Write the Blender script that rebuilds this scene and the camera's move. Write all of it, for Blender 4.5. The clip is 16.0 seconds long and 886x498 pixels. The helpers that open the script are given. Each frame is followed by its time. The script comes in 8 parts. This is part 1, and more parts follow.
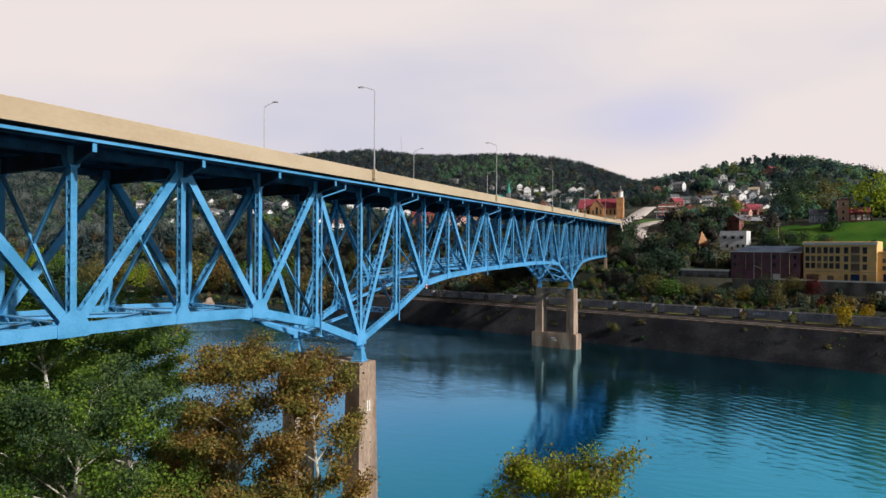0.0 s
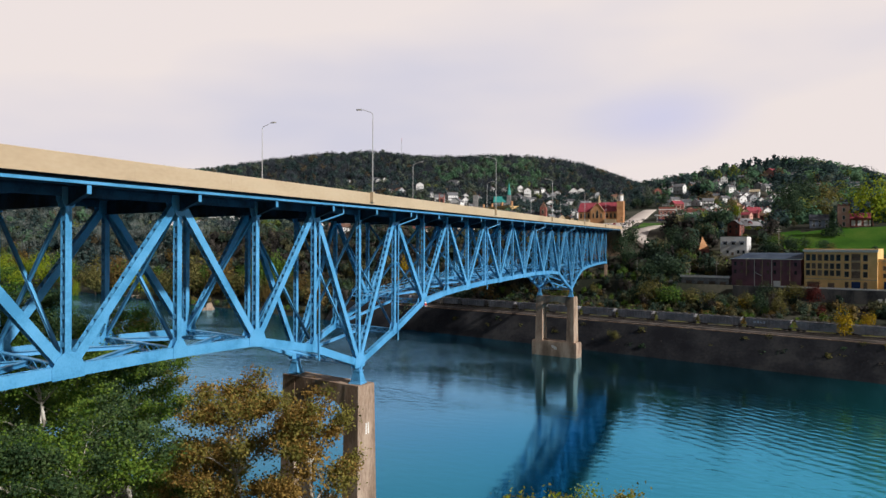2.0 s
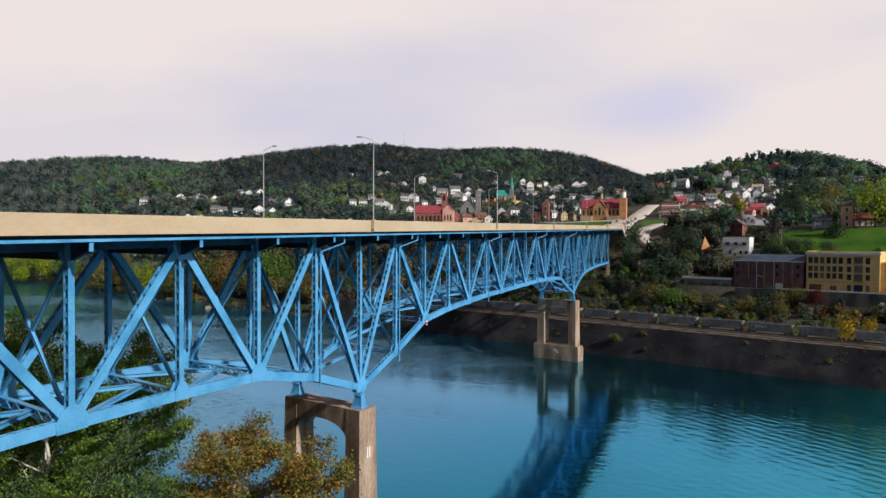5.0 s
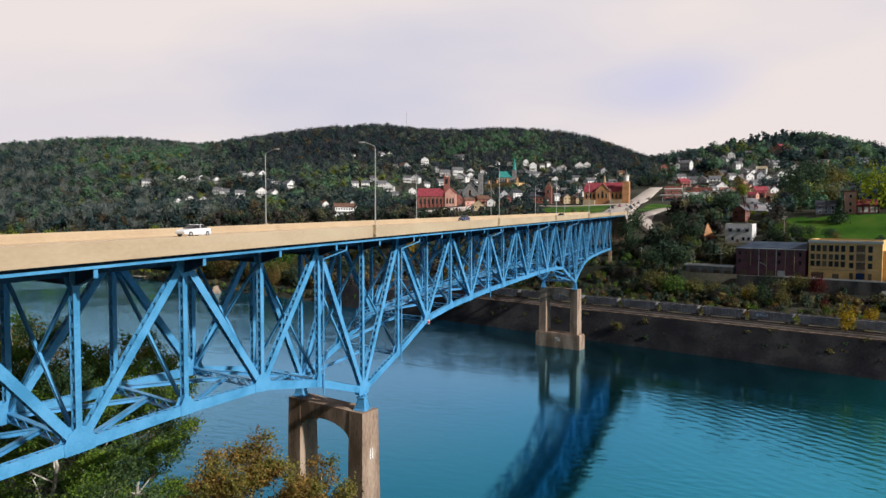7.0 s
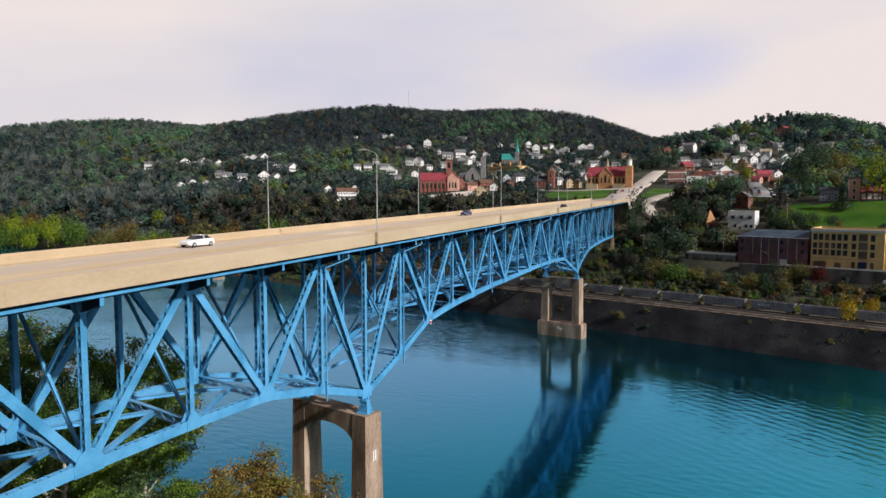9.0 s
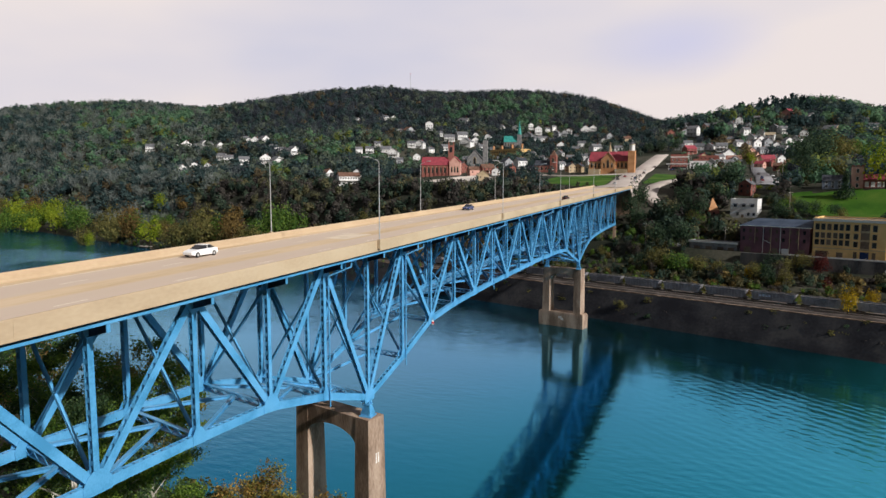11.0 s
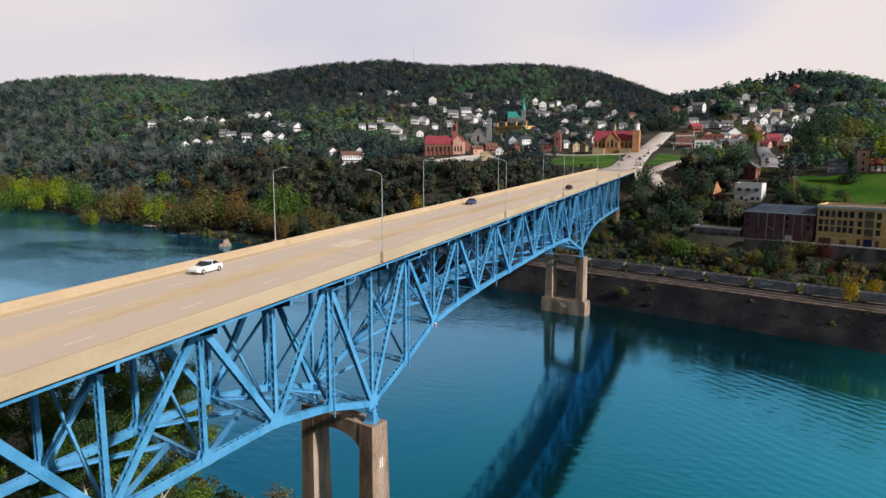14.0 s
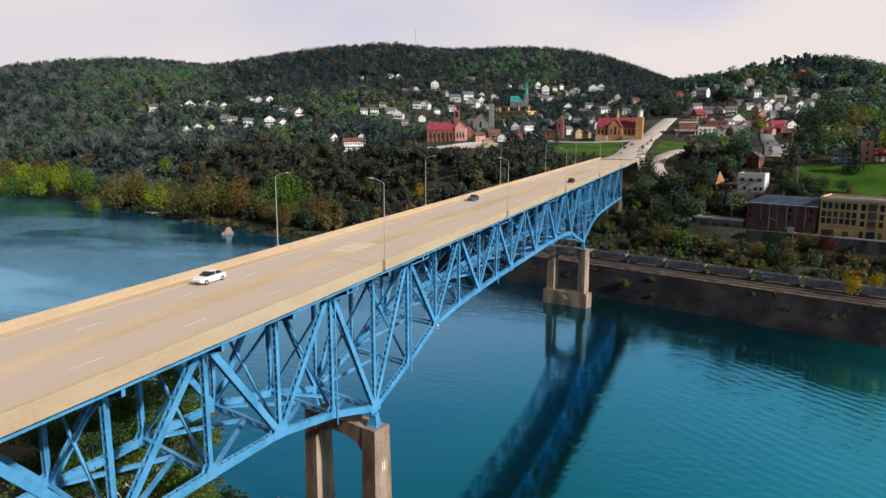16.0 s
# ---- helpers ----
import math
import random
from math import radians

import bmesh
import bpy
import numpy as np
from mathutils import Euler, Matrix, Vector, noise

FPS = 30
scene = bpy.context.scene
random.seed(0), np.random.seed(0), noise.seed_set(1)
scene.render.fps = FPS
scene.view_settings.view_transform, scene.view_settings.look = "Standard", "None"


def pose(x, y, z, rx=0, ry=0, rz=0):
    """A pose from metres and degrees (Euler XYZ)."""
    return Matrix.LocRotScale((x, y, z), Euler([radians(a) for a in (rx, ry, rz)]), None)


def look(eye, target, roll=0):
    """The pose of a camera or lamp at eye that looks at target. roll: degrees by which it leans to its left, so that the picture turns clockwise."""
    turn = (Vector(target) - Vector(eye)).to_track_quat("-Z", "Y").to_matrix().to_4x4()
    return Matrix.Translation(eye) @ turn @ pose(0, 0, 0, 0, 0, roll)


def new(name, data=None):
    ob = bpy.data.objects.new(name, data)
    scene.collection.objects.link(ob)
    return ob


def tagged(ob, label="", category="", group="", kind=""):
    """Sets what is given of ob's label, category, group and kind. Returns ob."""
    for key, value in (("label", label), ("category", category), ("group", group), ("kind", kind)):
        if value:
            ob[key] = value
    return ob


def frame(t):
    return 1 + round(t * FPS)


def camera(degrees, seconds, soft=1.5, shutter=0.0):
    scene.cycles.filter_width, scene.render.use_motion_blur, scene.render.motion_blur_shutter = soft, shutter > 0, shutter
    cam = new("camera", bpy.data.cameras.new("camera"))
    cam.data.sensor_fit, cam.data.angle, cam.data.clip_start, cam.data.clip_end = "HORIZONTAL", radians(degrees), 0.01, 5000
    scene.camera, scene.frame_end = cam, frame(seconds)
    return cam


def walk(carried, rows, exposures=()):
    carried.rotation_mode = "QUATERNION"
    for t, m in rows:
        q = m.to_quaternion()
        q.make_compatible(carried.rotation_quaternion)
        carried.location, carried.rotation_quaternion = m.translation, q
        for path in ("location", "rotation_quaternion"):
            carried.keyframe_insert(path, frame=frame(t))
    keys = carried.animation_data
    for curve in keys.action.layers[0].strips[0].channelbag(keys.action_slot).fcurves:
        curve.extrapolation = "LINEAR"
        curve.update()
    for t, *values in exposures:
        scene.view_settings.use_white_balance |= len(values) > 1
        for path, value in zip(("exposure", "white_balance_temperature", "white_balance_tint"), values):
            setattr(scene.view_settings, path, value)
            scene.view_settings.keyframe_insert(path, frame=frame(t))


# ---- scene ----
cam = camera(67.8, 16.0)
PATH = [
    (0, (44.543, -81.251, 36.396, 89.914, -0.342, 21.555)),
    (1, (44.547, -80.957, 37.902, 89.915, -0.295, 21.566)),
    (2, (44.647, -80.844, 39.443, 89.914, -0.262, 21.604)),
    (3, (44.810, -80.887, 40.976, 89.927, -0.217, 21.674)),
    (4, (44.975, -80.995, 42.556, 89.754, -0.187, 21.765)),
    (6.5, (45.101, -81.146, 46.909, 87.716, -0.243, 21.998)),
    (7.5, (45.321, -81.326, 48.617, 86.896, -0.138, 22.135)),
    (9, (45.510, -81.532, 51.349, 85.585, -0.078, 22.307)),
    (11.5, (45.501, -81.609, 55.816, 83.487, -0.123, 22.518)),
    (12.5, (45.576, -81.613, 57.610, 82.705, -0.119, 22.629)),
    (13.5, (45.607, -81.597, 59.416, 81.930, -0.124, 22.731)),
    (14.5, (45.591, -81.568, 61.177, 81.159, -0.133, 22.818)),
    (16, (45.485, -81.331, 63.695, 80.055, -0.157, 22.958)),
]
walk(cam, [(t, pose(*p)) for t, p in PATH])

# ---------------------------------------------------------------- light
SUN_TO = Vector((0.80, -0.27, 0.515)).normalized()
world = bpy.data.worlds.new("sky")
scene.world = world
world.use_nodes = True
wt = world.node_tree
wt.nodes.clear()
w_out = wt.nodes.new("ShaderNodeOutputWorld")
w_bg = wt.nodes.new("ShaderNodeBackground")
w_sky = wt.nodes.new("ShaderNodeTexSky")
w_sky.sky_type, w_sky.sun_disc = "NISHITA", False
w_sky.sun_elevation = math.asin(SUN_TO.z)
w_sky.sun_rotation = math.atan2(SUN_TO.x, SUN_TO.y)
w_sky.dust_density = 3.0
w_dim = wt.nodes.new("ShaderNodeVectorMath")
w_dim.operation = "SCALE"
w_dim.inputs["Scale"].default_value = 0.025
w_co = wt.nodes.new("ShaderNodeTexCoord")
w_map = wt.nodes.new("ShaderNodeMapping")
w_map.inputs["Scale"].default_value = (1.0, 1.0, 3.2)
w_map.inputs["Rotation"].default_value = (0.25, 0.1, 0.4)
w_noise = wt.nodes.new("ShaderNodeTexNoise")
w_noise.inputs["Scale"].default_value = 1.2
w_noise.inputs["Detail"].default_value = 4.0
w_noise.inputs["Roughness"].default_value = 0.45
w_ramp = wt.nodes.new("ShaderNodeValToRGB")
w_ramp.color_ramp.elements[0].position, w_ramp.color_ramp.elements[0].color = 0.22, (0.62, 0.63, 0.78, 1)
w_ramp.color_ramp.elements[1].position, w_ramp.color_ramp.elements[1].color = 0.46, (0.90, 0.81, 0.79, 1)
w_mix = wt.nodes.new("ShaderNodeMixRGB")
w_mix.inputs["Fac"].default_value = 0.88
wt.links.new(w_sky.outputs[0], w_dim.inputs[0])
wt.links.new(w_co.outputs["Generated"], w_map.inputs[0])
wt.links.new(w_map.outputs[0], w_noise.inputs["Vector"])
wt.links.new(w_noise.outputs[0], w_ramp.inputs[0])
wt.links.new(w_dim.outputs[0], w_mix.inputs[1])
wt.links.new(w_ramp.outputs[0], w_mix.inputs[2])
# cloud cover lies ahead, over the hills; thinned out of view to dim fill light
w_sep = wt.nodes.new("ShaderNodeVectorMath")
w_sep.operation = "DOT_PRODUCT"
w_sep.inputs[1].default_value = (-0.37, 0.93, 0.0)
w_rng = wt.nodes.new("ShaderNodeMapRange")
w_rng.interpolation_type = "SMOOTHSTEP"
w_rng.inputs["From Min"].default_value, w_rng.inputs["From Max"].default_value = 0.10, 0.70
w_rng.inputs["To Min"].default_value, w_rng.inputs["To Max"].default_value = 0.07, 0.94
wt.links.new(w_co.outputs["Generated"], w_sep.inputs[0])
wt.links.new(w_sep.outputs["Value"], w_rng.inputs["Value"])
wt.links.new(w_rng.outputs[0], w_mix.inputs["Fac"])
w_gap = wt.nodes.new("ShaderNodeMapping")
w_gap.vector_type = "POINT"
w_gap.inputs["Location"].default_value = (-0.626, 0.0, -2.915)
w_gap.inputs["Rotation"].default_value = (0.0, radians(19), 0.0)
w_gap.inputs["Scale"].default_value = (6.5, 0.0, 16.0)
w_len = wt.nodes.new("ShaderNodeVectorMath")
w_len.operation = "LENGTH"
w_soft = wt.nodes.new("ShaderNodeMapRange")
w_soft.interpolation_type = "SMOOTHSTEP"
w_soft.inputs["From Min"].default_value, w_soft.inputs["From Max"].default_value = 0.0, 1.0
w_soft.inputs["To Min"].default_value, w_soft.inputs["To Max"].default_value = 0.6, 0.0
w_blue = wt.nodes.new("ShaderNodeMixRGB")
w_blue.inputs[2].default_value = (0.56, 0.58, 0.83, 1)
w_front = wt.nodes.new("ShaderNodeMath")
w_front.operation = "MULTIPLY"
wt.links.new(w_co.outputs["Generated"], w_gap.inputs[0])
wt.links.new(w_gap.outputs[0], w_len.inputs[0])
wt.links.new(w_len.outputs["Value"], w_soft.inputs["Value"])
wt.links.new(w_soft.outputs[0], w_front.inputs[0])
wt.links.new(w_rng.outputs[0], w_front.inputs[1])
wt.links.new(w_front.outputs[0], w_blue.inputs[0])
wt.links.new(w_mix.outputs[0], w_blue.inputs[1])
wt.links.new(w_blue.outputs[0], w_bg.inputs[0])
w_bg.inputs[1].default_value = 1.0
wt.links.new(w_bg.outputs[0], w_out.inputs[0])
sun = new("sun", bpy.data.lights.new("sun", "SUN"))
sun.data.energy, sun.data.angle, sun.data.color = 4.7, radians(2), (1.0, 0.965, 0.93)
sun.matrix_world = look(SUN_TO * 400, (0, 0, 0))


# ---------------------------------------------------------------- materials
def material(name, colors, rough=0.8, scale=1.0, fine=12.0, bump=0.15, metal=0.0, vary=0.0, island=0.0, spread=(0.35, 0.65),
             stretch=(1, 1, 1), thin=0.0):
    """Two scales of noise between two colours, fine relief, and a shift for each object or each island."""
    m = bpy.data.materials.new(name)
    m.use_nodes = True
    t = m.node_tree
    b = t.nodes["Principled BSDF"]
    b.inputs["Roughness"].default_value, b.inputs["Metallic"].default_value = rough, metal
    # rough, broken surfaces have hardly any sheen
    b.inputs["Specular IOR Level"].default_value = 0.08 if rough >= 0.8 or thin else 0.35
    co = t.nodes.new("ShaderNodeTexCoord")
    mp = t.nodes.new("ShaderNodeMapping")
    mp.inputs["Scale"].default_value = stretch
    t.links.new(co.outputs["Object"], mp.inputs[0])
    big, small = t.nodes.new("ShaderNodeTexNoise"), t.nodes.new("ShaderNodeTexNoise")
    big.inputs["Scale"].default_value, small.inputs["Scale"].default_value = scale, fine
    big.inputs["Detail"].default_value, small.inputs["Detail"].default_value = 5, 3
    for n in (big, small):
        t.links.new(mp.outputs[0], n.inputs["Vector"])
    add = t.nodes.new("ShaderNodeMath")
    add.operation = "MULTIPLY_ADD"
    add.inputs[1].default_value = 0.35
    t.links.new(small.outputs[0], add.inputs[0])
    off = t.nodes.new("ShaderNodeMath")
    off.operation = "SUBTRACT"
    off.inputs[1].default_value = 0.175
    t.links.new(big.outputs[0], off.inputs[0])
    t.links.new(off.outputs[0], add.inputs[2])
    ramp = t.nodes.new("ShaderNodeValToRGB")
    els = ramp.color_ramp.elements
    n = len(colors)
    els[0].position, els[0].color = spread[0], (*colors[0], 1)
    els[1].position, els[1].color = spread[1], (*colors[-1], 1)
    for i in range(1, n - 1):
        e = els.new(spread[0] + (spread[1] - spread[0]) * i / (n - 1))
        e.color = (*colors[i], 1)
    value = add.outputs[0]
    for amount, node, socket in ((vary, "ShaderNodeObjectInfo", "Random"), (island, "ShaderNodeNewGeometry", "Random Per Island")):
        if amount:
            src = t.nodes.new(node)
            k = t.nodes.new("ShaderNodeMath")
            k.operation = "MULTIPLY_ADD"
            k.inputs[1].default_value = amount
            t.links.new(src.outputs[socket], k.inputs[0])
            t.links.new(value, k.inputs[2])
            c = t.nodes.new("ShaderNodeMath")
            c.operation = "SUBTRACT"
            c.inputs[1].default_value = amount / 2
            t.links.new(k.outputs[0], c.inputs[0])
            value = c.outputs[0]
    t.links.new(value, ramp.inputs[0])
    t.links.new(ramp.outputs[0], b.inputs["Base Color"])
    if bump:
        bp = t.nodes.new("ShaderNodeBump")
        bp.inputs["Strength"].default_value, bp.inputs["Distance"].default_value = bump, 0.05
        t.links.new(small.outputs[0], bp.inputs["Height"])
        t.links.new(bp.outputs[0], b.inputs["Normal"])
    if thin:
        # leaves let light through
        glow, mix = t.nodes.new("ShaderNodeBsdfTranslucent"), t.nodes.new("ShaderNodeMixShader")
        mix.inputs[0].default_value = thin
        t.links.new(ramp.outputs[0], glow.inputs["Color"])
        t.links.new(b.outputs[0], mix.inputs[1])
        t.links.new(glow.outputs[0], mix.inputs[2])
        t.links.new(mix.outputs[0], t.nodes["Material Output"].inputs["Surface"])
    return m


BLUE = material("blue_steel_paint", [(0.050, 0.231, 0.432), (0.080, 0.306, 0.550), (0.106, 0.350, 0.615)], 0.45, 0.35, 6, 0.05, vary=0.12)
CONCRETE = material("tan_concrete", [(0.43, 0.325, 0.215), (0.47, 0.36, 0.24), (0.50, 0.39, 0.265)], 0.85, 0.25, 4, 0.1, stretch=(1, 0.4, 1))
PIER = material("stained_concrete", [(0.17, 0.115, 0.080), (0.31, 0.215, 0.155), (0.44, 0.325, 0.240)], 0.9, 0.35, 5, 0.25, stretch=(1, 1, 0.25))
WHITE = material("white_paint", [(0.70, 0.68, 0.64), (0.82, 0.80, 0.76)], 0.6, 2, 20, 0.03)
GREY_METAL = material("galvanised_steel", [(0.40, 0.40, 0.40), (0.50, 0.50, 0.50)], 0.45, 1, 9, 0.03, metal=0.2)
BLACK = material("black_rubber", [(0.015, 0.015, 0.015), (0.03, 0.03, 0.03)], 0.8, 3, 20, 0.05)
RED = material("red_plastic", [(0.55, 0.03, 0.02), (0.65, 0.06, 0.04)], 0.4, 3, 20, 0.02)


# ---------------------------------------------------------------- mesh helpers
class Geo:
    """Collects vertices and faces of one mesh."""

    def __init__(self):
        self.v, self.f = [], []

    def add(self, verts, faces):
        n = len(self.v)
        self.v.extend(tuple(p) for p in verts)
        self.f.extend(tuple(n + i for i in q) for q in faces)
        return self

    def hexa(self, p):
        return self.add(p, [(0, 3, 2, 1), (4, 5, 6, 7), (0, 1, 5, 4), (1, 2, 6, 5), (2, 3, 7, 6), (3, 0, 4, 7)])

    def box(self, x0, x1, y0, y1, z0, z1, m=None):
        p = [Vector(q) for q in ((x0, y0, z0), (x1, y0, z0), (x1, y1, z0), (x0, y1, z0), (x0, y0, z1), (x1, y0, z1), (x1, y1, z1), (x0, y1, z1))]
        return self.hexa([m @ q for q in p] if m else p)

    def beam(self, a, b, w, h, side=None):
        """A box from a to b, w wide along side and h deep across."""
        a, b = Vector(a), Vector(b)
        d = (b - a).normalized()
        s = Vector(side) if side else d.cross(Vector((0, 0, 1)))
        if s.length < 1e-4:
            s = Vector((1, 0, 0))
        s = (s - d * s.dot(d)).normalized()
        u = s.cross(d).normalized()
        s, u = s * w / 2, u * h / 2
        return self.hexa([a - s - u, a + s - u, b + s - u, b - s - u, a - s + u, a + s + u, b + s + u, b - s + u])

    def tube(self, a, b, ra, rb=None, n=8, cap=True):
        a, b = Vector(a), Vector(b)
        rb = ra if rb is None else rb
        d = (b - a).normalized()
        s = d.cross(Vector((0, 0, 1)))
        s = s.normalized() if s.length > 1e-3 else Vector((1, 0, 0))
        u = d.cross(s)
        ring = [s * math.cos(2 * math.pi * i / n) + u * math.sin(2 * math.pi * i / n) for i in range(n)]
        faces = [(i, (i + 1) % n, n + (i + 1) % n, n + i) for i in range(n)]
        if cap:
            faces += [tuple(reversed(range(n))), tuple(range(n, 2 * n))]
        return self.add([a + r * ra for r in ring] + [b + r * rb for r in ring], faces)

    def prism(self, outline, a, b):
        """An outline of 3D points pushed from offset a to offset b."""
        a, b, n = Vector(a), Vector(b), len(outline)
        o = [Vector(p) for p in outline]
        return self.add([p + a for p in o] + [p + b for p in o],
                        [tuple(reversed(range(n))), tuple(range(n, 2 * n))] + [(i, (i + 1) % n, n + (i + 1) % n, n + i) for i in range(n)])

    def mesh(self, name, smooth=False):
        me = bpy.data.meshes.new(name)
        me.from_pydata(self.v, [], self.f)
        if smooth:
            me.polygons.foreach_set("use_smooth", [True] * len(me.polygons))
        me.update()
        return me


def part(name, geo, mat, parent, label="", smooth=False):
    if "gable" in name and isinstance(geo, Geo) and len(geo.v) == 12 and len(geo.f) == 10:
        # the two gable ends stand apart
        second = Geo()
        second.v, second.f = geo.v[6:], geo.f[:5]
        part(name, second, mat, parent, label, smooth)
        geo.v, geo.f = geo.v[:6], geo.f[:5]
    ob = new(name, geo.mesh(name, smooth) if isinstance(geo, Geo) else geo)
    if not ob.data.materials:
        ob.data.materials.append(mat)
    if parent:
        ob.parent = parent
    return tagged(ob, label) if label else ob


def thing(name, label, category, at=(0, 0, 0), turn=0, group="", kind=""):
    ob = new(name)
    ob.empty_display_size = 0.5
    ob.matrix_world = pose(*at, 0, 0, turn)
    return tagged(ob, label, category, group, kind)


def setting(name, geo, mat, label, category, smooth=False):
    return tagged(part(name, geo, mat, None, smooth=smooth), label, category, kind="structure")

def road_material():
    m = material("worn_concrete_road", [(0.49, 0.355, 0.215), (0.57, 0.43, 0.27), (0.63, 0.485, 0.325)], 0.85, 0.2, 3, 0.05, stretch=(1, 0.15, 1))
    t = m.node_tree
    b = t.nodes["Principled BSDF"]
    old = b.inputs["Base Color"].links[0].from_socket
    co = t.nodes.new("ShaderNodeTexCoord")
    sep = t.nodes.new("ShaderNodeSeparateXYZ")
    t.links.new(co.outputs["Object"], sep.inputs[0])
    # greyer travelled lanes between paler shoulders and median
    ramp = t.nodes.new("ShaderNodeValToRGB")
    ramp.color_ramp.interpolation = "EASE"
    stops = [(-17.4, 0), (-14.4, 0.1), (-13.7, 0.9), (-9.2, 0.9), (-7.8, 0.1), (-5.4, 0.1), (-4.2, 0.85), (0.0, 0.85), (1.4, 0.15), (3.7, 0)]
    els = ramp.color_ramp.elements
    els[0].position, els[0].color = 0, (0, 0, 0, 1)
    els[1].position, els[1].color = 1, (0, 0, 0, 1)
    for x, v in stops[1:-1]:
        e = els.new((x + 17.4) / 21.1)
        e.color = (v, v, v, 1)
    rng = t.nodes.new("ShaderNodeMapRange")
    rng.inputs["From Min"].default_value, rng.inputs["From Max"].default_value = -17.4, 3.7
    t.links.new(sep.outputs["X"], rng.inputs["Value"])
    t.links.new(rng.outputs[0], ramp.inputs[0])
    mix = t.nodes.new("ShaderNodeMixRGB")
    mix.inputs[2].default_value = (0.545, 0.445, 0.37, 1)
    t.links.new(ramp.outputs[0], mix.inputs[0])
    t.links.new(old, mix.inputs[1])
    t.links.new(mix.outputs[0], b.inputs["Base Color"])
    return m


def water_material():
    """Teal water: a dark body, and a reflection that grows towards grazing views."""
    m = bpy.data.materials.new("river_water")
    m.use_nodes = True
    t = m.node_tree
    t.nodes.clear()
    out = t.nodes.new("ShaderNodeOutputMaterial")
    body, gloss, mix = t.nodes.new("ShaderNodeBsdfDiffuse"), t.nodes.new("ShaderNodeBsdfGlossy"), t.nodes.new("ShaderNodeMixShader")
    body.inputs["Color"].default_value = (0.001, 0.014, 0.013, 1)
    gloss.inputs["Color"].default_value = (0.11, 0.56, 0.78, 1)
    gloss.inputs["Roughness"].default_value = 0.11
    fres = t.nodes.new("ShaderNodeLayerWeight")
    fres.inputs["Blend"].default_value = 0.5
    sheen = t.nodes.new("ShaderNodeMath")
    sheen.operation = "POWER"
    sheen.inputs[1].default_value = 1.2
    t.links.new(fres.outputs["Facing"], sheen.inputs[0])
    # the reflection is painted teal where one looks into the water and pale where one looks along it
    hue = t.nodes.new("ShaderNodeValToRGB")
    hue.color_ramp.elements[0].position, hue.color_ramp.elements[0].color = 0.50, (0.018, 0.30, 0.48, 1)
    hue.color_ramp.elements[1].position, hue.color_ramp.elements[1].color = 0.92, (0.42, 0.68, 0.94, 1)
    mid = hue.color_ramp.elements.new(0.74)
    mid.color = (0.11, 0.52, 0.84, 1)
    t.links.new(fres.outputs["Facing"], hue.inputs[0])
    co = t.nodes.new("ShaderNodeTexCoord")
    mp = t.nodes.new("ShaderNodeMapping")
    mp.inputs["Rotation"].default_value = (0, 0, 0.32)
    mp.inputs["Scale"].default_value = (0.45, 1.0, 1.0)
    t.links.new(co.outputs["Object"], mp.inputs[0])
    n1, n2 = t.nodes.new("ShaderNodeTexNoise"), t.nodes.new("ShaderNodeTexNoise")
    n1.inputs["Scale"].default_value, n1.inputs["Detail"].default_value = 0.55, 4
    n2.inputs["Scale"].default_value, n2.inputs["Detail"].default_value = 0.018, 3
    for n in (n1, n2):
        t.links.new(mp.outputs[0], n.inputs["Vector"])
    # calm and ruffled stretches
    patch = t.nodes.new("ShaderNodeMapRange")
    patch.inputs["From Min"].default_value, patch.inputs["From Max"].default_value = 0.45, 0.60
    patch.inputs["To Min"].default_value, patch.inputs["To Max"].default_value = 0.22, 1.0
    t.links.new(n2.outputs[0], patch.inputs["Value"])
    mul = t.nodes.new("ShaderNodeMath")
    mul.operation = "MULTIPLY"
    t.links.new(n1.outputs[0], mul.inputs[0])
    t.links.new(patch.outputs[0], mul.inputs[1])
    # a boat's old wake: long low waves that run along the far bank
    turn = t.nodes.new("ShaderNodeMapping")
    turn.inputs["Rotation"].default_value = (0, 0, 0.40)
    t.links.new(co.outputs["Object"], turn.inputs[0])
    slant = t.nodes.new("ShaderNodeMapping")
    slant.inputs["Rotation"].default_value = (0, 0, 0.70)
    t.links.new(co.outputs["Object"], slant.inputs[0])
    wake = t.nodes.new("ShaderNodeTexWave")
    wake.wave_type, wake.bands_direction = "BANDS", "Y"
    wake.inputs["Scale"].default_value, wake.inputs["Distortion"].default_value = 0.10, 5.0
    wake.inputs["Detail"].default_value, wake.inputs["Detail Scale"].default_value = 2.0, 0.35
    t.links.new(slant.outputs[0], wake.inputs["Vector"])
    sep = t.nodes.new("ShaderNodeSeparateXYZ")
    t.links.new(turn.outputs[0], sep.inputs[0])
    zone = t.nodes.new("ShaderNodeMapRange")
    zone.interpolation_type = "SMOOTHSTEP"
    zone.inputs["From Min"].default_value, zone.inputs["From Max"].default_value = 40, 78
    t.links.new(sep.outputs["Y"], zone.inputs["Value"])
    still = t.nodes.new("ShaderNodeMapRange")
    still.interpolation_type = "SMOOTHSTEP"
    still.inputs["From Min"].default_value, still.inputs["From Max"].default_value = 118, 150
    still.inputs["To Min"].default_value, still.inputs["To Max"].default_value = 1.0, 0.1
    t.links.new(sep.outputs["Y"], still.inputs["Value"])
    wz = t.nodes.new("ShaderNodeMath")
    wz.operation = "MULTIPLY"
    t.links.new(zone.outputs[0], wz.inputs[0])
    t.links.new(still.outputs[0], wz.inputs[1])
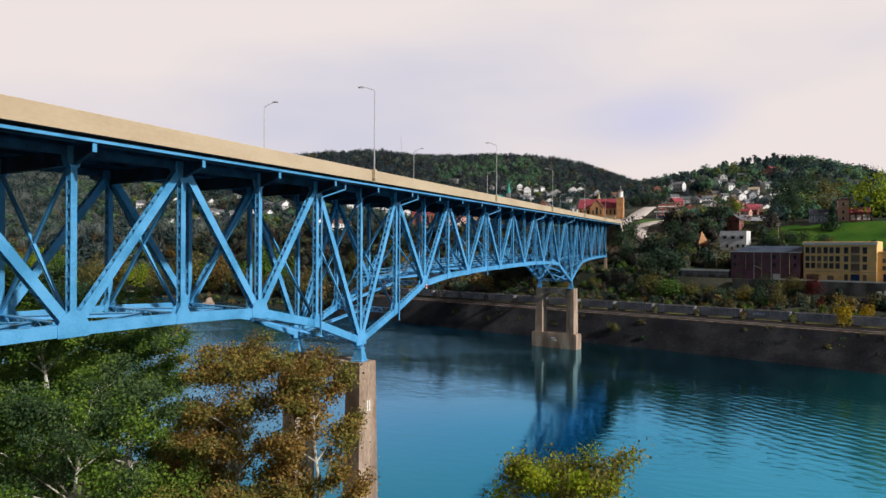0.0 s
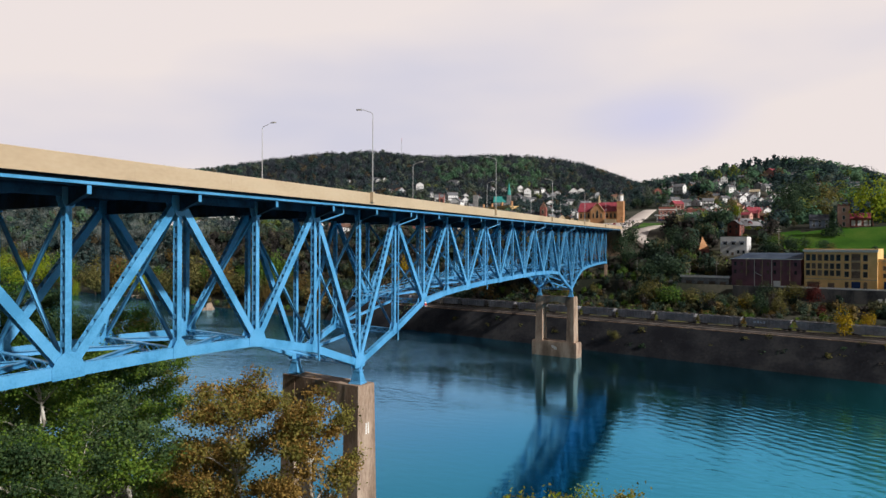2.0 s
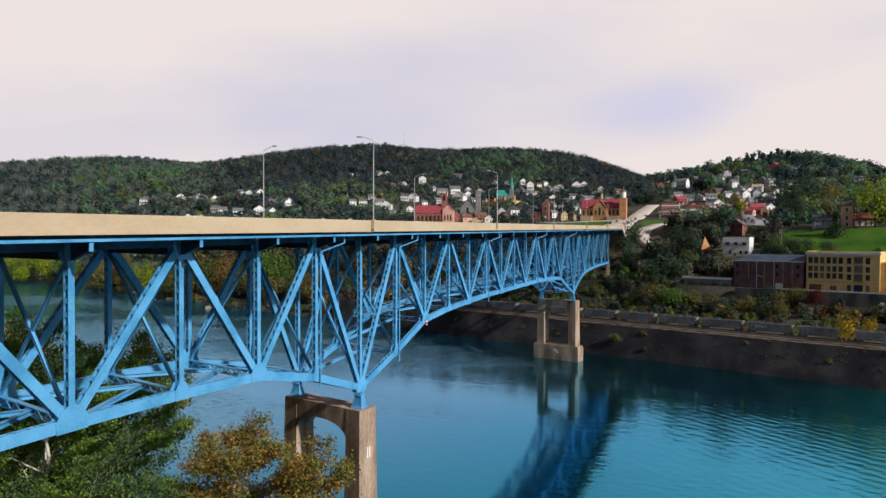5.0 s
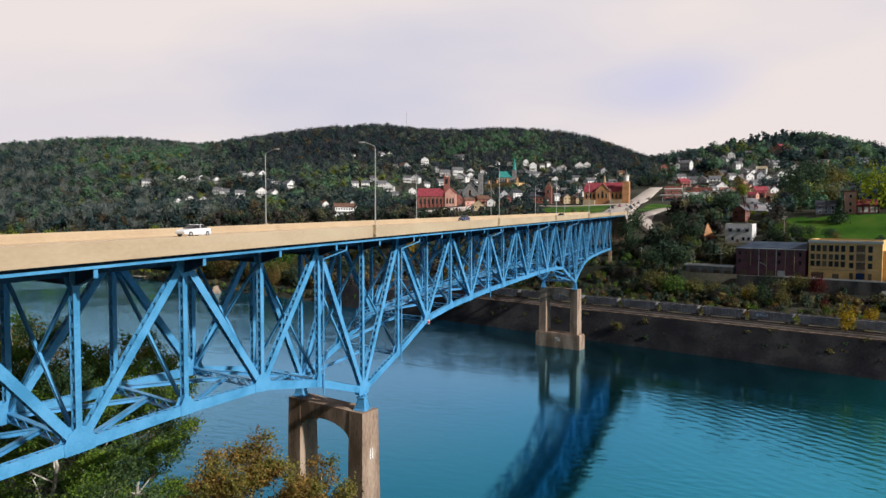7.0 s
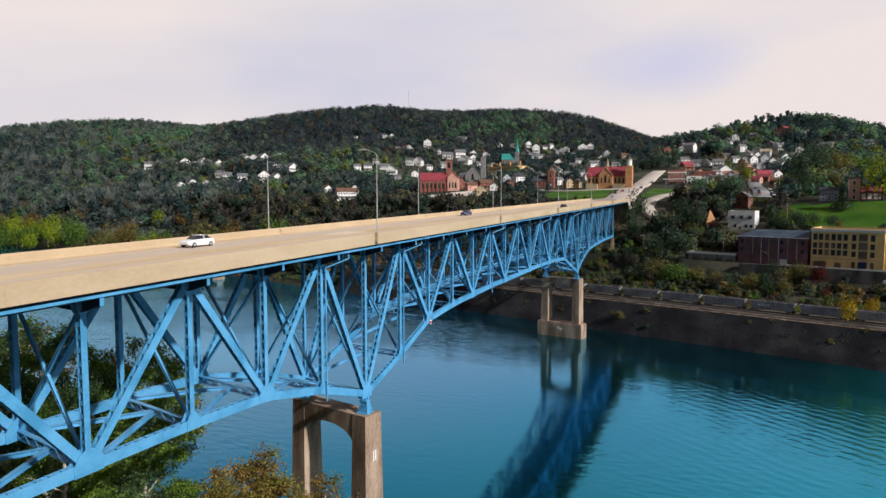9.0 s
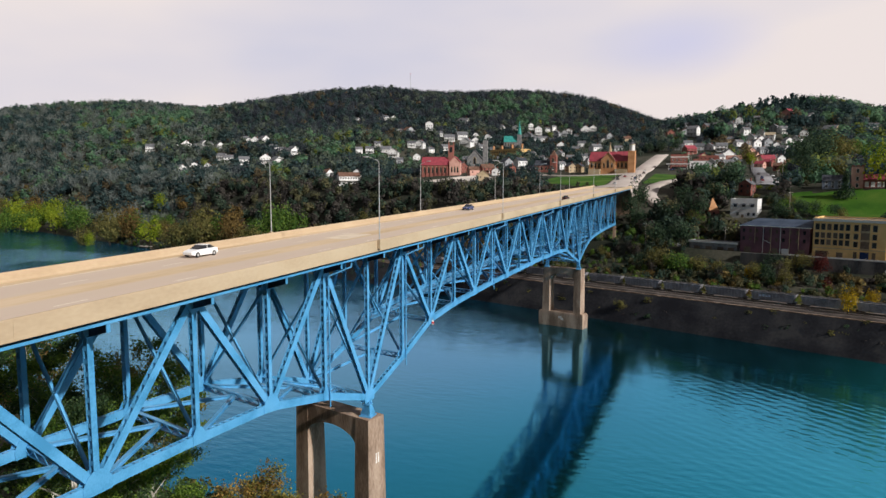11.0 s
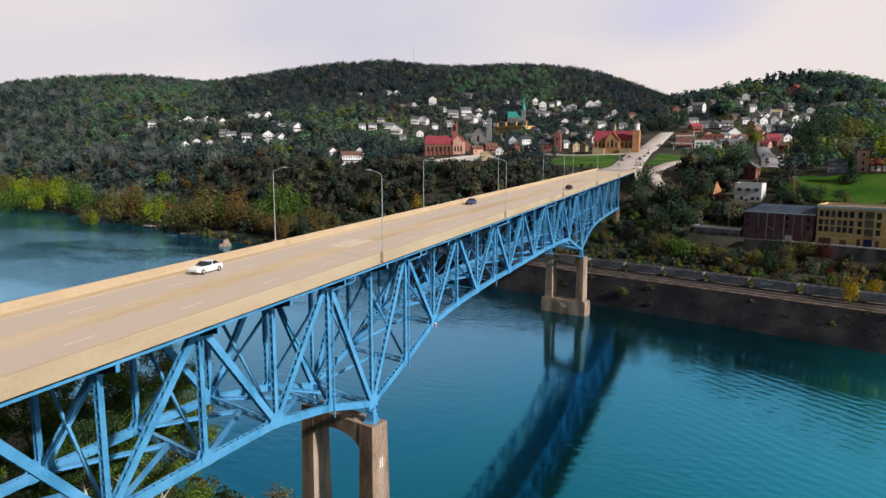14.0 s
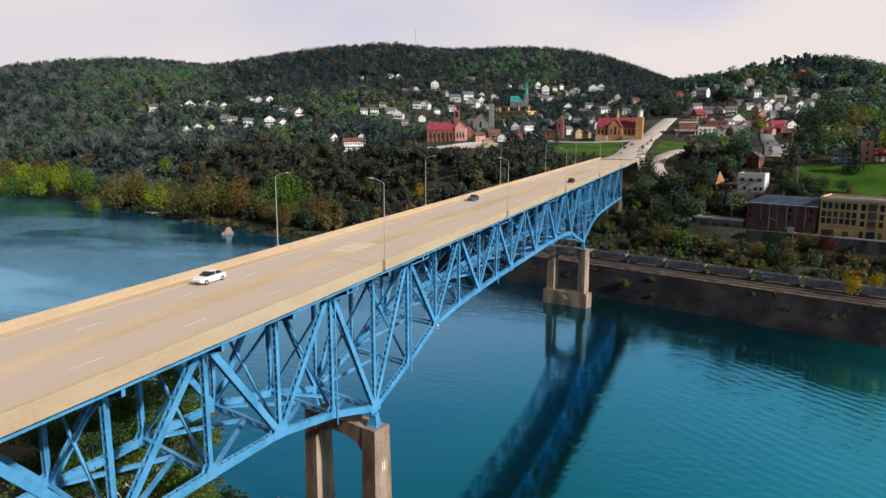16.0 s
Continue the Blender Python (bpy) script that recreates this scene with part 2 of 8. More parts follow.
    # the ripples die out towards the bridge
    reach = t.nodes.new("ShaderNodeMapRange")
    reach.interpolation_type = "SMOOTHSTEP"
    reach.inputs["From Min"].default_value, reach.inputs["From Max"].default_value = -25, 20
    t.links.new(sep.outputs["X"], reach.inputs["Value"])
    wx = t.nodes.new("ShaderNodeMath")
    wx.operation = "MULTIPLY"
    t.links.new(wz.outputs[0], wx.inputs[0])
    t.links.new(reach.outputs[0], wx.inputs[1])
    gust = t.nodes.new("ShaderNodeMath")
    gust.operation = "MULTIPLY"
    t.links.new(wx.outputs[0], gust.inputs[0])
    t.links.new(patch.outputs[0], gust.inputs[1])
    wave = t.nodes.new("ShaderNodeMath")
    wave.operation = "MULTIPLY"
    t.links.new(wake.outputs["Fac"], wave.inputs[0])
    t.links.new(gust.outputs[0], wave.inputs[1])
    both = t.nodes.new("ShaderNodeMath")
    both.operation = "MULTIPLY_ADD"
    both.inputs[1].default_value = 0.42
    t.links.new(wave.outputs[0], both.inputs[0])
    # open to the wind upriver, beyond the bridge
    windy = t.nodes.new("ShaderNodeMapRange")
    windy.interpolation_type = "SMOOTHSTEP"
    windy.inputs["From Min"].default_value, windy.inputs["From Max"].default_value = -190, -60
    windy.inputs["To Min"].default_value, windy.inputs["To Max"].default_value = 5.0, 1.7
    t.links.new(sep.outputs["X"], windy.inputs["Value"])
    gale = t.nodes.new("ShaderNodeMath")
    gale.operation = "MULTIPLY"
    t.links.new(mul.outputs[0], gale.inputs[0])
    t.links.new(windy.outputs[0], gale.inputs[1])
    t.links.new(gale.outputs[0], both.inputs[2])
    # downstream, missing sky shine is put into a brighter body colour
    downriver = t.nodes.new("ShaderNodeMapRange")
    downriver.interpolation_type = "SMOOTHSTEP"
    downriver.inputs["From Min"].default_value, downriver.inputs["From Max"].default_value = 0, 65
    t.links.new(sep.outputs["X"], downriver.inputs["Value"])
    body_tint = t.nodes.new("ShaderNodeMixRGB")
    # and upriver the sky's shine is put into a paler body colour
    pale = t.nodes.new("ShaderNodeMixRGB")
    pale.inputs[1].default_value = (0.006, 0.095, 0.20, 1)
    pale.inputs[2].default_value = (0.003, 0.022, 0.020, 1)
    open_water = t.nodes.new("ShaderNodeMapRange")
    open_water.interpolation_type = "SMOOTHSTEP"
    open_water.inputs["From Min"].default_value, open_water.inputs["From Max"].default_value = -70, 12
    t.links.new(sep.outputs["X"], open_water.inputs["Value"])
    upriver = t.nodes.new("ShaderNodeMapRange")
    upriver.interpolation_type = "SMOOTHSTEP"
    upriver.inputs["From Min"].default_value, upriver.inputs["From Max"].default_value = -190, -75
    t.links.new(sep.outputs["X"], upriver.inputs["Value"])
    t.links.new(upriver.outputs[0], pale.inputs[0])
    t.links.new(pale.outputs[0], body_tint.inputs[1])
    # reflection tint painted bluer and less green upriver
    gloss_tint = t.nodes.new("ShaderNodeMixRGB")
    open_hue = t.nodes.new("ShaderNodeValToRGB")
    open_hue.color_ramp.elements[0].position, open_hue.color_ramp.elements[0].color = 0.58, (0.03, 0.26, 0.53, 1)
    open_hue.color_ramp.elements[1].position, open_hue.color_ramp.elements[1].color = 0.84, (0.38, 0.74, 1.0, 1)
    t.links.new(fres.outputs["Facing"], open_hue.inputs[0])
    t.links.new(open_hue.outputs[0], gloss_tint.inputs[1])
    t.links.new(open_water.outputs[0], gloss_tint.inputs[0])
    t.links.new(hue.outputs[0], gloss_tint.inputs[2])
    t.links.new(gloss_tint.outputs[0], gloss.inputs["Color"])
    rough = t.nodes.new("ShaderNodeMapRange")
    rough.inputs["To Min"].default_value, rough.inputs["To Max"].default_value = 0.09, 0.075
    t.links.new(open_water.outputs[0], rough.inputs["Value"])
    t.links.new(rough.outputs[0], gloss.inputs["Roughness"])
    body_tint.inputs[2].default_value = (0.014, 0.175, 0.175, 1)
    t.links.new(downriver.outputs[0], body_tint.inputs[0])
    t.links.new(body_tint.outputs[0], body.inputs["Color"])
    bp = t.nodes.new("ShaderNodeBump")
    bp.inputs["Strength"].default_value, bp.inputs["Distance"].default_value = 0.6, 0.13
    t.links.new(both.outputs[0], bp.inputs["Height"])
    for n in (body, gloss, fres):
        t.links.new(bp.outputs[0], n.inputs["Normal"])
    t.links.new(sheen.outputs[0], mix.inputs[0])
    t.links.new(body.outputs[0], mix.inputs[1])
    t.links.new(gloss.outputs[0], mix.inputs[2])
    t.links.new(mix.outputs[0], out.inputs["Surface"])
    return m


ROAD = road_material()
WATER = water_material()
LINE = material("road_line_paint", [(0.62, 0.55, 0.44), (0.80, 0.74, 0.62)], 0.7, 3, 14, 0.05)
GROUND = material("leaf_litter_and_soil", [(0.022, 0.026, 0.018), (0.042, 0.044, 0.032), (0.072, 0.068, 0.052)], 0.95, 0.03, 0.8, 0.3)

RIVER_WALL = material("dark_wet_stone_bank", [(0.013, 0.013, 0.016), (0.022, 0.022, 0.025), (0.038, 0.037, 0.038)], 0.9, 0.10, 1.2, 0.6)
# ---------------------------------------------------------------- terrain
RIGHT = [(-400, -9), (-30, -7), (-4, -3), (0, 0), (7, 10.3), (9, 11), (22, 11.2), (50, 17), (56, 19), (57.5, 24.3),
         (76, 24.8), (88, 30), (98, 36), (112, 40), (135, 50), (160, 53), (200, 55), (270, 59), (400, 66), (600, 76),
         (900, 92), (1400, 100), (4000, 100)]
LEFT = [(-400, -9), (-30, -6), (-4, -2), (0, 0), (10, 3), (40, 6), (62, 9), (80, 26), (100, 44), (140, 51), (190, 57),
        (270, 84), (400, 97), (600, 97), (900, 97), (1400, 100), (4000, 100)]
MIDDLE = [(-400, -9), (-30, -6), (-4, -2), (0, 0), (10, 3), (40, 6), (62, 9), (80, 26), (100, 44), (140, 51), (190, 57),
          (270, 61), (400, 71), (600, 88), (900, 97), (1400, 100), (4000, 100)]
HILLS = [
    (-1436, 751, 110, 330, -8),
    (-1363, 871, 110, 330, -4),
    (-1283, 980, 110, 330, 30),
    (-1189, 1087, 110, 330, 80),
    (-991, 1085, 110, 330, 60),
    (-894, 1164, 110, 330, -0),
    (-813, 1221, 110, 330, 5),
    (-726, 1274, 110, 330, 79),
    (-612, 1333, 110, 330, 59),
    (-480, 1387, 110, 330, 35),
    (-357, 1426, 110, 330, 74),
    (-247, 1451, 110, 330, 37),
    (-138, 1468, 110, 330, 53),
    (-24, 976, 62, 200, 32),
    (46, 978, 62, 200, -0),
    (104, 977, 62, 200, 17),
    (152, 973, 62, 200, 44),
    (205, 966, 62, 200, 7),
    (266, 955, 62, 200, 27),
]


def ease(v, a, b):
    k = np.clip((v - a) / (b - a), 0, 1)
    return k * k * (3 - 2 * k)


def river(x, y):
    """Distance along the river (to the right) and inland from its far shore."""
    r = (x - 0.34 * y) * 0.947
    s = (0.34 * x + y - 180) * 0.947
    bend = np.maximum(0, -r - 650)
    return r, s + bend * bend / 1500


def hills(x, y):
    z = 0 * x
    for hx, hy, along, across, h in HILLS:
        # ridge direction follows the valley
        u, v = (x - hx) * 0.947 - (y - hy) * 0.322, (x - hx) * 0.322 + (y - hy) * 0.947
        z = z + h * np.exp(-0.5 * ((u / along) ** 2 + (v / across) ** 2))
    return z


def ground(x, y):
    x, y = np.asarray(x, float), np.asarray(y, float)
    r, s = river(x, y)
    side, inner = ease(r, -260, -150), ease(r, -640, -480)
    far = np.interp(s, *zip(*RIGHT)) * side + (np.interp(s, *zip(*MIDDLE)) * inner + np.interp(s, *zip(*LEFT)) * (1 - inner)) * (1 - side)
    far = far + hills(x, y) * ease(s, 120, 420)
    near = np.interp(-(s + 180), (-60, -6, 0, 8, 30, 60, 110, 400), (-9, -3, 0, 3, 5, 9, 14, 22))
    far = np.where(s < -90, near, far)
    swell = np.sin(x * 0.021 + 1.3) * np.cos(y * 0.017) + 0.6 * np.sin(x * 0.047 - y * 0.039)
    return far + swell * 1.2 * ease(s, 130, 260)

# ---------------------------------------------------------------- ground and water
def spaced(lo, hi, dense, fine):
    """Grid lines from lo to hi, fine apart between the two numbers of dense and wider and wider beyond."""
    out, p, step = [], dense[0], fine
    while p > lo:
        step *= 1.09
        p -= step
        out.append(p)
    out = out[::-1]
    p = dense[0]
    while p < dense[1]:
        out.append(p)
        p += fine
    step = fine
    while p < hi:
        out.append(p)
        step *= 1.09
        p += step
    return np.array(out + [p])


def make_ground():
    rs, ss = spaced(-4200, 4200, (-500, 140), 6.0), spaced(-3500, 4200, (-12, 140), 2.6)
    R, S = np.meshgrid(rs, ss)
    # back from river coordinates to the plan
    X = (R / 0.947 + 0.34 * (S / 0.947 + 180)) / (1 + 0.34 ** 2)
    Y = S / 0.947 + 180 - 0.34 * X
    Z = ground(X, Y)
    nr, ns = len(rs), len(ss)
    v = np.stack([X, Y, Z], -1).reshape(-1, 3)
    idx = np.arange(nr * ns).reshape(ns, nr)
    q = np.stack([idx[:-1, :-1], idx[:-1, 1:], idx[1:, 1:], idx[1:, :-1]], -1).reshape(-1, 4)
    me = bpy.data.meshes.new("ground")
    me.from_pydata(v.tolist(), [], q.tolist())
    me.polygons.foreach_set("use_smooth", [True] * len(q))
    return me


tagged(part("ground", make_ground(), GROUND, None), "wooded valley floor and hillsides with grass, leaf litter and bare soil", "ground", kind="structure")
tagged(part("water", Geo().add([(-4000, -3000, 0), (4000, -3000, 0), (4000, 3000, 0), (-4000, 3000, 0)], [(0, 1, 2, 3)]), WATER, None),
       "calm teal river water with fine ripples and dark reflections", "river", kind="structure")

# ---------------------------------------------------------------- the bridge
PANEL, SPACING, SKEW, GRADE = 11.286, 12.2, 0.24, 0.0165
K0, K1, PIER_A, PIER_B = -8, 22, 0, 14
SPAN_DIP = (23.4, 26.5, 30.1, 30.9, 31.2, 31.4, 31.4, 31.4)
ANCHOR_DIP = (23.5, 27.1, 29.55, 30.15, 30.45, 30.6, 30.7, 30.7, 30.7)


def station(k, far=False):
    """The plan position of panel point k on the near or far truss."""
    return (-SPACING, k * PANEL + SKEW * SPACING) if far else (0.0, k * PANEL)


def top_z(k):
    return 44.3 + GRADE * k * PANEL


def bottom_z(k):
    d = SPAN_DIP[min(k - PIER_A, PIER_B - k)] if PIER_A <= k <= PIER_B else ANCHOR_DIP[PIER_A - k if k < PIER_A else k - PIER_B]
    return d + 0.009 * k * PANEL


def top(k, far=False):
    return Vector((*station(k, far), top_z(k)))


def bottom(k, far=False):
    return Vector((*station(k, far), bottom_z(k)))


def pierced(a, b, w, d, start=0.9, stop=0.9, pitch=1.05, hole=(0.36, 0.70)):
    """A hollow box member: two plain webs that face sideways, two cover plates with a row of oval holes."""
    g, a, b = Geo(), Vector(a), Vector(b)
    e = (b - a).normalized()
    s = Vector((1, 0, 0))
    n = s.cross(e).normalized()
    length = (b - a).length
    for side in (-1, 1):
        c = s * side * (w / 2 - 0.025)
        g.beam(a + c, b + c, 0.05, d, (1, 0, 0))
    count = max(1, int((length - start - stop) / pitch))
    first = (length - count * pitch) / 2
    hw = w / 2 - 0.05
    for face in (-1, 1):
        o = n * face * (d / 2 - 0.03)
        rows = [(0, first), (length - first, length)]
        for u0, u1 in rows:
            g.add([a + o + s * x + e * u for x, u in ((-hw, u0), (hw, u0), (hw, u1), (-hw, u1))], [(0, 1, 2, 3)])
        for i in range(count):
            u0 = first + i * pitch
            um, u1 = u0 + pitch / 2, u0 + pitch
            outer = [(-hw, u0), (0, u0), (hw, u0), (hw, um), (hw, u1), (0, u1), (-hw, u1), (-hw, um)]
            hx, hu = hole[0] / 2, hole[1] / 2
            inner = [(-hx * 0.7, um - hu * 0.8), (0, um - hu), (hx * 0.7, um - hu * 0.8), (hx, um), (hx * 0.7, um + hu * 0.8), (0, um + hu), (-hx * 0.7, um + hu * 0.8), (-hx, um)]
            g.add([a + o + s * x + e * u for x, u in outer + inner], [(j, (j + 1) % 8, 8 + (j + 1) % 8, 8 + j) for j in range(8)])
    return g


def rolled(a, b, w, h, side=None, t=0.05):
    """An I-beam from a to b: two flanges and a web."""
    g, a, b = Geo(), Vector(a), Vector(b)
    d = (b - a).normalized()
    s = Vector(side) if side else d.cross(Vector((0, 0, 1)))
    s = (s - d * s.dot(d)).normalized()
    u = s.cross(d).normalized() * (h / 2)
    return g.beam(a - u, b - u, w, t, s).beam(a + u, b + u, w, t, s).beam(a, b, t, h, s)


def tee(a, b, w, h, t=0.05):
    """A long I-beam out of one closed outline."""
    x, z, n = w / 2, h / 2, 12
    prof = [(-x, -z), (x, -z), (x, -z + t), (t / 2, -z + t), (t / 2, z - t), (x, z - t), (x, z), (-x, z), (-x, z - t), (-t / 2, z - t), (-t / 2, -z + t), (-x, -z + t)]
    v = [Vector(e) + Vector((px, 0, pz)) for e in (a, b) for px, pz in prof]
    return Geo().add(v, [(i, (i + 1) % n, n + (i + 1) % n, n + i) for i in range(n)])


def laced(a, b, w, h):
    """A strut of four angles with zigzag lacing on its two sides."""
    g, a, b = Geo(), Vector(a), Vector(b)
    d = (b - a).normalized()
    s = d.cross(Vector((0, 0, 1))).normalized() * (w / 2)
    u = s.cross(d).normalized() * (h / 2)
    for i in (-1, 1):
        g.beam(a + u * i, b + u * i, w, 0.10, s)
        n = max(4, int((b - a).length / 0.9))
        for j in range(n):
            p, q = a + (b - a) * (j / n), a + (b - a) * ((j + 1) / n)
            k = 1 if j % 2 else -1
            g.beam(p + s * i + u * k, q + s * i - u * k, 0.05, 0.10, s)
    return g


# darker copy of BLUE with the shade under the deck put into its colour
SHADED_BLUE = material("shaded_blue_steel_paint", [(0.008, 0.020, 0.038), (0.013, 0.045, 0.090), (0.020, 0.075, 0.145)], 0.7, 0.5, 5, 0.15, vary=0.15)
bridge = thing("bridge", "light-blue steel deck truss bridge with tan concrete deck", "bridge")


def truss(far):
    sign = -1 if far else 1
    for k in range(K0, K1 + 1):
        x, y = station(k, far)
        part("vertical", pierced(bottom(k, far), top(k, far), 0.52, 0.55), BLUE, bridge)
        main = k % 2 == 0
        p = bottom(k, far)
        g = Geo()
        for face in (-1, 1):
            o = Vector((face * 0.32, 0, 0))
            if main:
                shape = [(-1.35, -0.56), (1.35, -0.56), (1.4, 0.3), (0.95, 1.1), (0.36, 1.45), (-0.36, 1.45), (-0.95, 1.1), (-1.4, 0.3)]
            else:
                shape = [(-0.8, -0.5), (0.8, -0.5), (0.8, 0.5), (0.4, 1.15), (-0.4, 1.15), (-0.8, 0.5)]
            slope = (bottom_z(min(k + 1, K1)) - bottom_z(max(k - 1, K0))) / (2 * PANEL)
            g.prism([p + Vector((0, u, v + slope * u * (v < 0.5))) for u, v in shape], o - Vector((0.025, 0, 0)), o + Vector((0.025, 0, 0)))
        part("gusset_plate", g, BLUE, bridge)
        p = top(k, far)
        g = Geo()
        for face in (-1, 1):
            o = Vector((face * 0.31, 0, 0))
            shape = [(-0.95, 0.35), (-1.1, -0.3), (-0.95, -0.85), (-0.42, -1.5), (0.42, -1.5), (0.95, -0.85), (1.1, -0.3), (0.95, 0.35)] if not main else \
                [(-0.6, 0.35), (-0.6, -0.6), (-0.38, -1.2), (0.38, -1.2), (0.6, -0.6), (0.6, 0.35)]
            g.prism([p + Vector((0, u, v)) for u, v in shape], o - Vector((0.02, 0, 0)), o + Vector((0.02, 0, 0)))
        part("gusset_plate", g, BLUE, bridge)
        if k < K1:
            odd, even = (k, k + 1) if k % 2 else (k + 1, k)
            part("diagonal", pierced(bottom(even, far), top(odd, far), 0.54, 0.78, 1.2, 1.2), BLUE, bridge)
            part("bottom_chord", pierced(bottom(k, far), bottom(k + 1, far), 0.58, 0.95, 0.6, 0.6, hole=(0.38, 0.68)), BLUE, bridge)
            part("top_chord", pierced(top(k, far), top(k + 1, far), 0.56, 0.66, 0.6, 0.6), SHADED_BLUE, bridge)


truss(False)
truss(True)

for k in range(K0, K1 + 1):
    a, b, c, d = bottom(k), bottom(k, True), top(k), top(k, True)
    lift = Vector((0, 0, 0.25))
    part("sway_brace", rolled(a + lift, d - lift * 3, 0.26, 0.26), BLUE, bridge)
    part("sway_brace", rolled(b + lift, c - lift * 3, 0.24, 0.24), BLUE, bridge)
    part("bottom_strut", laced(a, b, 0.5, 0.7), BLUE, bridge)
    if k < K1:
        nxt = k + 1
        mid = (bottom(nxt) + bottom(nxt, True)) / 2 if k < 7 else (a + b) / 2
        ends = (a, b) if k < 7 else (bottom(nxt), bottom(nxt, True))
        for e in ends:
            part("lateral_brace", rolled(e, mid, 0.42, 0.36), BLUE, bridge)
    # floor beam with tapered cantilever ends
    r = Vector((1, -SKEW, 0))
    zt = top_z(k) + 0.32
    u0 = Vector((0, k * PANEL, 0))
    g = Geo()
    ends = (3.2, -SPACING - 3.5)
    prof = [(ends[0], 0), (ends[0], -0.60), (0.55, -1.35), (-SPACING - 0.55, -1.35), (ends[1], -0.60), (ends[1], 0)]
    g.prism([u0 + r * x + Vector((0, 0, zt + z)) for x, z in prof], (0, -0.03, 0), (0, 0.03, 0))
    for x in ends:
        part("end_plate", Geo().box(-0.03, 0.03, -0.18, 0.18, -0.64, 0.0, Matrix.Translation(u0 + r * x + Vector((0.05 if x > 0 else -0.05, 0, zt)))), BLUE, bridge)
    low = u0 + Vector((0, 0, zt - 1.35))
    g.beam(low + r * 0.5, low - r * (SPACING + 0.5), 0.45, 0.05)
    g.beam(low + r * 0.5, low + r * 3.2 + Vector((0, 0, 0.75)), 0.36, 0.05)
    part("floor_beam", g, SHADED_BLUE, bridge, "dark blue floor beam with deck shade in its colour")

Y0, Y1 = -132.0, 283.0


def deck_z(y):
    return 45.75 + GRADE * y


def along(profile, y0, y1):
    """A profile of (x, height over the deck) drawn along the bridge and up its grade."""
    n = len(profile)
    v = [(x - 0 * y, y, deck_z(y) + z) for y in (y0, y1) for x, z in profile]
    return Geo().add(v, [(i, (i + 1) % n, n + (i + 1) % n, n + i) for i in range(n)] + [tuple(reversed(range(n))), tuple(range(n, 2 * n))])


XN, XF = 3.75, -16.3
# near-black slab underside: the shade below the deck is put into this colour
SOFFIT = material("shaded_concrete", [(0.035, 0.034, 0.036), (0.075, 0.07, 0.068)], 0.95, 0.3, 4, 0.2)
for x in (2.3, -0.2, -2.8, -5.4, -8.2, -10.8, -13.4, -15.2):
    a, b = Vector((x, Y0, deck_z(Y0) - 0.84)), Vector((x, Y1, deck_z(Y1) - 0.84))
    part("stringer", tee(a, b, 0.40, 0.54), SHADED_BLUE, bridge)
for x in (3.35, -15.9):
    part("edge_girder", Geo().beam((x, Y0, deck_z(Y0) - 0.95), (x, Y1, deck_z(Y1) - 0.95), 0.12, 0.22, (1, 0, 0)), BLUE, bridge)
for i in range(37):
    y0 = Y0 + i * (Y1 - Y0) / 37
    y1 = Y0 + (i + 1) * (Y1 - Y0) / 37
    part("deck_slab", along([(XF + 0.05, -0.30), (XN - 0.05, -0.30), (XN - 0.05, 0), (XF + 0.05, 0)], y0 + 0.002, y1 - 0.002), ROAD, bridge)
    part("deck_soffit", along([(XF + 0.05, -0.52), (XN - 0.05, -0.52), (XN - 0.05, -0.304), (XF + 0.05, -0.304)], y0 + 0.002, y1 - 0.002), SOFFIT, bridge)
    for xo, sgn in ((XN, 1), (XF, -1)):
        prof = [(xo, -0.55), (xo, 0.93), (xo - sgn * 0.04, 0.97), (xo - sgn * 0.22, 0.97), (xo - sgn * 0.28, 0.80), (xo - sgn * 0.34, 0.28), (xo - sgn * 0.46, 0.08), (xo - sgn * 0.46, 0.004), (xo - sgn * 0.045, 0.004), (xo - sgn * 0.045, -0.55)]
        part("parapet", along(prof if sgn > 0 else prof[::-1], y0 + 0.004, y1 - 0.004), CONCRETE, bridge)

# lane lines
for x in (-1.65, -10.35):
    for i in range(33):
        y = -46.6 + (i - 6) * 12.3 + (7.2 if x < -5 else 0)
        part("lane_dash", along([(x - 0.07, 0.004), (x + 0.07, 0.004), (x + 0.07, 0.008), (x - 0.07, 0.008)], y, y + 3.05), LINE, bridge)
part("edge_line", along([(-14.2, 0.004), (-14.05, 0.004), (-14.05, 0.008), (-14.2, 0.008)], Y0, Y1), LINE, bridge)


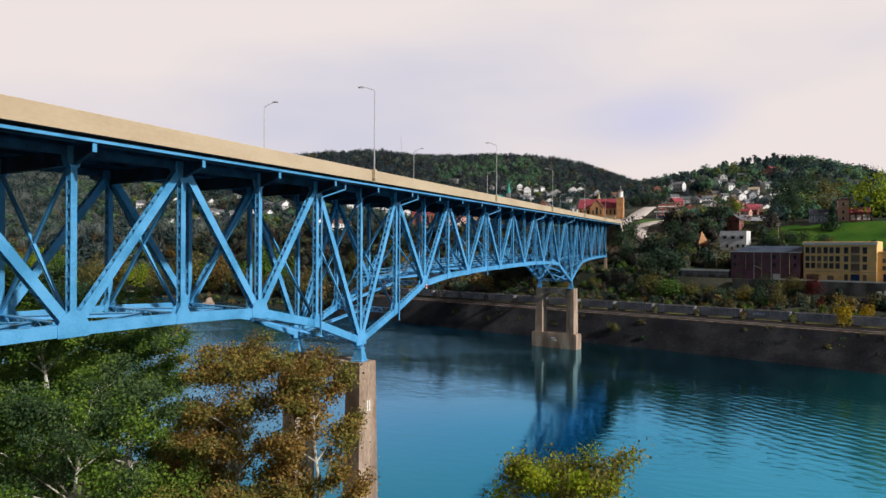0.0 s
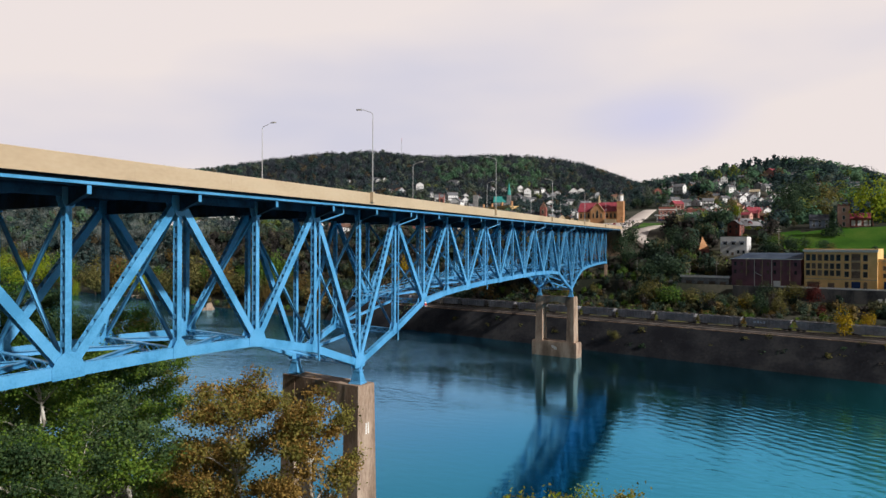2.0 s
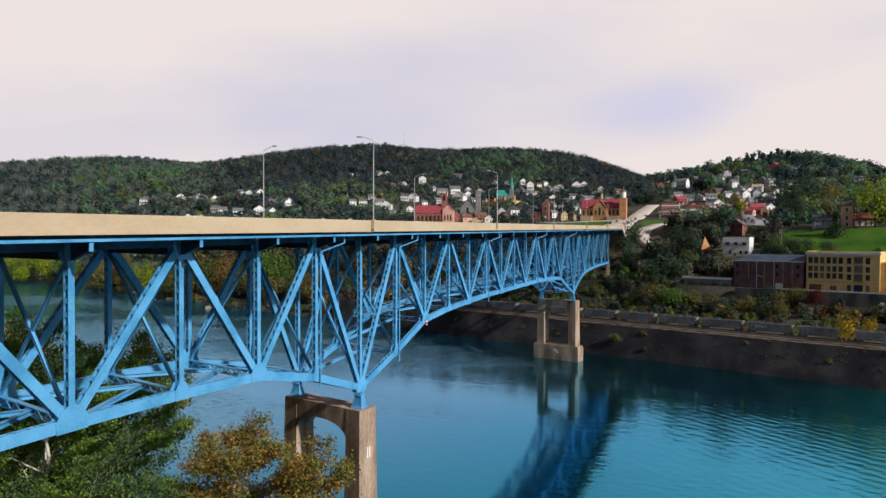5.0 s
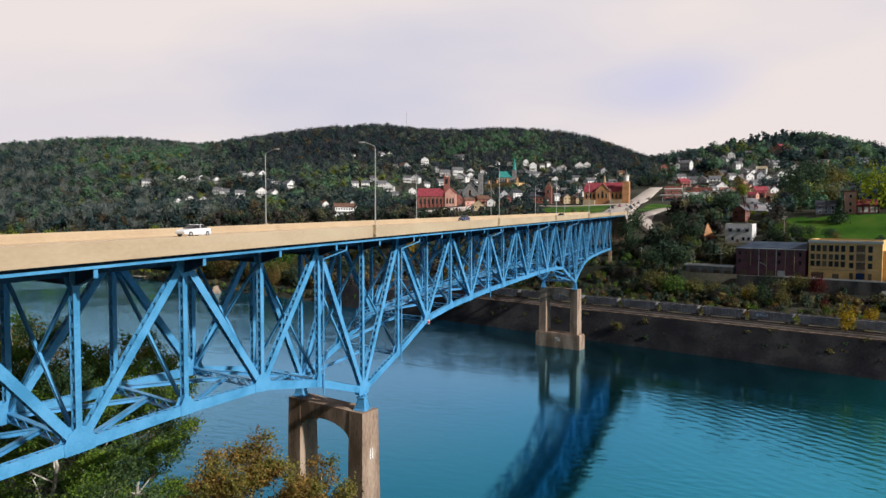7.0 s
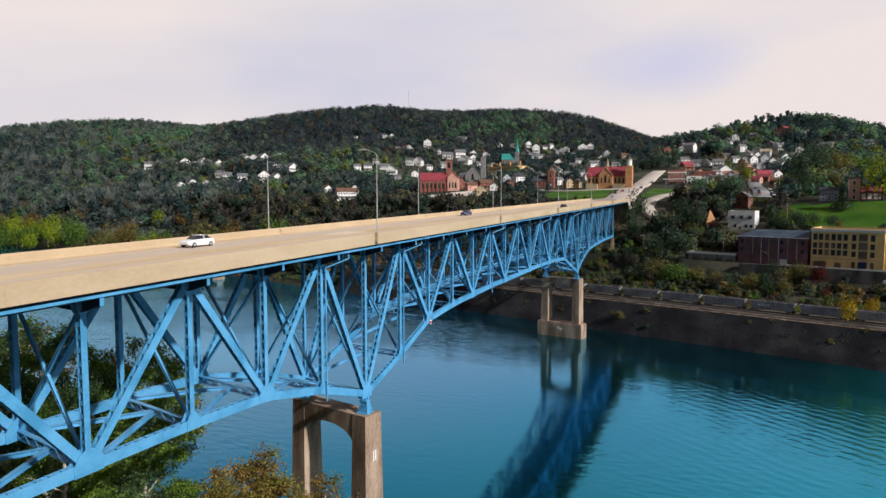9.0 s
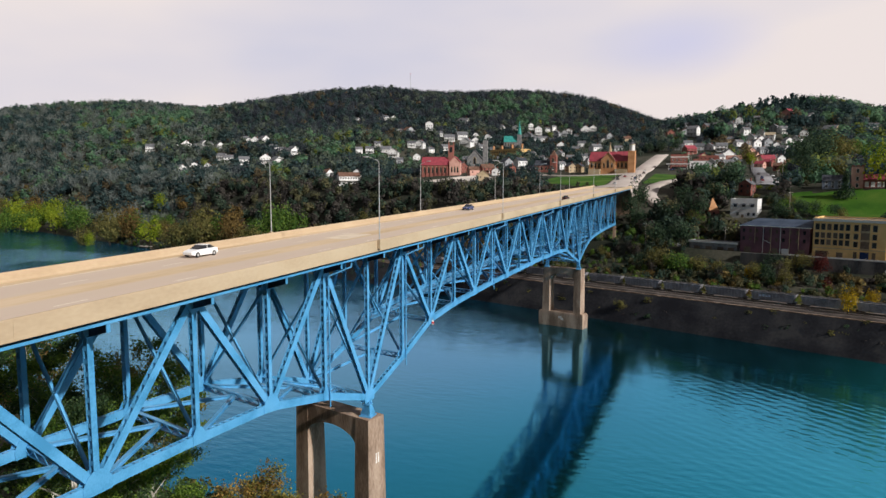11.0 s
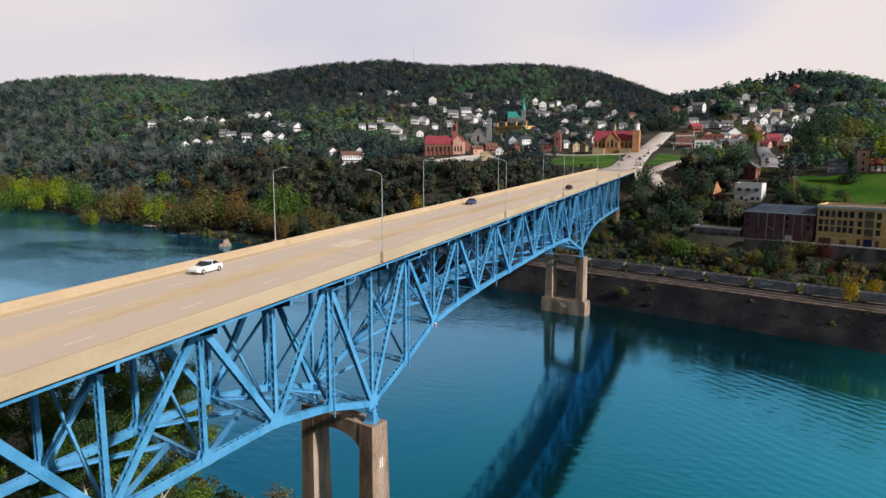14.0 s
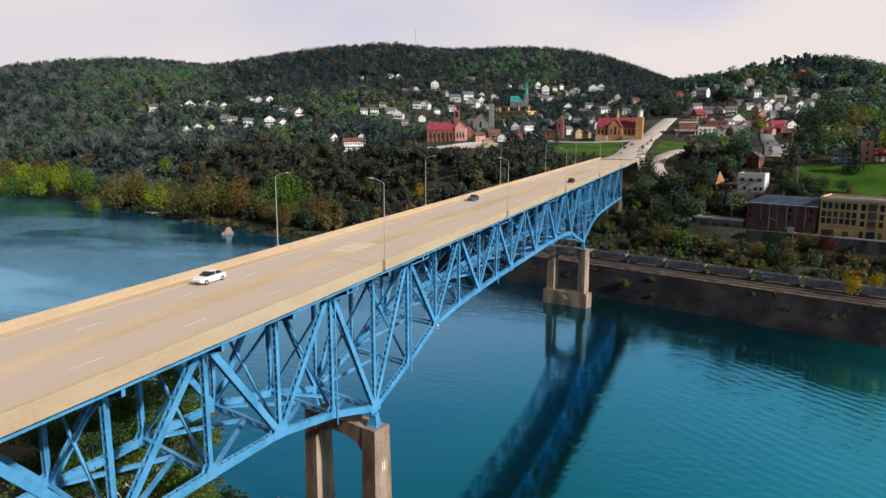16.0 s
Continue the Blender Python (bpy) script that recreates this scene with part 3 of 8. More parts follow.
# piers stand along the stream, skewed to the trusses
def pier(k, base, foot, ztop, shift=0.0):
    x, y = station(k)
    y += shift
    ang = -math.atan(SKEW)
    m = Matrix.Translation((-SPACING / 2 + 0.25, y + SKEW * SPACING / 2, 0)) @ Matrix.Rotation(ang, 4, "Z")
    half = SPACING / 2 / math.cos(ang)
    root = thing("bridge_pier", "weathered tan concrete portal pier with arched opening", "bridge pier", group="bridge piers")
    for c in (-half, half):
        g = Geo()
        hw, hd = 1.25, 1.65
        s = 1 + (ztop - base) * 0.010
        b = [(c - hw * s, -hd * s), (c + hw * s, -hd * s), (c + hw * s, hd * s), (c - hw * s, hd * s)]
        tt = [(c - hw, -hd), (c + hw, -hd), (c + hw, hd), (c - hw, hd)]
        g.hexa([m @ Vector((px, py, base)) for px, py in b] + [m @ Vector((px, py, ztop)) for px, py in tt])
        part("column", g, PIER, root)
    # beam with an arched soffit between the columns
    inner, n = half - 1.25, 14
    crown, spring = ztop - 2.1, ztop - 4.6
    arc = [(-inner * math.cos(math.pi * i / n), spring + (crown - spring) * math.sin(math.pi * i / n)) for i in range(n + 1)]
    g = Geo()
    for v in (-1.60, 1.60):
        g.v += [m @ Vector((px, v, pz)) for px, pz in arc] + [m @ Vector((px, v, ztop - 0.004)) for px, pz in arc]
    o = 2 * n + 2
    for i in range(n):
        g.f += [(i, i + 1, n + 2 + i, n + 1 + i), (o + i + 1, o + i, o + n + 1 + i, o + n + 2 + i), (i + 1, i, o + i, o + i + 1), (n + 1 + i, n + 2 + i, o + n + 2 + i, o + n + 1 + i)]
    part("arched_beam", g, PIER, root)
    if foot:
        g = Geo()
        g.box(-half - 2.6, half + 2.6, -2.3, 2.3, -8, base - 0.5, m)
        g.box(-half - 2.4, half + 2.4, -2.15, 2.15, base - 0.5, base, m)
        part("footing", g, PIER, root)
        # faded pale paint smears on the footing
        for u, w, z in ((-0.9, 1.5, 3.6), (-0.7, 1.9, 3.1), (0.2, 1.1, 2.6)):
            part("paint_smear", Geo().box(u, u + w, -2.306, -2.296, z, z + 0.28, m), WHITE, root)
    if not foot:
        # two faded strokes of white paint on the outer face
        for v in (-0.15, 0.30):
            f0, f1 = half + 1.25 * (1 + 0.010 * (ztop - 13.8)), half + 1.25 * (1 + 0.010 * (ztop - 15.3))
            part("paint_stroke", Geo().hexa([m @ Vector(q) for q in ((f0 - 0.02, v, 13.8), (f0 + 0.012, v, 13.8), (f0 + 0.012, v + 0.16, 13.8), (f0 - 0.02, v + 0.16, 13.8),
                                                                    (f1 - 0.02, v, 15.3), (f1 + 0.012, v, 15.3), (f1 + 0.012, v + 0.16, 15.3), (f1 - 0.02, v + 0.16, 15.3))]), WHITE, root)
    for far in (False, True):
        px, py = station(k, far)
        bz = bottom_z(k) - 0.5
        shoe = thing("bridge_bearing", "ribbed blue steel bearing on a concrete pier", "bridge bearing", (px, py, ztop), math.degrees(ang) * 0, "bridge bearings")
        h = bz - ztop
        g = Geo().box(-0.95, 0.95, -0.95, 0.95, 0, 0.18).box(-0.75, 0.75, -0.75, 0.75, 0.18, 0.34)
        part("base_plate", g, BLUE, shoe)
        for i in range(-3, 4):
            part("rib", Geo().hexa([(i * 0.25 - 0.035, -0.78, 0.34), (i * 0.25 + 0.035, -0.78, 0.34), (i * 0.25 + 0.035, 0.78, 0.34), (i * 0.25 - 0.035, 0.78, 0.34),
                                    (i * 0.15 - 0.035, -0.40, h - 0.62), (i * 0.15 + 0.035, -0.40, h - 0.62), (i * 0.15 + 0.035, 0.40, h - 0.62), (i * 0.15 - 0.035, 0.40, h - 0.62)]), BLUE, shoe)
        # web in the darker blue: shade between the ribs is painted on
        part("web_plate", Geo().hexa([(-0.76, -0.05, 0.34), (0.76, -0.05, 0.34), (0.76, 0.05, 0.34), (-0.76, 0.05, 0.34),
                                      (-0.46, -0.05, h - 0.62), (0.46, -0.05, h - 0.62), (0.46, 0.05, h - 0.62), (-0.46, 0.05, h - 0.62)]), SHADED_BLUE, shoe)
        part("top_plate", Geo().box(-0.62, 0.62, -0.55, 0.55, h - 0.62, h - 0.46).box(-0.42, 0.42, -0.36, 0.36, h - 0.46, h).tube((-0.6, 0, h - 0.1), (0.6, 0, h - 0.1), 0.24), BLUE, shoe)


pier(PIER_A, -3.0, False, 20.6)
pier(PIER_B, 5.5, True, 22.0, 1.2)
# slender end bent at the far end of the trusses
for k in (K0, K1):
    bent = thing("end_bent", "slender pale concrete bent under the bridge end", "bridge pier", group="end bents")
    for far in (False, True):
        px, py = station(k, far)
        gz = float(ground(px, py))
        part("column", Geo().beam((px, py, gz - 1), (px, py, bottom_z(k) - 0.9), 1.3, 1.3, (1, 0, 0)), PIER, bent)
        part("column_head", Geo().box(px - 0.45, px + 0.45, py - 0.45, py + 0.45, bottom_z(k) - 0.9, bottom_z(k) - 0.4), BLUE, bent)
    a, b = bottom(k), bottom(k, True)
    part("cross_beam", Geo().beam(a - Vector((0, 0, 2.2)), b - Vector((0, 0, 2.2)), 1.0, 1.4), PIER, bent)


# street lamps on both parapets
def street_lamp(x, y, inward):
    z = deck_z(y) + 0.2
    lamp = thing("street_lamp", "tall slim grey steel lamp on the bridge parapet", "street lamp", (x, y, z), 0, "bridge street lamps")
    part("pedestal", Geo().box(-0.26, 0.26, -0.32, 0.32, -0.4, 0.75).box(-0.2, 0.2, -0.24, 0.24, 0.75, 0.9), CONCRETE, lamp)
    part("pole", Geo().tube((0, 0, 0.9), (0, 0, 11.0), 0.085, 0.05, 10), GREY_METAL, lamp)
    g, prev = Geo(), Vector((0, 0, 11.0))
    for i in range(1, 6):
        a = radians(66) * i / 5
        p = Vector((inward * 0.45 * (1 - math.cos(a)), 0, 11.0 + 0.45 * math.sin(a)))
        g.tube(prev, p, 0.048, 0.045, 8)
        prev = p
    end = prev + Vector((inward * 1.35, 0, 0.48))
    g.tube(prev, end, 0.045, 0.035, 8)
    part("arm", g, GREY_METAL, lamp)
    head = Geo()
    ring = [(0, 0.09), (0.25, 0.17), (0.6, 0.17), (0.85, 0.06)]
    for (u0, w0), (u1, w1) in zip(ring, ring[1:]):
        head.hexa([end + Vector((inward * u, s * w, z)) for z in (-0.08, 0.08) for u, s, w in ((u0, -1, w0), (u1, -1, w1), (u1, 1, w1), (u0, 1, w0))])
    part("lamp_head", head, GREY_METAL, lamp)


for i in range(5):
    street_lamp(3.95, -3.4 + 55.4 * i, -1)
    street_lamp(-16.5, 0.4 + 54.6 * i, 1)

RNG_THINGS = random.Random(21)

# pipes, light and walkway on the near truss
def drain_pipe(k):
    p, q = top(k), bottom(k)
    zf = deck_z(k * PANEL) - 0.6
    pipe = Geo()
    y = p.y + 2.4
    pts = [(2.75, y, zf), (2.75, y, zf - 1.3), (0.55, p.y + 0.45, zf - 2.4), (0.55, p.y + 0.45, q.z - 1.5)]
    for a, b in zip(pts, pts[1:]):
        pipe.tube(a, b, 0.10, 0.10, 8)
    part("drain_pipe", pipe, BLUE, bridge)
    for i in range(4):
        z = q.z + 1 + i * (p.z - q.z - 4) / 3
        part("pipe_clamp", Geo().box(0.28, 0.70, p.y + 0.30, p.y + 0.60, z, z + 0.10), BLUE, bridge)


for k in (-1, 1, 5, 9, 13):
    drain_pipe(k)

nav = thing("navigation_light", "small red and white navigation light hung under the truss", "navigation light", (0.5, 2 * PANEL, bottom_z(2) + 0.1))
part("bracket", Geo().box(-0.3, 0.05, -0.05, 0.05, 0.1, 0.2).box(-0.04, 0.04, -0.04, 0.04, -0.35, 0.2), GREY_METAL, nav)
part("lens", Geo().tube((0, 0, -0.75), (0, 0, -0.35), 0.22, 0.18, 10), RED, nav)
part("cap", Geo().tube((0, 0, -0.35), (0, 0, -0.2), 0.24, 0.10, 10).tube((0, 0, -0.95), (0, 0, -0.75), 0.14, 0.22, 10), WHITE, nav)

walkway = thing("inspection_walkway", "light-blue steel inspection walkway with railings inside the truss", "walkway")
for k in range(1, 14):
    xw = -SPACING * 0.62
    a = Vector((xw, k * PANEL - SKEW * xw, bottom_z(k) + 1.3))
    b = Vector((xw, (k + 1) * PANEL - SKEW * xw, bottom_z(k + 1) + 1.3))
    if k in (1, 13):
        a.z = b.z = max(a.z, b.z)
    part("deck_grating", Geo().beam(a, b, 1.5, 0.14), BLUE, walkway)
    for side in (-0.72, 0.72):
        o = Vector((side, 0, 0))
        for h in (0.55, 1.1):
            part("rail", Geo().tube(a + o + Vector((0, 0, h)), b + o + Vector((0, 0, h)), 0.05, 0.05, 6), BLUE, walkway)
        for i in range(4):
            p = a + (b - a) * i / 4 + o
            part("railing_post", Geo().beam(p, p + Vector((0, 0, 1.12)), 0.07, 0.07, (1, 0, 0)), BLUE, walkway)
    part("hanger", Geo().beam(a, Vector((a.x, a.y, a.z - 1.3)), 0.2, 0.2, (1, 0, 0)), BLUE, walkway)


# ---------------------------------------------------------------- vehicles
GLASS = material("dark_window_glass", [(0.012, 0.014, 0.018), (0.03, 0.035, 0.04)], 0.12, 1, 8, 0.0)
CAR_WHITE = material("white_car_paint", [(0.72, 0.72, 0.72), (0.80, 0.80, 0.80)], 0.25, 1, 8, 0.0)
CAR_BLUE = material("blue_car_paint", [(0.015, 0.03, 0.10), (0.02, 0.045, 0.14)], 0.25, 1, 8, 0.0)
CAR_BLACK = material("black_car_paint", [(0.012, 0.012, 0.014), (0.02, 0.02, 0.022)], 0.25, 1, 8, 0.0)
CAR_RED = material("red_car_paint", [(0.28, 0.02, 0.02), (0.34, 0.03, 0.03)], 0.25, 1, 8, 0.0)
CAR_GREY = material("silver_car_paint", [(0.35, 0.35, 0.36), (0.45, 0.45, 0.46)], 0.3, 1, 8, 0.0, metal=0.4)
TAIL = material("tail_lamp_red", [(0.4, 0.01, 0.01), (0.5, 0.02, 0.02)], 0.3, 1, 8, 0.0)


def car(x, y, z, turn, paint, label, group="cars on the bridge", tall=0.0, pitch=0.0, name="car"):
    """A saloon or, when tall, a van: body by lengthwise sections, glass, lamps and wheels. It points along +y."""
    v = thing(name, label, name, (x, y, z), turn, group)
    v.matrix_world = pose(x, y, z, pitch, 0, turn)
    secs = [(-2.25, 0.70, 0.42, 0.82), (-2.1, 0.82, 0.30, 0.95), (-1.2, 0.88, 0.24, 0.98), (0.9, 0.88, 0.24, 0.94), (1.9, 0.84, 0.28, 0.80), (2.25, 0.66, 0.40, 0.66)]
    g = Geo()
    for u, w, lo, hi in secs:
        g.v += [(-w, u, lo), (w, u, lo), (w, u, (lo + hi) / 2 + 0.1), (w - 0.10, u, hi), (-w + 0.10, u, hi), (-w, u, (lo + hi) / 2 + 0.1)]
    for i in range(len(secs) - 1):
        g.f += [(6 * i + j, 6 * i + (j + 1) % 6, 6 * i + 6 + (j + 1) % 6, 6 * i + 6 + j) for j in range(6)]
    g.f += [(5, 4, 3, 2, 1, 0), tuple(6 * (len(secs) - 1) + j for j in range(6))]
    part("body", g, paint, v)
    cab = [(-1.75, 0.70, 0.95), (-1.05, 0.60, 1.42 + tall), (0.25, 0.60, 1.45 + tall), (1.05, 0.70, 0.93)]
    if tall:
        cab = [(-2.15, 0.78, 0.95), (-2.05, 0.72, 1.5 + tall), (0.9, 0.72, 1.5 + tall), (1.6, 0.78, 0.95)]
    (u0, w0, z0), (u1, w1, z1), (u2, w2, z2), (u3, w3, z3) = cab
    part("roof", Geo().hexa([(-w1, u1, z1 - 0.05), (w1, u1, z1 - 0.05), (w2, u2, z2 - 0.05), (-w2, u2, z2 - 0.05), (-w1 + 0.06, u1 + 0.05, z1), (w1 - 0.06, u1 + 0.05, z1), (w2 - 0.06, u2 - 0.05, z2), (-w2 + 0.06, u2 - 0.05, z2)]), paint, v)
    gl = Geo().add([(-w0, u0, z0), (w0, u0, z0), (w3, u3, z3), (-w3, u3, z3), (-w1, u1, z1 - 0.05), (w1, u1, z1 - 0.05), (w2, u2, z2 - 0.05), (-w2, u2, z2 - 0.05)],
                   [(0, 1, 5, 4), (1, 2, 6, 5), (2, 3, 7, 6), (3, 0, 4, 7)])
    part("glazing", gl, GLASS if not tall else paint, v)
    for sx in (-1, 1):
        part("door_pillar", Geo().beam((sx * 0.87 * 0.82, -0.4, 0.95), (sx * 0.62, -0.4, 1.40), 0.05, 0.09, (0, 1, 0)), paint, v)
        part("tail_lamp", Geo().box(sx * 0.62 - 0.14, sx * 0.62 + 0.14, -2.262, -2.2, 0.62, 0.76), TAIL, v)
        part("headlamp", Geo().box(sx * 0.58 - 0.14, sx * 0.58 + 0.14, 2.2, 2.256, 0.52, 0.62), WHITE, v)
        for sy in (-1.38, 1.38):
            w = part("wheel", Geo().tube((sx * 0.72, sy, 0.32), (sx * 0.90, sy, 0.32), 0.32, 0.32, 14), BLACK, v)
            part("rim", Geo().tube((sx * 0.88, sy, 0.32), (sx * 0.912, sy, 0.32), 0.19, 0.17, 10), GREY_METAL, w)
    return v


tilt = math.degrees(math.atan(GRADE))
car(-12.4, -19.0, deck_z(-19.0) + 0.004, 180, CAR_WHITE, "white saloon car driving on the bridge deck", pitch=0)
car(-12.4, 75.0, deck_z(75.0) + 0.004, 180, CAR_BLUE, "dark blue saloon car driving on the bridge deck")
car(-0.3, 135.0, deck_z(135.0) + 0.004, 0, CAR_BLACK, "black saloon car driving away on the bridge deck")


# coal train on the river line
HOPPER = material("weathered_grey_hopper_paint", [(0.17, 0.165, 0.18), (0.26, 0.255, 0.27), (0.35, 0.34, 0.355)], 0.6, 0.4, 3, 0.1, vary=0.25)
COAL = material("coal", [(0.008, 0.008, 0.009), (0.03, 0.03, 0.03)], 0.7, 2, 6, 0.8)
GRAFFITI = material("pale_blue_spray_paint", [(0.35, 0.45, 0.60), (0.60, 0.66, 0.75)], 0.5, 2, 8, 0.0)
STEEL = material("rail_steel", [(0.20, 0.17, 0.15), (0.32, 0.29, 0.26)], 0.4, 1, 8, 0.05, metal=0.6)
BALLAST = material("railway_ballast", [(0.06, 0.05, 0.045), (0.13, 0.11, 0.10)], 0.95, 0.3, 5, 0.6)


def bank(r, s, z=0.0):
    """A place from distances along the river and inland."""
    x = (r / 0.947 + 0.34 * (s / 0.947 + 180)) / (1 + 0.34 ** 2)
    return Vector((x, s / 0.947 + 180 - 0.34 * x, z))


RIVER_TURN = -math.degrees(math.atan(0.34))


def hopper_car(r, s, z, mark):
    p = bank(r, s, z)
    v = thing("hopper_car", "weathered grey steel coal hopper car loaded with coal" if not mark else "weathered grey coal hopper car with pale graffiti", "railway car", p, RIVER_TURN, "coal train")
    g = Geo().hexa([(-6.3, -1.40, 0.72), (6.3, -1.40, 0.72), (6.3, 1.40, 0.72), (-6.3, 1.40, 0.72), (-7.35, -1.5, 3.5), (7.35, -1.5, 3.5), (7.35, 1.5, 3.5), (-7.35, 1.5, 3.5)])
    g.box(-7.45, 7.45, -1.58, 1.58, 3.45, 3.62)
    part("body", g, HOPPER, v)
    part("sill", Geo().box(-7.7, 7.7, -0.5, 0.5, 0.95, 1.2), HOPPER, v)
    for i in range(13):
        u = -6.9 + i * 1.15
        for sy in (-1, 1):
            lo = 0.85 if abs(u) < 6.2 else 2.0
            part("side_post", Geo().beam((u, sy * (1.40 + 0.06), lo), (u, sy * 1.56, 3.5), 0.10, 0.14, (1, 0, 0)), HOPPER, v)
    heap = Geo()
    n = 16
    for i in range(n + 1):
        u = -7.2 + 14.4 * i / n
        h = 3.62 + 0.38 * (0.55 + 0.45 * math.sin(i * 1.9 + r)) * (1 if 0 < i < n else 0)
        heap.v += [(u, -1.42, 3.6), (u, -0.5, h), (u, 0.5, h + 0.05), (u, 1.42, 3.6)]
    for i in range(n):
        heap.f += [(4 * i + j, 4 * i + 4 + j, 4 * i + 5 + j, 4 * i + 1 + j) for j in range(3)]
    part("coal_load", heap, COAL, v)
    if mark:
        for i, (u, w, h) in enumerate(((-4.6, 0.9, 0.7), (-3.5, 0.8, 0.9), (-2.5, 0.9, 0.6), (-1.4, 0.7, 0.8))):
            part("graffiti", Geo().hexa([(u, -1.47, 2.0), (u + w, -1.47, 2.0), (u + w, -1.43, 2.0), (u, -1.43, 2.0), (u + 0.1, -1.56, 2.0 + h), (u + w - 0.1, -1.56, 2.0 + h), (u + w, -1.5, 2.0 + h), (u, -1.5, 2.0 + h)]), GRAFFITI, v)
    for u in (-5.9, 5.9):
        b = part("bogie", Geo().box(u - 1.3, u + 1.3, -1.05, -0.85, 0.4, 0.75).box(u - 1.3, u + 1.3, 0.85, 1.05, 0.4, 0.75).box(u - 0.3, u + 0.3, -1, 1, 0.5, 0.95), BLACK, v)
        for du in (-0.88, 0.88):
            part("wheelset", Geo().tube((u + du, -0.80, 0.45), (u + du, -0.68, 0.45), 0.45, 0.45, 14).tube((u + du, 0.68, 0.45), (u + du, 0.80, 0.45), 0.45, 0.45, 14).tube((u + du, -0.7, 0.45), (u + du, 0.7, 0.45), 0.08), STEEL, b)


RAIL_Z = 11.55
tagged(part("railway_ballast_bed", Geo().hexa([bank(*q) for q in ((-190, 8.2, 10.6), (420, 8.2, 10.6), (420, 21.5, 10.6), (-190, 21.5, 10.6), (-190, 8.8, 11.35), (420, 8.8, 11.35), (420, 20.5, 11.35), (-190, 20.5, 11.35))]), BALLAST, None),
       "dark stone ballast bed of a double railway line", "railway bed", kind="structure")
for s in (11.6, 16.6):
    track = thing("railway_track", "steel railway track on dark ballast along the river", "railway track", group="railway tracks")
    for o in (-0.72, 0.72):
        part("rail", Geo().hexa([bank(*q) for q in ((-190, s + o - 0.04, 11.36), (420, s + o - 0.04, 11.36), (420, s + o + 0.04, 11.36), (-190, s + o + 0.04, 11.36), (-190, s + o - 0.04, RAIL_Z), (420, s + o - 0.04, RAIL_Z), (420, s + o + 0.04, RAIL_Z), (-190, s + o + 0.04, RAIL_Z))]), STEEL, track)
for i in range(-11, 9):
    hopper_car(-10.4 + i * 16.2, 16.6, RAIL_Z, i == 1)

# pale kerb along the top of the river wall
tagged(part("river_wall_kerb", Geo().hexa([bank(*q) for q in ((-185, 6.9, 10.2), (420, 6.9, 10.2), (420, 7.5, 10.2), (-185, 7.5, 10.2), (-185, 6.9, 10.85), (420, 6.9, 10.85), (420, 7.5, 10.85), (-185, 7.5, 10.85))]), PIER, None),
       "long pale concrete kerb along the river wall", "kerb", kind="structure")

# steep dark stone bank between the river and the railway
g = Geo()
steps = [(-0.9, -2.0), (0.4, 0.9), (2.2, 3.6), (4.2, 6.6), (6.95, 10.4)]
count = 110
for i in range(count + 1):
    r = -212 + i * 5.7
    for j, (s, z) in enumerate(steps):
        w = 0.35 * math.sin(r * 0.37 + j * 1.7) + 0.25 * math.sin(r * 0.91 + j * 2.9) if 0 < j < 4 else 0
        g.v.append(bank(r, s - 0.95 + 0.6 * w, z + 0.30))
for i in range(count):
    g.f += [(5 * i + j, 5 * i + 5 + j, 5 * i + 6 + j, 5 * i + 1 + j) for j in range(4)]
setting("river_wall", g, RIVER_WALL, "steep dark stone river bank below the railway", "river bank", True)

# old stone pier stump and driftwood at the far shore
stump = thing("stone_pier_stump", "weathered pale stone block of an old pier in the shallows", "stone block", (-243, 248, 0), 25)
part("lower_course", Geo().hexa([(-3.4, -2.6, -2), (3.4, -2.6, -2), (3.4, 2.6, -2), (-3.4, 2.6, -2), (-3.1, -2.3, 1.6), (3.1, -2.3, 1.8), (3.0, 2.3, 1.7), (-3.0, 2.3, 1.5)]), PIER, stump)
part("upper_block", Geo().hexa([(-1.2, -1.6, 1.6), (2.6, -1.6, 1.7), (2.6, 1.6, 1.7), (-1.2, 1.6, 1.6), (-0.6, -1.3, 4.2), (1.9, -1.2, 4.9), (1.8, 1.2, 4.8), (-0.5, 1.2, 4.1)]), PIER, stump)
for i in range(9):
    a = RNG_THINGS.uniform(-0.5, 0.5)
    p = bank(-455 + i * 13 + RNG_THINGS.uniform(-4, 4), RNG_THINGS.uniform(-1.5, 1.5), 0.35)
    log = thing("driftwood_log", "bleached driftwood log on the river shore", "log", p, math.degrees(a) + RIVER_TURN, "driftwood")
    n = RNG_THINGS.uniform(4, 9)
    part("stem", Geo().tube((-n / 2, 0, 0), (n / 2, 0.4, 0.3), 0.34, 0.2, 8), PIER, log)
    part("branch_stub", Geo().tube((n * 0.2, 0, 0.1), (n * 0.3, 0.6, 1.2), 0.14, 0.05, 6), PIER, log)

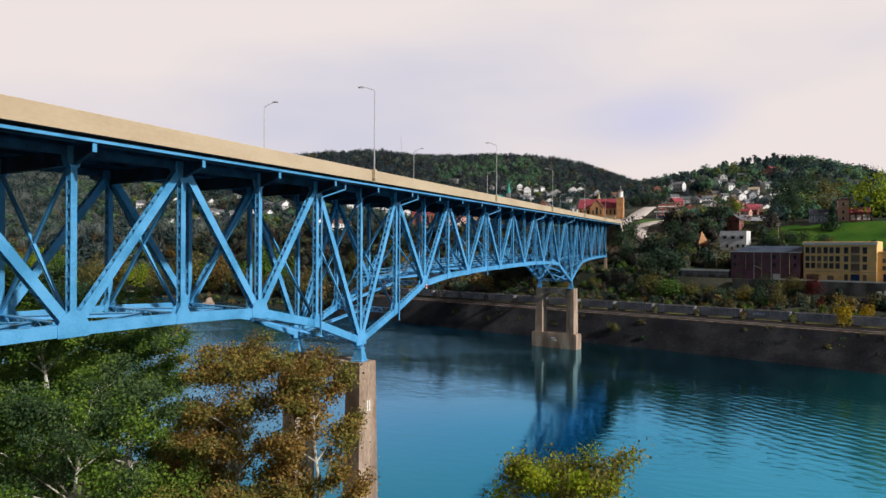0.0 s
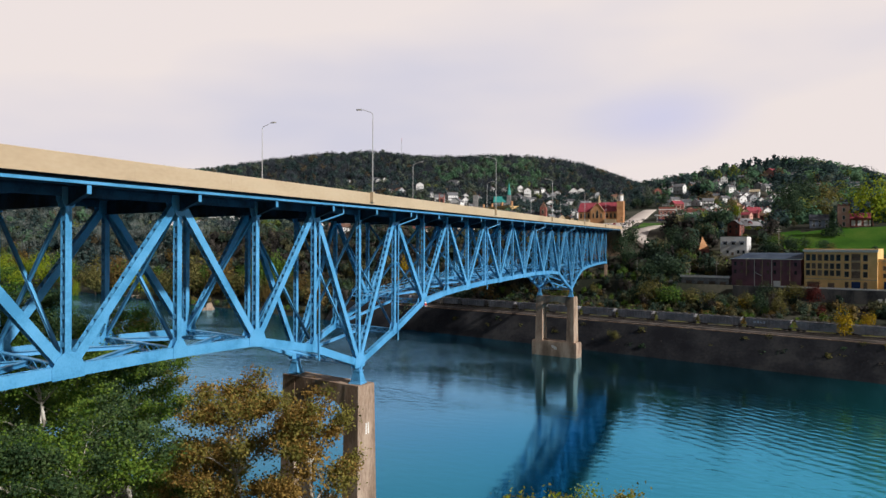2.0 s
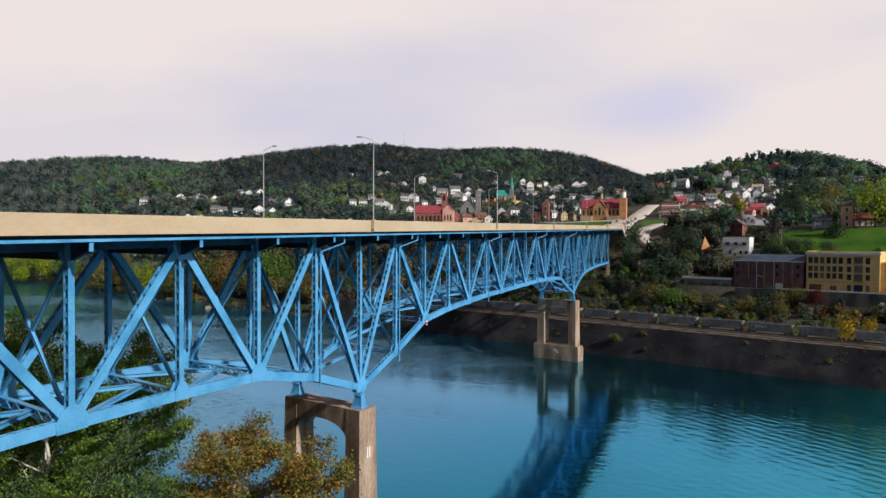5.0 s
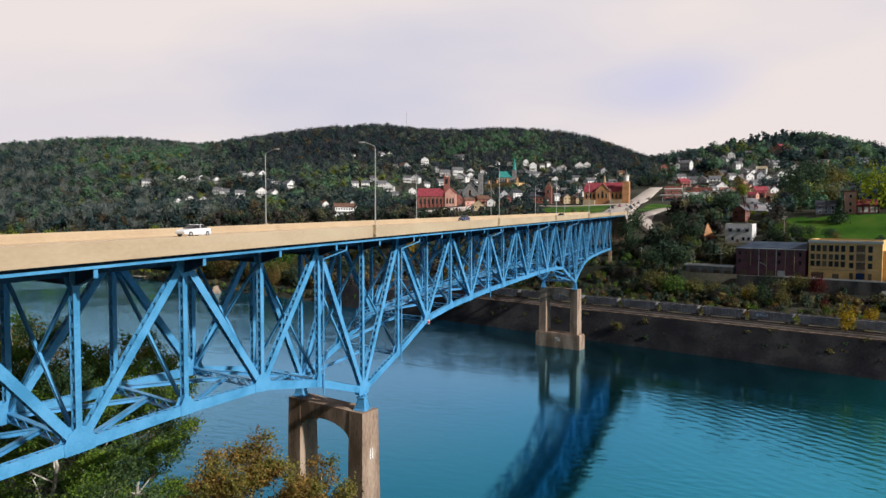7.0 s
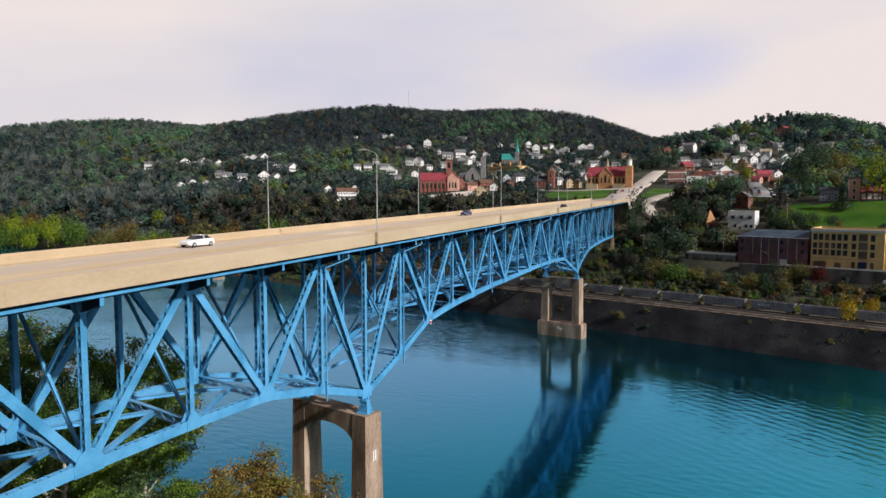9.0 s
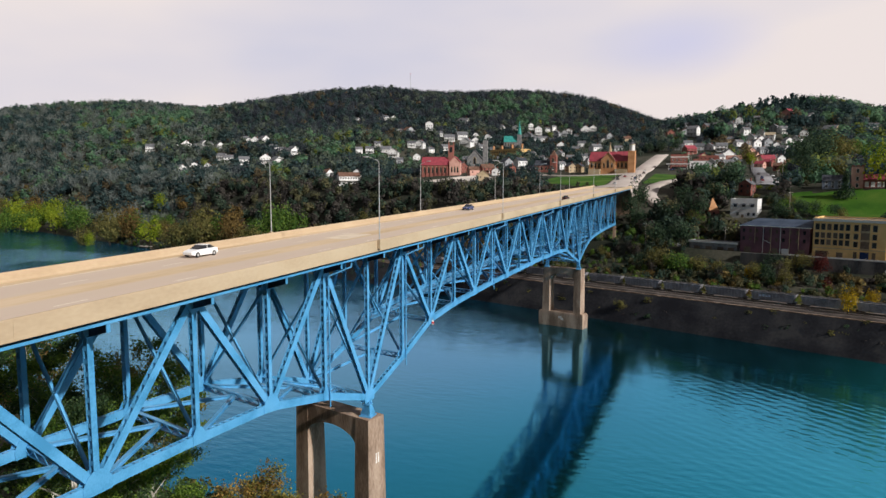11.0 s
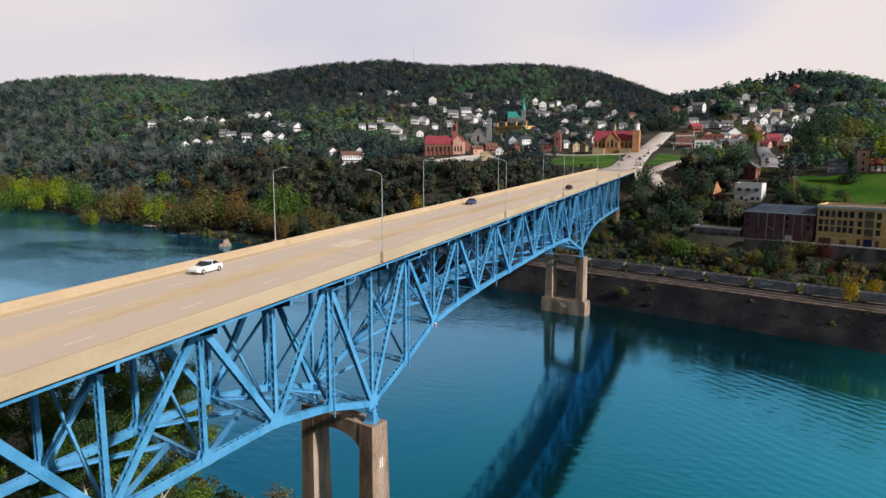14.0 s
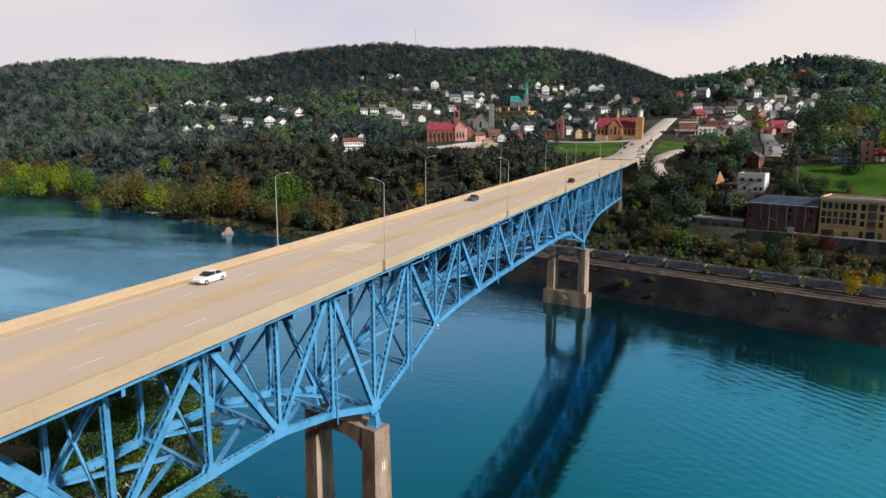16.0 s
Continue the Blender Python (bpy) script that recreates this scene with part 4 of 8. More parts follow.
# ---------------------------------------------------------------- town
WALLS = {
    "white": material("white_siding", [(0.66, 0.65, 0.64), (0.80, 0.79, 0.78)], 0.7, 0.3, 6, 0.1, vary=0.3),
    "grey": material("grey_siding", [(0.22, 0.23, 0.25), (0.40, 0.41, 0.42)], 0.7, 0.3, 6, 0.1, vary=0.3),
    "tan": material("tan_siding", [(0.36, 0.27, 0.16), (0.50, 0.39, 0.25)], 0.75, 0.3, 6, 0.1, vary=0.3),
    "pink": material("rose_siding", [(0.54, 0.28, 0.22), (0.66, 0.38, 0.31)], 0.75, 0.3, 6, 0.1, vary=0.3),
    "brick": material("red_brick", [(0.19, 0.070, 0.058), (0.31, 0.125, 0.10)], 0.85, 0.4, 7, 0.2, vary=0.25),
    "dark_brick": material("dark_maroon_brick", [(0.135, 0.068, 0.085), (0.21, 0.105, 0.125)], 0.85, 0.25, 6, 0.2),
    "yellow_brick": material("yellow_brick", [(0.70, 0.45, 0.18), (0.84, 0.56, 0.25)], 0.8, 0.3, 6, 0.2),
    "orange_brick": material("orange_brick", [(0.42, 0.21, 0.10), (0.54, 0.29, 0.15)], 0.8, 0.3, 6, 0.2),
    "stone": material("grey_stone", [(0.16, 0.16, 0.17), (0.30, 0.29, 0.28)], 0.85, 0.5, 5, 0.3),
    "blue_stone": material("blue_grey_stone", [(0.14, 0.17, 0.23), (0.25, 0.28, 0.35)], 0.85, 0.5, 5, 0.3),
}
ROOFS = {
    "grey": material("grey_shingles", [(0.085, 0.087, 0.096), (0.17, 0.172, 0.182)], 0.85, 0.5, 8, 0.3, vary=0.3),
    "dark": material("dark_shingles", [(0.03, 0.035, 0.045), (0.08, 0.085, 0.10)], 0.85, 0.5, 8, 0.3),
    "brown": material("brown_shingles", [(0.11, 0.06, 0.045), (0.19, 0.11, 0.08)], 0.85, 0.5, 8, 0.3),
    "red": material("red_roof_tiles", [(0.22, 0.035, 0.05), (0.34, 0.055, 0.075)], 0.75, 0.4, 7, 0.3),
    "tan": material("tan_roofing", [(0.34, 0.27, 0.18), (0.46, 0.38, 0.27)], 0.85, 0.4, 7, 0.2),
    "blue": material("blue_grey_roofing", [(0.030, 0.044, 0.070), (0.06, 0.08, 0.115)], 0.9, 0.2, 4, 0.1),
    "teal": material("green_copper", [(0.02, 0.22, 0.20), (0.06, 0.34, 0.30)], 0.6, 0.4, 6, 0.1),
}
PANE = material("window_glass", [(0.015, 0.017, 0.02), (0.05, 0.05, 0.05)], 0.15, 1, 6, 0.0, vary=0.4)
BOARD = material("boarded_window", [(0.10, 0.075, 0.06), (0.20, 0.15, 0.11)], 0.8, 1, 8, 0.1, vary=0.4)
EYE = (45.0, -81.0)
CLEAR = []


def clear(x, y, radius, ahead=(0, 10, 20)):
    """Keeps a place, and the ground in front of it, free of trees."""
    d = Vector((EYE[0] - x, EYE[1] - y)).normalized()
    for a in ahead:
        CLEAR.append((x + d.x * a, y + d.y * a, radius))


def toward(x, y, extra=0):
    """The turn about z at which a front that faces -y looks at the open valley."""
    return math.degrees(math.atan2(EYE[1] - y, EYE[0] - x)) + 90 + extra


def shared(cache={}):
    return cache


def pane_mesh(w, h, depth=0.08):
    key = ("pane", round(w, 2), round(h, 2))
    store = shared()
    if key not in store:
        store[key] = Geo().box(-w / 2, w / 2, -depth, depth, -h / 2, h / 2).mesh("window")
    return store[key]


def trim_mesh(w, h):
    key = ("trim", round(w, 2), round(h, 2))
    store = shared()
    if key not in store:
        g = Geo()
        for y in (-0.11, 0.05):
            for e in (0.0, 0.13):
                g.v += [(-w / 2 - e, y, -h / 2 - e), (w / 2 + e, y, -h / 2 - e), (w / 2 + e, y, h / 2 + e), (-w / 2 - e, y, h / 2 + e)]
        for i in range(4):
            j = (i + 1) % 4
            g.f += [(i, j, 4 + j, 4 + i), (8 + j, 8 + i, 12 + i, 12 + j), (4 + i, 4 + j, 12 + j, 12 + i), (j, i, 8 + i, 8 + j)]
        store[key] = g.mesh("window_frame")
    return store[key]


def window(root, x, y, z, w, h, side=0, mat=None, trim=None, name="window"):
    """A window on the front (0), right (90), back or left wall of a building, in its own axes."""
    me = pane_mesh(w, h)
    if not me.materials:
        me.materials.append(None)
    ob = new(name, me)
    ob.parent = root
    ob.matrix_local = pose(x, y, z, 0, 0, side)
    ob.material_slots[0].link = "OBJECT"
    ob.material_slots[0].material = mat or PANE
    if trim:
        t = trim_mesh(w, h)
        if not t.materials:
            t.materials.append(trim)
        f = new("window_frame", t)
        f.parent = ob
    return ob


def gable(w, d, h, rise, ridge, over=0.4, thick=0.22):
    """Roof slabs and the triangles of wall under them; ridge 0 runs along the front, 1 runs to the back."""
    roof, wall = Geo(), Geo()
    if ridge == 0:
        a, b = w / 2 + over, d / 2
        k = rise / b
        for s in (-1, 1):
            p = [(-a, s * (b + over), h - k * over), (a, s * (b + over), h - k * over), (a, 0, h + rise), (-a, 0, h + rise)]
            roof.hexa(p + [(x, y, z + thick) for x, y, z in p])
        for s in (-1, 1):
            wall.prism([(s * w / 2, -b, h), (s * w / 2, b, h), (s * w / 2, 0, h + rise)], (0, 0, 0), (-s * 0.2, 0, 0))
    else:
        a, b = d / 2 + over, w / 2
        k = rise / b
        for s in (-1, 1):
            p = [(s * (b + over), -a, h - k * over), (s * (b + over), a, h - k * over), (0, a, h + rise), (0, -a, h + rise)]
            roof.hexa(p + [(x, y, z + thick) for x, y, z in p])
        for s in (-1, 1):
            wall.prism([(-b, s * d / 2, h), (b, s * d / 2, h), (0, s * d / 2, h + rise)], (0, 0, 0), (0, -s * 0.2, 0))
    return roof, wall


HOUSE_WORDS = {"white": "white-sided", "grey": "grey-sided", "tan": "tan", "pink": "rose-coloured", "brick": "red brick"}
ROOF_WORDS = {"grey": "grey", "dark": "dark", "brown": "brown", "red": "red", "tan": "tan"}


def house(x, y, w, d, h, extra, wall, roof, ridge):
    w, d, h = w * 1.0, d * 1.0, h * 1.12
    z = float(ground(x, y))
    root = thing("house", f"{HOUSE_WORDS[wall]} house with a {ROOF_WORDS[roof]} gabled roof on the slope", "house", (x, y, z), toward(x, y, extra), "hillside houses")
    rise = 0.36 * (d if ridge == 0 else w)
    part("wall", Geo().box(-w / 2, w / 2, -d / 2, d / 2, -3.5, h), WALLS[wall], root)
    r, g = gable(w, d, h, rise, ridge)
    part("roof", r, ROOFS[roof], root)
    part("gable_wall", g, WALLS[wall], root)
    cx = w * 0.22
    part("chimney", Geo().box(cx - 0.3, cx + 0.3, 0.3, 0.9, h, h + rise + 0.9), WALLS["brick"], root)
    storeys = 2 if h > 4.6 else 1
    n = max(2, int(w / 3.2))
    for level in range(storeys):
        zc = (level + 0.55) * h / storeys
        for i in range(n):
            u = -w / 2 + (i + 0.5) * w / n
            if level == 0 and i == n // 2:
                window(root, u, -d / 2 - 0.02, 1.05, 1.0, 2.1, 0, BOARD, name="door")
            else:
                window(root, u, -d / 2, zc, 0.95, 1.3)
        for sx in (-1, 1):
            window(root, sx * w / 2, 0.0, zc, 0.95, 1.3, 90)
    if h > 4.2 and n >= 3:
        p = part("porch_roof", Geo().hexa([(-w * 0.45, -d / 2 - 2.0, 2.5), (w * 0.45, -d / 2 - 2.0, 2.5), (w * 0.45, -d / 2, 2.8), (-w * 0.45, -d / 2, 2.8), (-w * 0.45, -d / 2 - 2.0, 2.65), (w * 0.45, -d / 2 - 2.0, 2.65), (w * 0.45, -d / 2, 3.0), (-w * 0.45, -d / 2, 3.0)]), ROOFS[roof], root)
        for u in (-0.43, 0, 0.43):
            part("porch_post", Geo().box(u * w - 0.08, u * w + 0.08, -d / 2 - 1.95, -d / 2 - 1.79, -1, 2.5), WHITE, root)
    clear(x, y, max(w, d) * 0.55 + 1.5, (0, 8, 16, 24, 31))
    return root

house(-752, 684, 13.3, 10.6, 5.9, -10, "white", "grey", 0)
house(-708, 711, 15.0, 12.0, 5.2, 5, "white", "grey", 1)
house(-675, 699, 12.7, 10.2, 5.6, 35, "white", "grey", 0)
house(-672, 719, 11.1, 8.8, 4.6, 35, "white", "grey", 0)
house(-646, 714, 9.9, 7.9, 4.5, 20, "white", "grey", 1)
house(-622, 743, 11.8, 9.5, 7.3, 35, "white", "grey", 0)
house(-592, 729, 12.4, 9.9, 6.6, -10, "white", "grey", 1)
house(-573, 725, 13.1, 10.4, 7.6, 35, "white", "grey", 1)
house(-509, 660, 11.9, 9.5, 5.4, 20, "white", "grey", 0)
house(-474, 634, 9.8, 7.9, 4.2, -10, "white", "grey", 0)
house(-448, 619, 14.7, 11.8, 4.1, 35, "white", "grey", 1)
house(-575, 636, 11.4, 9.1, 4.5, -25, "white", "grey", 0)
house(-547, 617, 11.0, 8.8, 5.4, -10, "white", "grey", 0)
house(-506, 596, 12.7, 10.2, 5.6, 5, "white", "grey", 0)
house(-468, 589, 13.0, 10.4, 5.4, 5, "white", "grey", 1)
house(-436, 569, 13.2, 10.5, 5.2, 35, "white", "grey", 1)
house(-609, 597, 10.5, 8.4, 5.0, 20, "white", "grey", 1)
house(-584, 584, 7.9, 6.3, 3.0, 35, "white", "grey", 1)
house(-557, 589, 9.3, 7.4, 5.3, -10, "white", "grey", 1)
house(-538, 565, 7.5, 6.0, 3.0, -25, "white", "grey", 0)
house(-593, 605, 12.9, 10.3, 4.0, -10, "white", "grey", 1)
house(-470, 553, 9.8, 7.9, 3.0, -10, "white", "grey", 1)
house(-447, 560, 6.2, 5.0, 3.0, 20, "white", "grey", 1)
house(-719, 703, 7.5, 6.0, 3.5, 20, "white", "grey", 1)
house(-688, 727, 9.4, 7.5, 4.1, 35, "white", "grey", 1)
house(-292, 452, 9.2, 7.4, 5.4, 35, "white", "brown", 1)
house(-299, 534, 7.3, 5.8, 4.5, 35, "white", "grey", 0)
house(-386, 676, 9.0, 7.2, 4.6, 5, "white", "grey", 0)
house(-374, 682, 10.5, 8.4, 5.6, 5, "white", "grey", 0)
house(-385, 727, 11.0, 8.8, 3.4, 5, "white", "grey", 0)
house(-342, 688, 13.3, 10.6, 5.0, -10, "white", "grey", 1)
house(-353, 765, 11.2, 9.0, 5.0, 5, "white", "grey", 0)
house(-343, 774, 12.1, 9.7, 6.0, -25, "white", "grey", 1)
house(-367, 898, 10.9, 8.7, 4.5, 20, "white", "grey", 0)
house(-335, 863, 15.7, 12.6, 4.9, 5, "white", "grey", 0)
house(-328, 898, 18.0, 14.4, 6.1, 20, "white", "grey", 0)
house(-303, 854, 18.0, 14.4, 4.8, -25, "white", "grey", 1)
house(-297, 871, 12.1, 9.7, 6.5, 20, "white", "grey", 1)
house(-375, 1033, 18.0, 14.4, 3.8, -25, "white", "grey", 0)
house(-526, 1019, 11.7, 9.4, 4.0, 35, "white", "grey", 0)
house(-510, 1021, 10.6, 8.5, 3.3, 20, "white", "grey", 1)
house(-417, 891, 16.6, 13.3, 4.0, 35, "grey", "brown", 1)
house(-314, 794, 12.2, 9.7, 4.0, 35, "white", "grey", 0)
house(-427, 880, 11.0, 8.8, 4.0, -25, "white", "grey", 1)
house(-402, 884, 8.2, 6.6, 4.5, -25, "grey", "grey", 0)
house(-571, 994, 8.5, 6.8, 3.0, -25, "white", "grey", 0)
house(-294, 925, 12.7, 10.2, 5.1, -10, "white", "grey", 1)
house(-316, 928, 11.0, 8.8, 4.6, 5, "white", "grey", 1)
house(-363, 707, 13.7, 11.0, 3.0, -10, "white", "grey", 0)
house(-335, 486, 5.9, 4.7, 3.0, 5, "brick", "brown", 1)
house(-285, 538, 12.0, 9.6, 5.6, 5, "brick", "red", 0)
house(-173, 493, 8.4, 6.7, 5.9, 20, "brick", "grey", 1)
house(-185, 549, 10.4, 8.3, 7.1, 20, "brick", "grey", 1)
house(-124, 516, 10.1, 8.1, 7.3, 35, "white", "dark", 0)
house(-139, 522, 9.7, 7.8, 6.7, 35, "grey", "dark", 1)
house(-138, 461, 10.8, 8.6, 4.3, 20, "brick", "brown", 0)
house(-121, 433, 6.5, 5.2, 3.4, 5, "white", "grey", 1)
house(-119, 395, 8.6, 6.9, 3.7, 5, "tan", "tan", 1)
house(-69, 476, 7.3, 5.9, 4.5, 35, "tan", "dark", 1)
house(-62, 478, 6.4, 5.1, 4.5, -25, "tan", "dark", 1)
house(-98, 458, 5.7, 4.6, 3.0, 35, "white", "grey", 1)
house(-102, 547, 8.9, 7.1, 4.1, -25, "brick", "dark", 1)
house(-82, 499, 6.1, 4.9, 4.4, 35, "white", "grey", 0)
house(-282, 1040, 10.0, 8.0, 3.7, -25, "white", "grey", 1)
house(-263, 1068, 10.2, 8.2, 5.7, 20, "white", "grey", 1)
house(-244, 1049, 12.0, 9.6, 8.7, 5, "white", "grey", 1)
house(-236, 1080, 8.2, 6.6, 4.4, 20, "white", "grey", 0)
house(-230, 1102, 8.3, 6.7, 5.2, 35, "white", "grey", 0)
house(-215, 1061, 14.1, 11.3, 5.6, -25, "grey", "grey", 1)
house(-141, 764, 10.4, 8.3, 4.1, 5, "white", "grey", 1)
house(-207, 1090, 10.3, 8.2, 5.1, 5, "grey", "grey", 1)
house(-204, 1113, 10.5, 8.4, 4.5, -10, "white", "grey", 1)
house(-184, 1075, 12.1, 9.7, 5.6, -10, "grey", "grey", 1)
house(-180, 1140, 17.0, 13.6, 8.6, 5, "white", "grey", 1)
house(-174, 1184, 13.2, 10.6, 4.1, 5, "white", "grey", 1)
house(-204, 974, 14.9, 11.9, 5.8, -25, "grey", "grey", 0)
house(-83, 680, 11.9, 9.5, 3.3, 35, "white", "grey", 0)
house(-55, 660, 9.0, 7.2, 3.2, 5, "white", "grey", 0)
house(-107, 690, 9.4, 7.5, 3.0, 5, "tan", "grey", 0)
house(-80, 598, 5.9, 4.7, 4.4, 5, "white", "grey", 0)
house(-232, 994, 13.3, 10.7, 3.5, 20, "grey", "grey", 0)
house(-248, 1001, 15.4, 12.3, 4.8, -25, "grey", "grey", 1)
house(-223, 1005, 9.6, 7.7, 4.2, 5, "white", "grey", 0)
house(-58, 749, 10.0, 8.0, 3.0, 20, "tan", "brown", 0)
house(-303, 1028, 8.0, 6.4, 3.7, -25, "white", "grey", 1)
house(41, 476, 7.2, 5.7, 5.3, -10, "white", "grey", 1)
house(48, 634, 10.4, 8.3, 4.6, 5, "white", "grey", 0)
house(18, 734, 11.9, 9.5, 6.9, -25, "white", "grey", 0)
house(32, 764, 9.4, 7.5, 4.5, 35, "pink", "grey", 0)
house(39, 765, 6.5, 5.2, 5.4, 5, "grey", "grey", 0)
house(67, 793, 8.2, 6.6, 5.1, 5, "white", "grey", 1)
house(58, 758, 9.4, 7.5, 6.2, -25, "white", "grey", 1)
house(72, 727, 8.3, 6.7, 5.2, 35, "white", "grey", 0)
house(53, 588, 12.6, 10.1, 3.6, 20, "white", "grey", 1)
house(57, 531, 9.5, 7.6, 3.0, 35, "grey", "grey", 1)
house(32, 584, 8.0, 6.4, 3.0, 20, "tan", "red", 1)
house(8, 748, 7.1, 5.7, 3.5, 20, "grey", "brown", 1)
house(-8, 748, 8.5, 6.8, 3.1, 20, "brick", "brown", 1)
house(60, 296, 6.5, 5.2, 4.4, -25, "brick", "grey", 1)
house(87, 805, 7.6, 6.1, 4.2, -10, "grey", "grey", 0)
house(122, 829, 15.7, 12.5, 4.4, -25, "pink", "red", 1)
house(146, 828, 10.2, 8.2, 3.0, 35, "grey", "grey", 1)
house(111, 738, 11.3, 9.0, 3.9, 35, "white", "grey", 0)
house(102, 745, 8.5, 6.8, 4.4, -25, "grey", "grey", 1)
house(80, 661, 8.3, 6.6, 3.9, 35, "white", "grey", 1)
house(85, 688, 6.6, 5.3, 3.0, 35, "white", "grey", 1)
house(95, 699, 9.4, 7.5, 4.2, -10, "white", "tan", 0)
house(110, 678, 9.1, 7.3, 3.6, 35, "white", "grey", 1)
house(100, 608, 9.5, 7.6, 5.1, -25, "white", "grey", 0)
house(107, 606, 8.3, 6.6, 4.8, -25, "white", "grey", 0)
house(84, 619, 8.4, 6.7, 3.4, 35, "grey", "grey", 0)
house(83, 531, 10.5, 8.4, 3.3, 20, "tan", "red", 0)
house(89, 538, 7.5, 6.0, 3.0, -25, "grey", "grey", 1)
house(76, 493, 6.9, 5.5, 3.1, -25, "pink", "red", 0)
house(73, 606, 7.1, 5.7, 4.4, 35, "pink", "brown", 1)
house(87, 467, 6.6, 5.3, 3.5, -10, "brick", "brown", 0)
house(205, 842, 8.0, 6.4, 3.5, 35, "white", "grey", 1)
house(159, 761, 14.6, 11.7, 3.6, -25, "tan", "grey", 0)
house(209, 817, 9.4, 7.5, 3.0, 5, "white", "grey", 0)
house(74, 662, 6.4, 5.1, 3.2, 5, "white", "grey", 1)
house(71, 648, 7.5, 6.0, 3.1, -25, "tan", "grey", 1)
house(-268, 466, 7.6, 6.1, 4.0, -10, "white", "grey", 1)
house(-141, 435, 8.5, 6.8, 4.1, 20, "pink", "brown", 0)
house(-216, 622, 10.3, 8.2, 6.4, -10, "pink", "grey", 0)
house(-148, 645, 9.0, 7.2, 4.8, -25, "white", "grey", 0)
house(-121, 582, 7.0, 5.6, 4.4, -10, "grey", "grey", 0)
house(-110, 565, 6.8, 5.5, 3.5, 20, "white", "grey", 0)
house(-65, 548, 7.7, 6.1, 4.1, 20, "white", "grey", 1)
house(-115, 455, 7.7, 6.1, 4.2, 20, "brick", "dark", 1)
house(-175, 617, 8.8, 7.0, 3.9, 20, "white", "grey", 0)
house(-4, 854, 9.6, 7.7, 4.5, 20, "white", "grey", 0)
house(10, 791, 9.0, 7.2, 4.2, 20, "grey", "grey", 0)
house(77, 687, 9.2, 7.4, 3.7, -25, "white", "grey", 1)
house(90, 666, 9.0, 7.2, 4.0, 35, "grey", "grey", 1)
house(97, 648, 8.8, 7.0, 3.5, 20, "white", "grey", 1)
house(119, 690, 9.3, 7.4, 3.7, -25, "white", "grey", 1)
house(74, 571, 9.0, 7.2, 3.5, -25, "pink", "brown", 0)
house(79, 541, 9.6, 7.7, 3.0, 20, "tan", "brown", 1)
house(83, 508, 7.1, 5.7, 3.1, -25, "brick", "red", 0)
house(27, 642, 9.9, 7.9, 3.1, 5, "grey", "grey", 0)
house(37, 641, 8.7, 6.9, 3.1, -25, "white", "grey", 1)
house(19, 618, 10.8, 8.6, 4.5, 35, "brick", "red", 0)
house(46, 560, 7.7, 6.2, 4.8, 35, "white", "grey", 0)
house(52, 501, 9.0, 7.2, 3.1, 35, "grey", "grey", 0)
house(64, 661, 8.3, 6.6, 3.6, 35, "white", "grey", 0)
house(56, 681, 7.8, 6.3, 3.2, 20, "tan", "grey", 0)
house(87, 719, 8.2, 6.6, 3.4, -10, "white", "grey", 1)
house(76, 768, 7.3, 5.8, 3.2, 35, "grey", "grey", 1)
house(130, 733, 8.4, 6.7, 3.0, 5, "white", "grey", 1)
house(15, 669, 9.0, 7.2, 3.0, 20, "white", "grey", 0)
house(8, 647, 7.5, 6.0, 3.0, -10, "grey", "grey", 0)
house(93, 538, 7.5, 6.0, 3.0, 35, "white", "grey", 1)
house(98, 516, 6.2, 4.9, 3.0, 5, "pink", "grey", 1)
house(-328, 638, 8.3, 6.7, 3.9, 35, "white", "grey", 0)
house(-321, 663, 8.5, 6.8, 4.0, 5, "grey", "grey", 0)
house(-313, 696, 8.8, 7.0, 4.1, 5, "white", "grey", 1)
house(-320, 756, 9.4, 7.5, 4.4, 35, "white", "grey", 0)
house(-277, 844, 11.8, 9.4, 4.7, 35, "white", "grey", 0)
house(-259, 828, 9.9, 7.9, 4.6, 5, "grey", "grey", 0)
house(-113, 631, 8.8, 7.0, 3.5, -25, "white", "grey", 1)
house(-95, 599, 7.1, 5.7, 3.0, 5, "pink", "grey", 0)
house(-111, 745, 9.4, 7.5, 3.6, 5, "white", "grey", 0)
house(-86, 751, 8.7, 6.9, 3.1, 20, "white", "grey", 1)
house(-85, 793, 9.1, 7.3, 3.3, 20, "grey", "grey", 1)


def street_turn(deg=0):
    return RIVER_TURN + deg


def block(name, label, x, y, z, turn, w, d, h, wall, roof, category="building"):
    """A flat-roofed block with its front along local -y and its front left corner at (x, y)."""
    root = thing(name, label, category, (x, y, z), turn)
    part("wall", Geo().box(0, w, 0, d, -6, h), WALLS[wall], root)
    part("roof", Geo().box(0.35, w - 0.35, 0.35, d - 0.35, h, h + 0.12), ROOFS[roof], root)
    g = Geo().box(0, w, 0, 0.35, h, h + 0.7).box(0, w, d - 0.35, d, h, h + 0.7).box(0, 0.35, 0.35, d - 0.35, h, h + 0.7).box(w - 0.35, w, 0.35, d - 0.35, h, h + 0.7)
    part("parapet_wall", g, WALLS[wall], root)
    m = Matrix.Translation((x, y, 0)) @ Matrix.Rotation(radians(turn), 4, "Z")
    for u in np.arange(0, w + 1, 6):
        for v in np.arange(0, d + 1, 6):
            q = m @ Vector((u, v, 0))
            CLEAR.append((q.x, q.y, 6.0))
    for u in np.arange(0, w + 1, 5):
        for v in (-6,):
            q = m @ Vector((u, v, 0))
            CLEAR.append((q.x, q.y, 5.0))
    return root


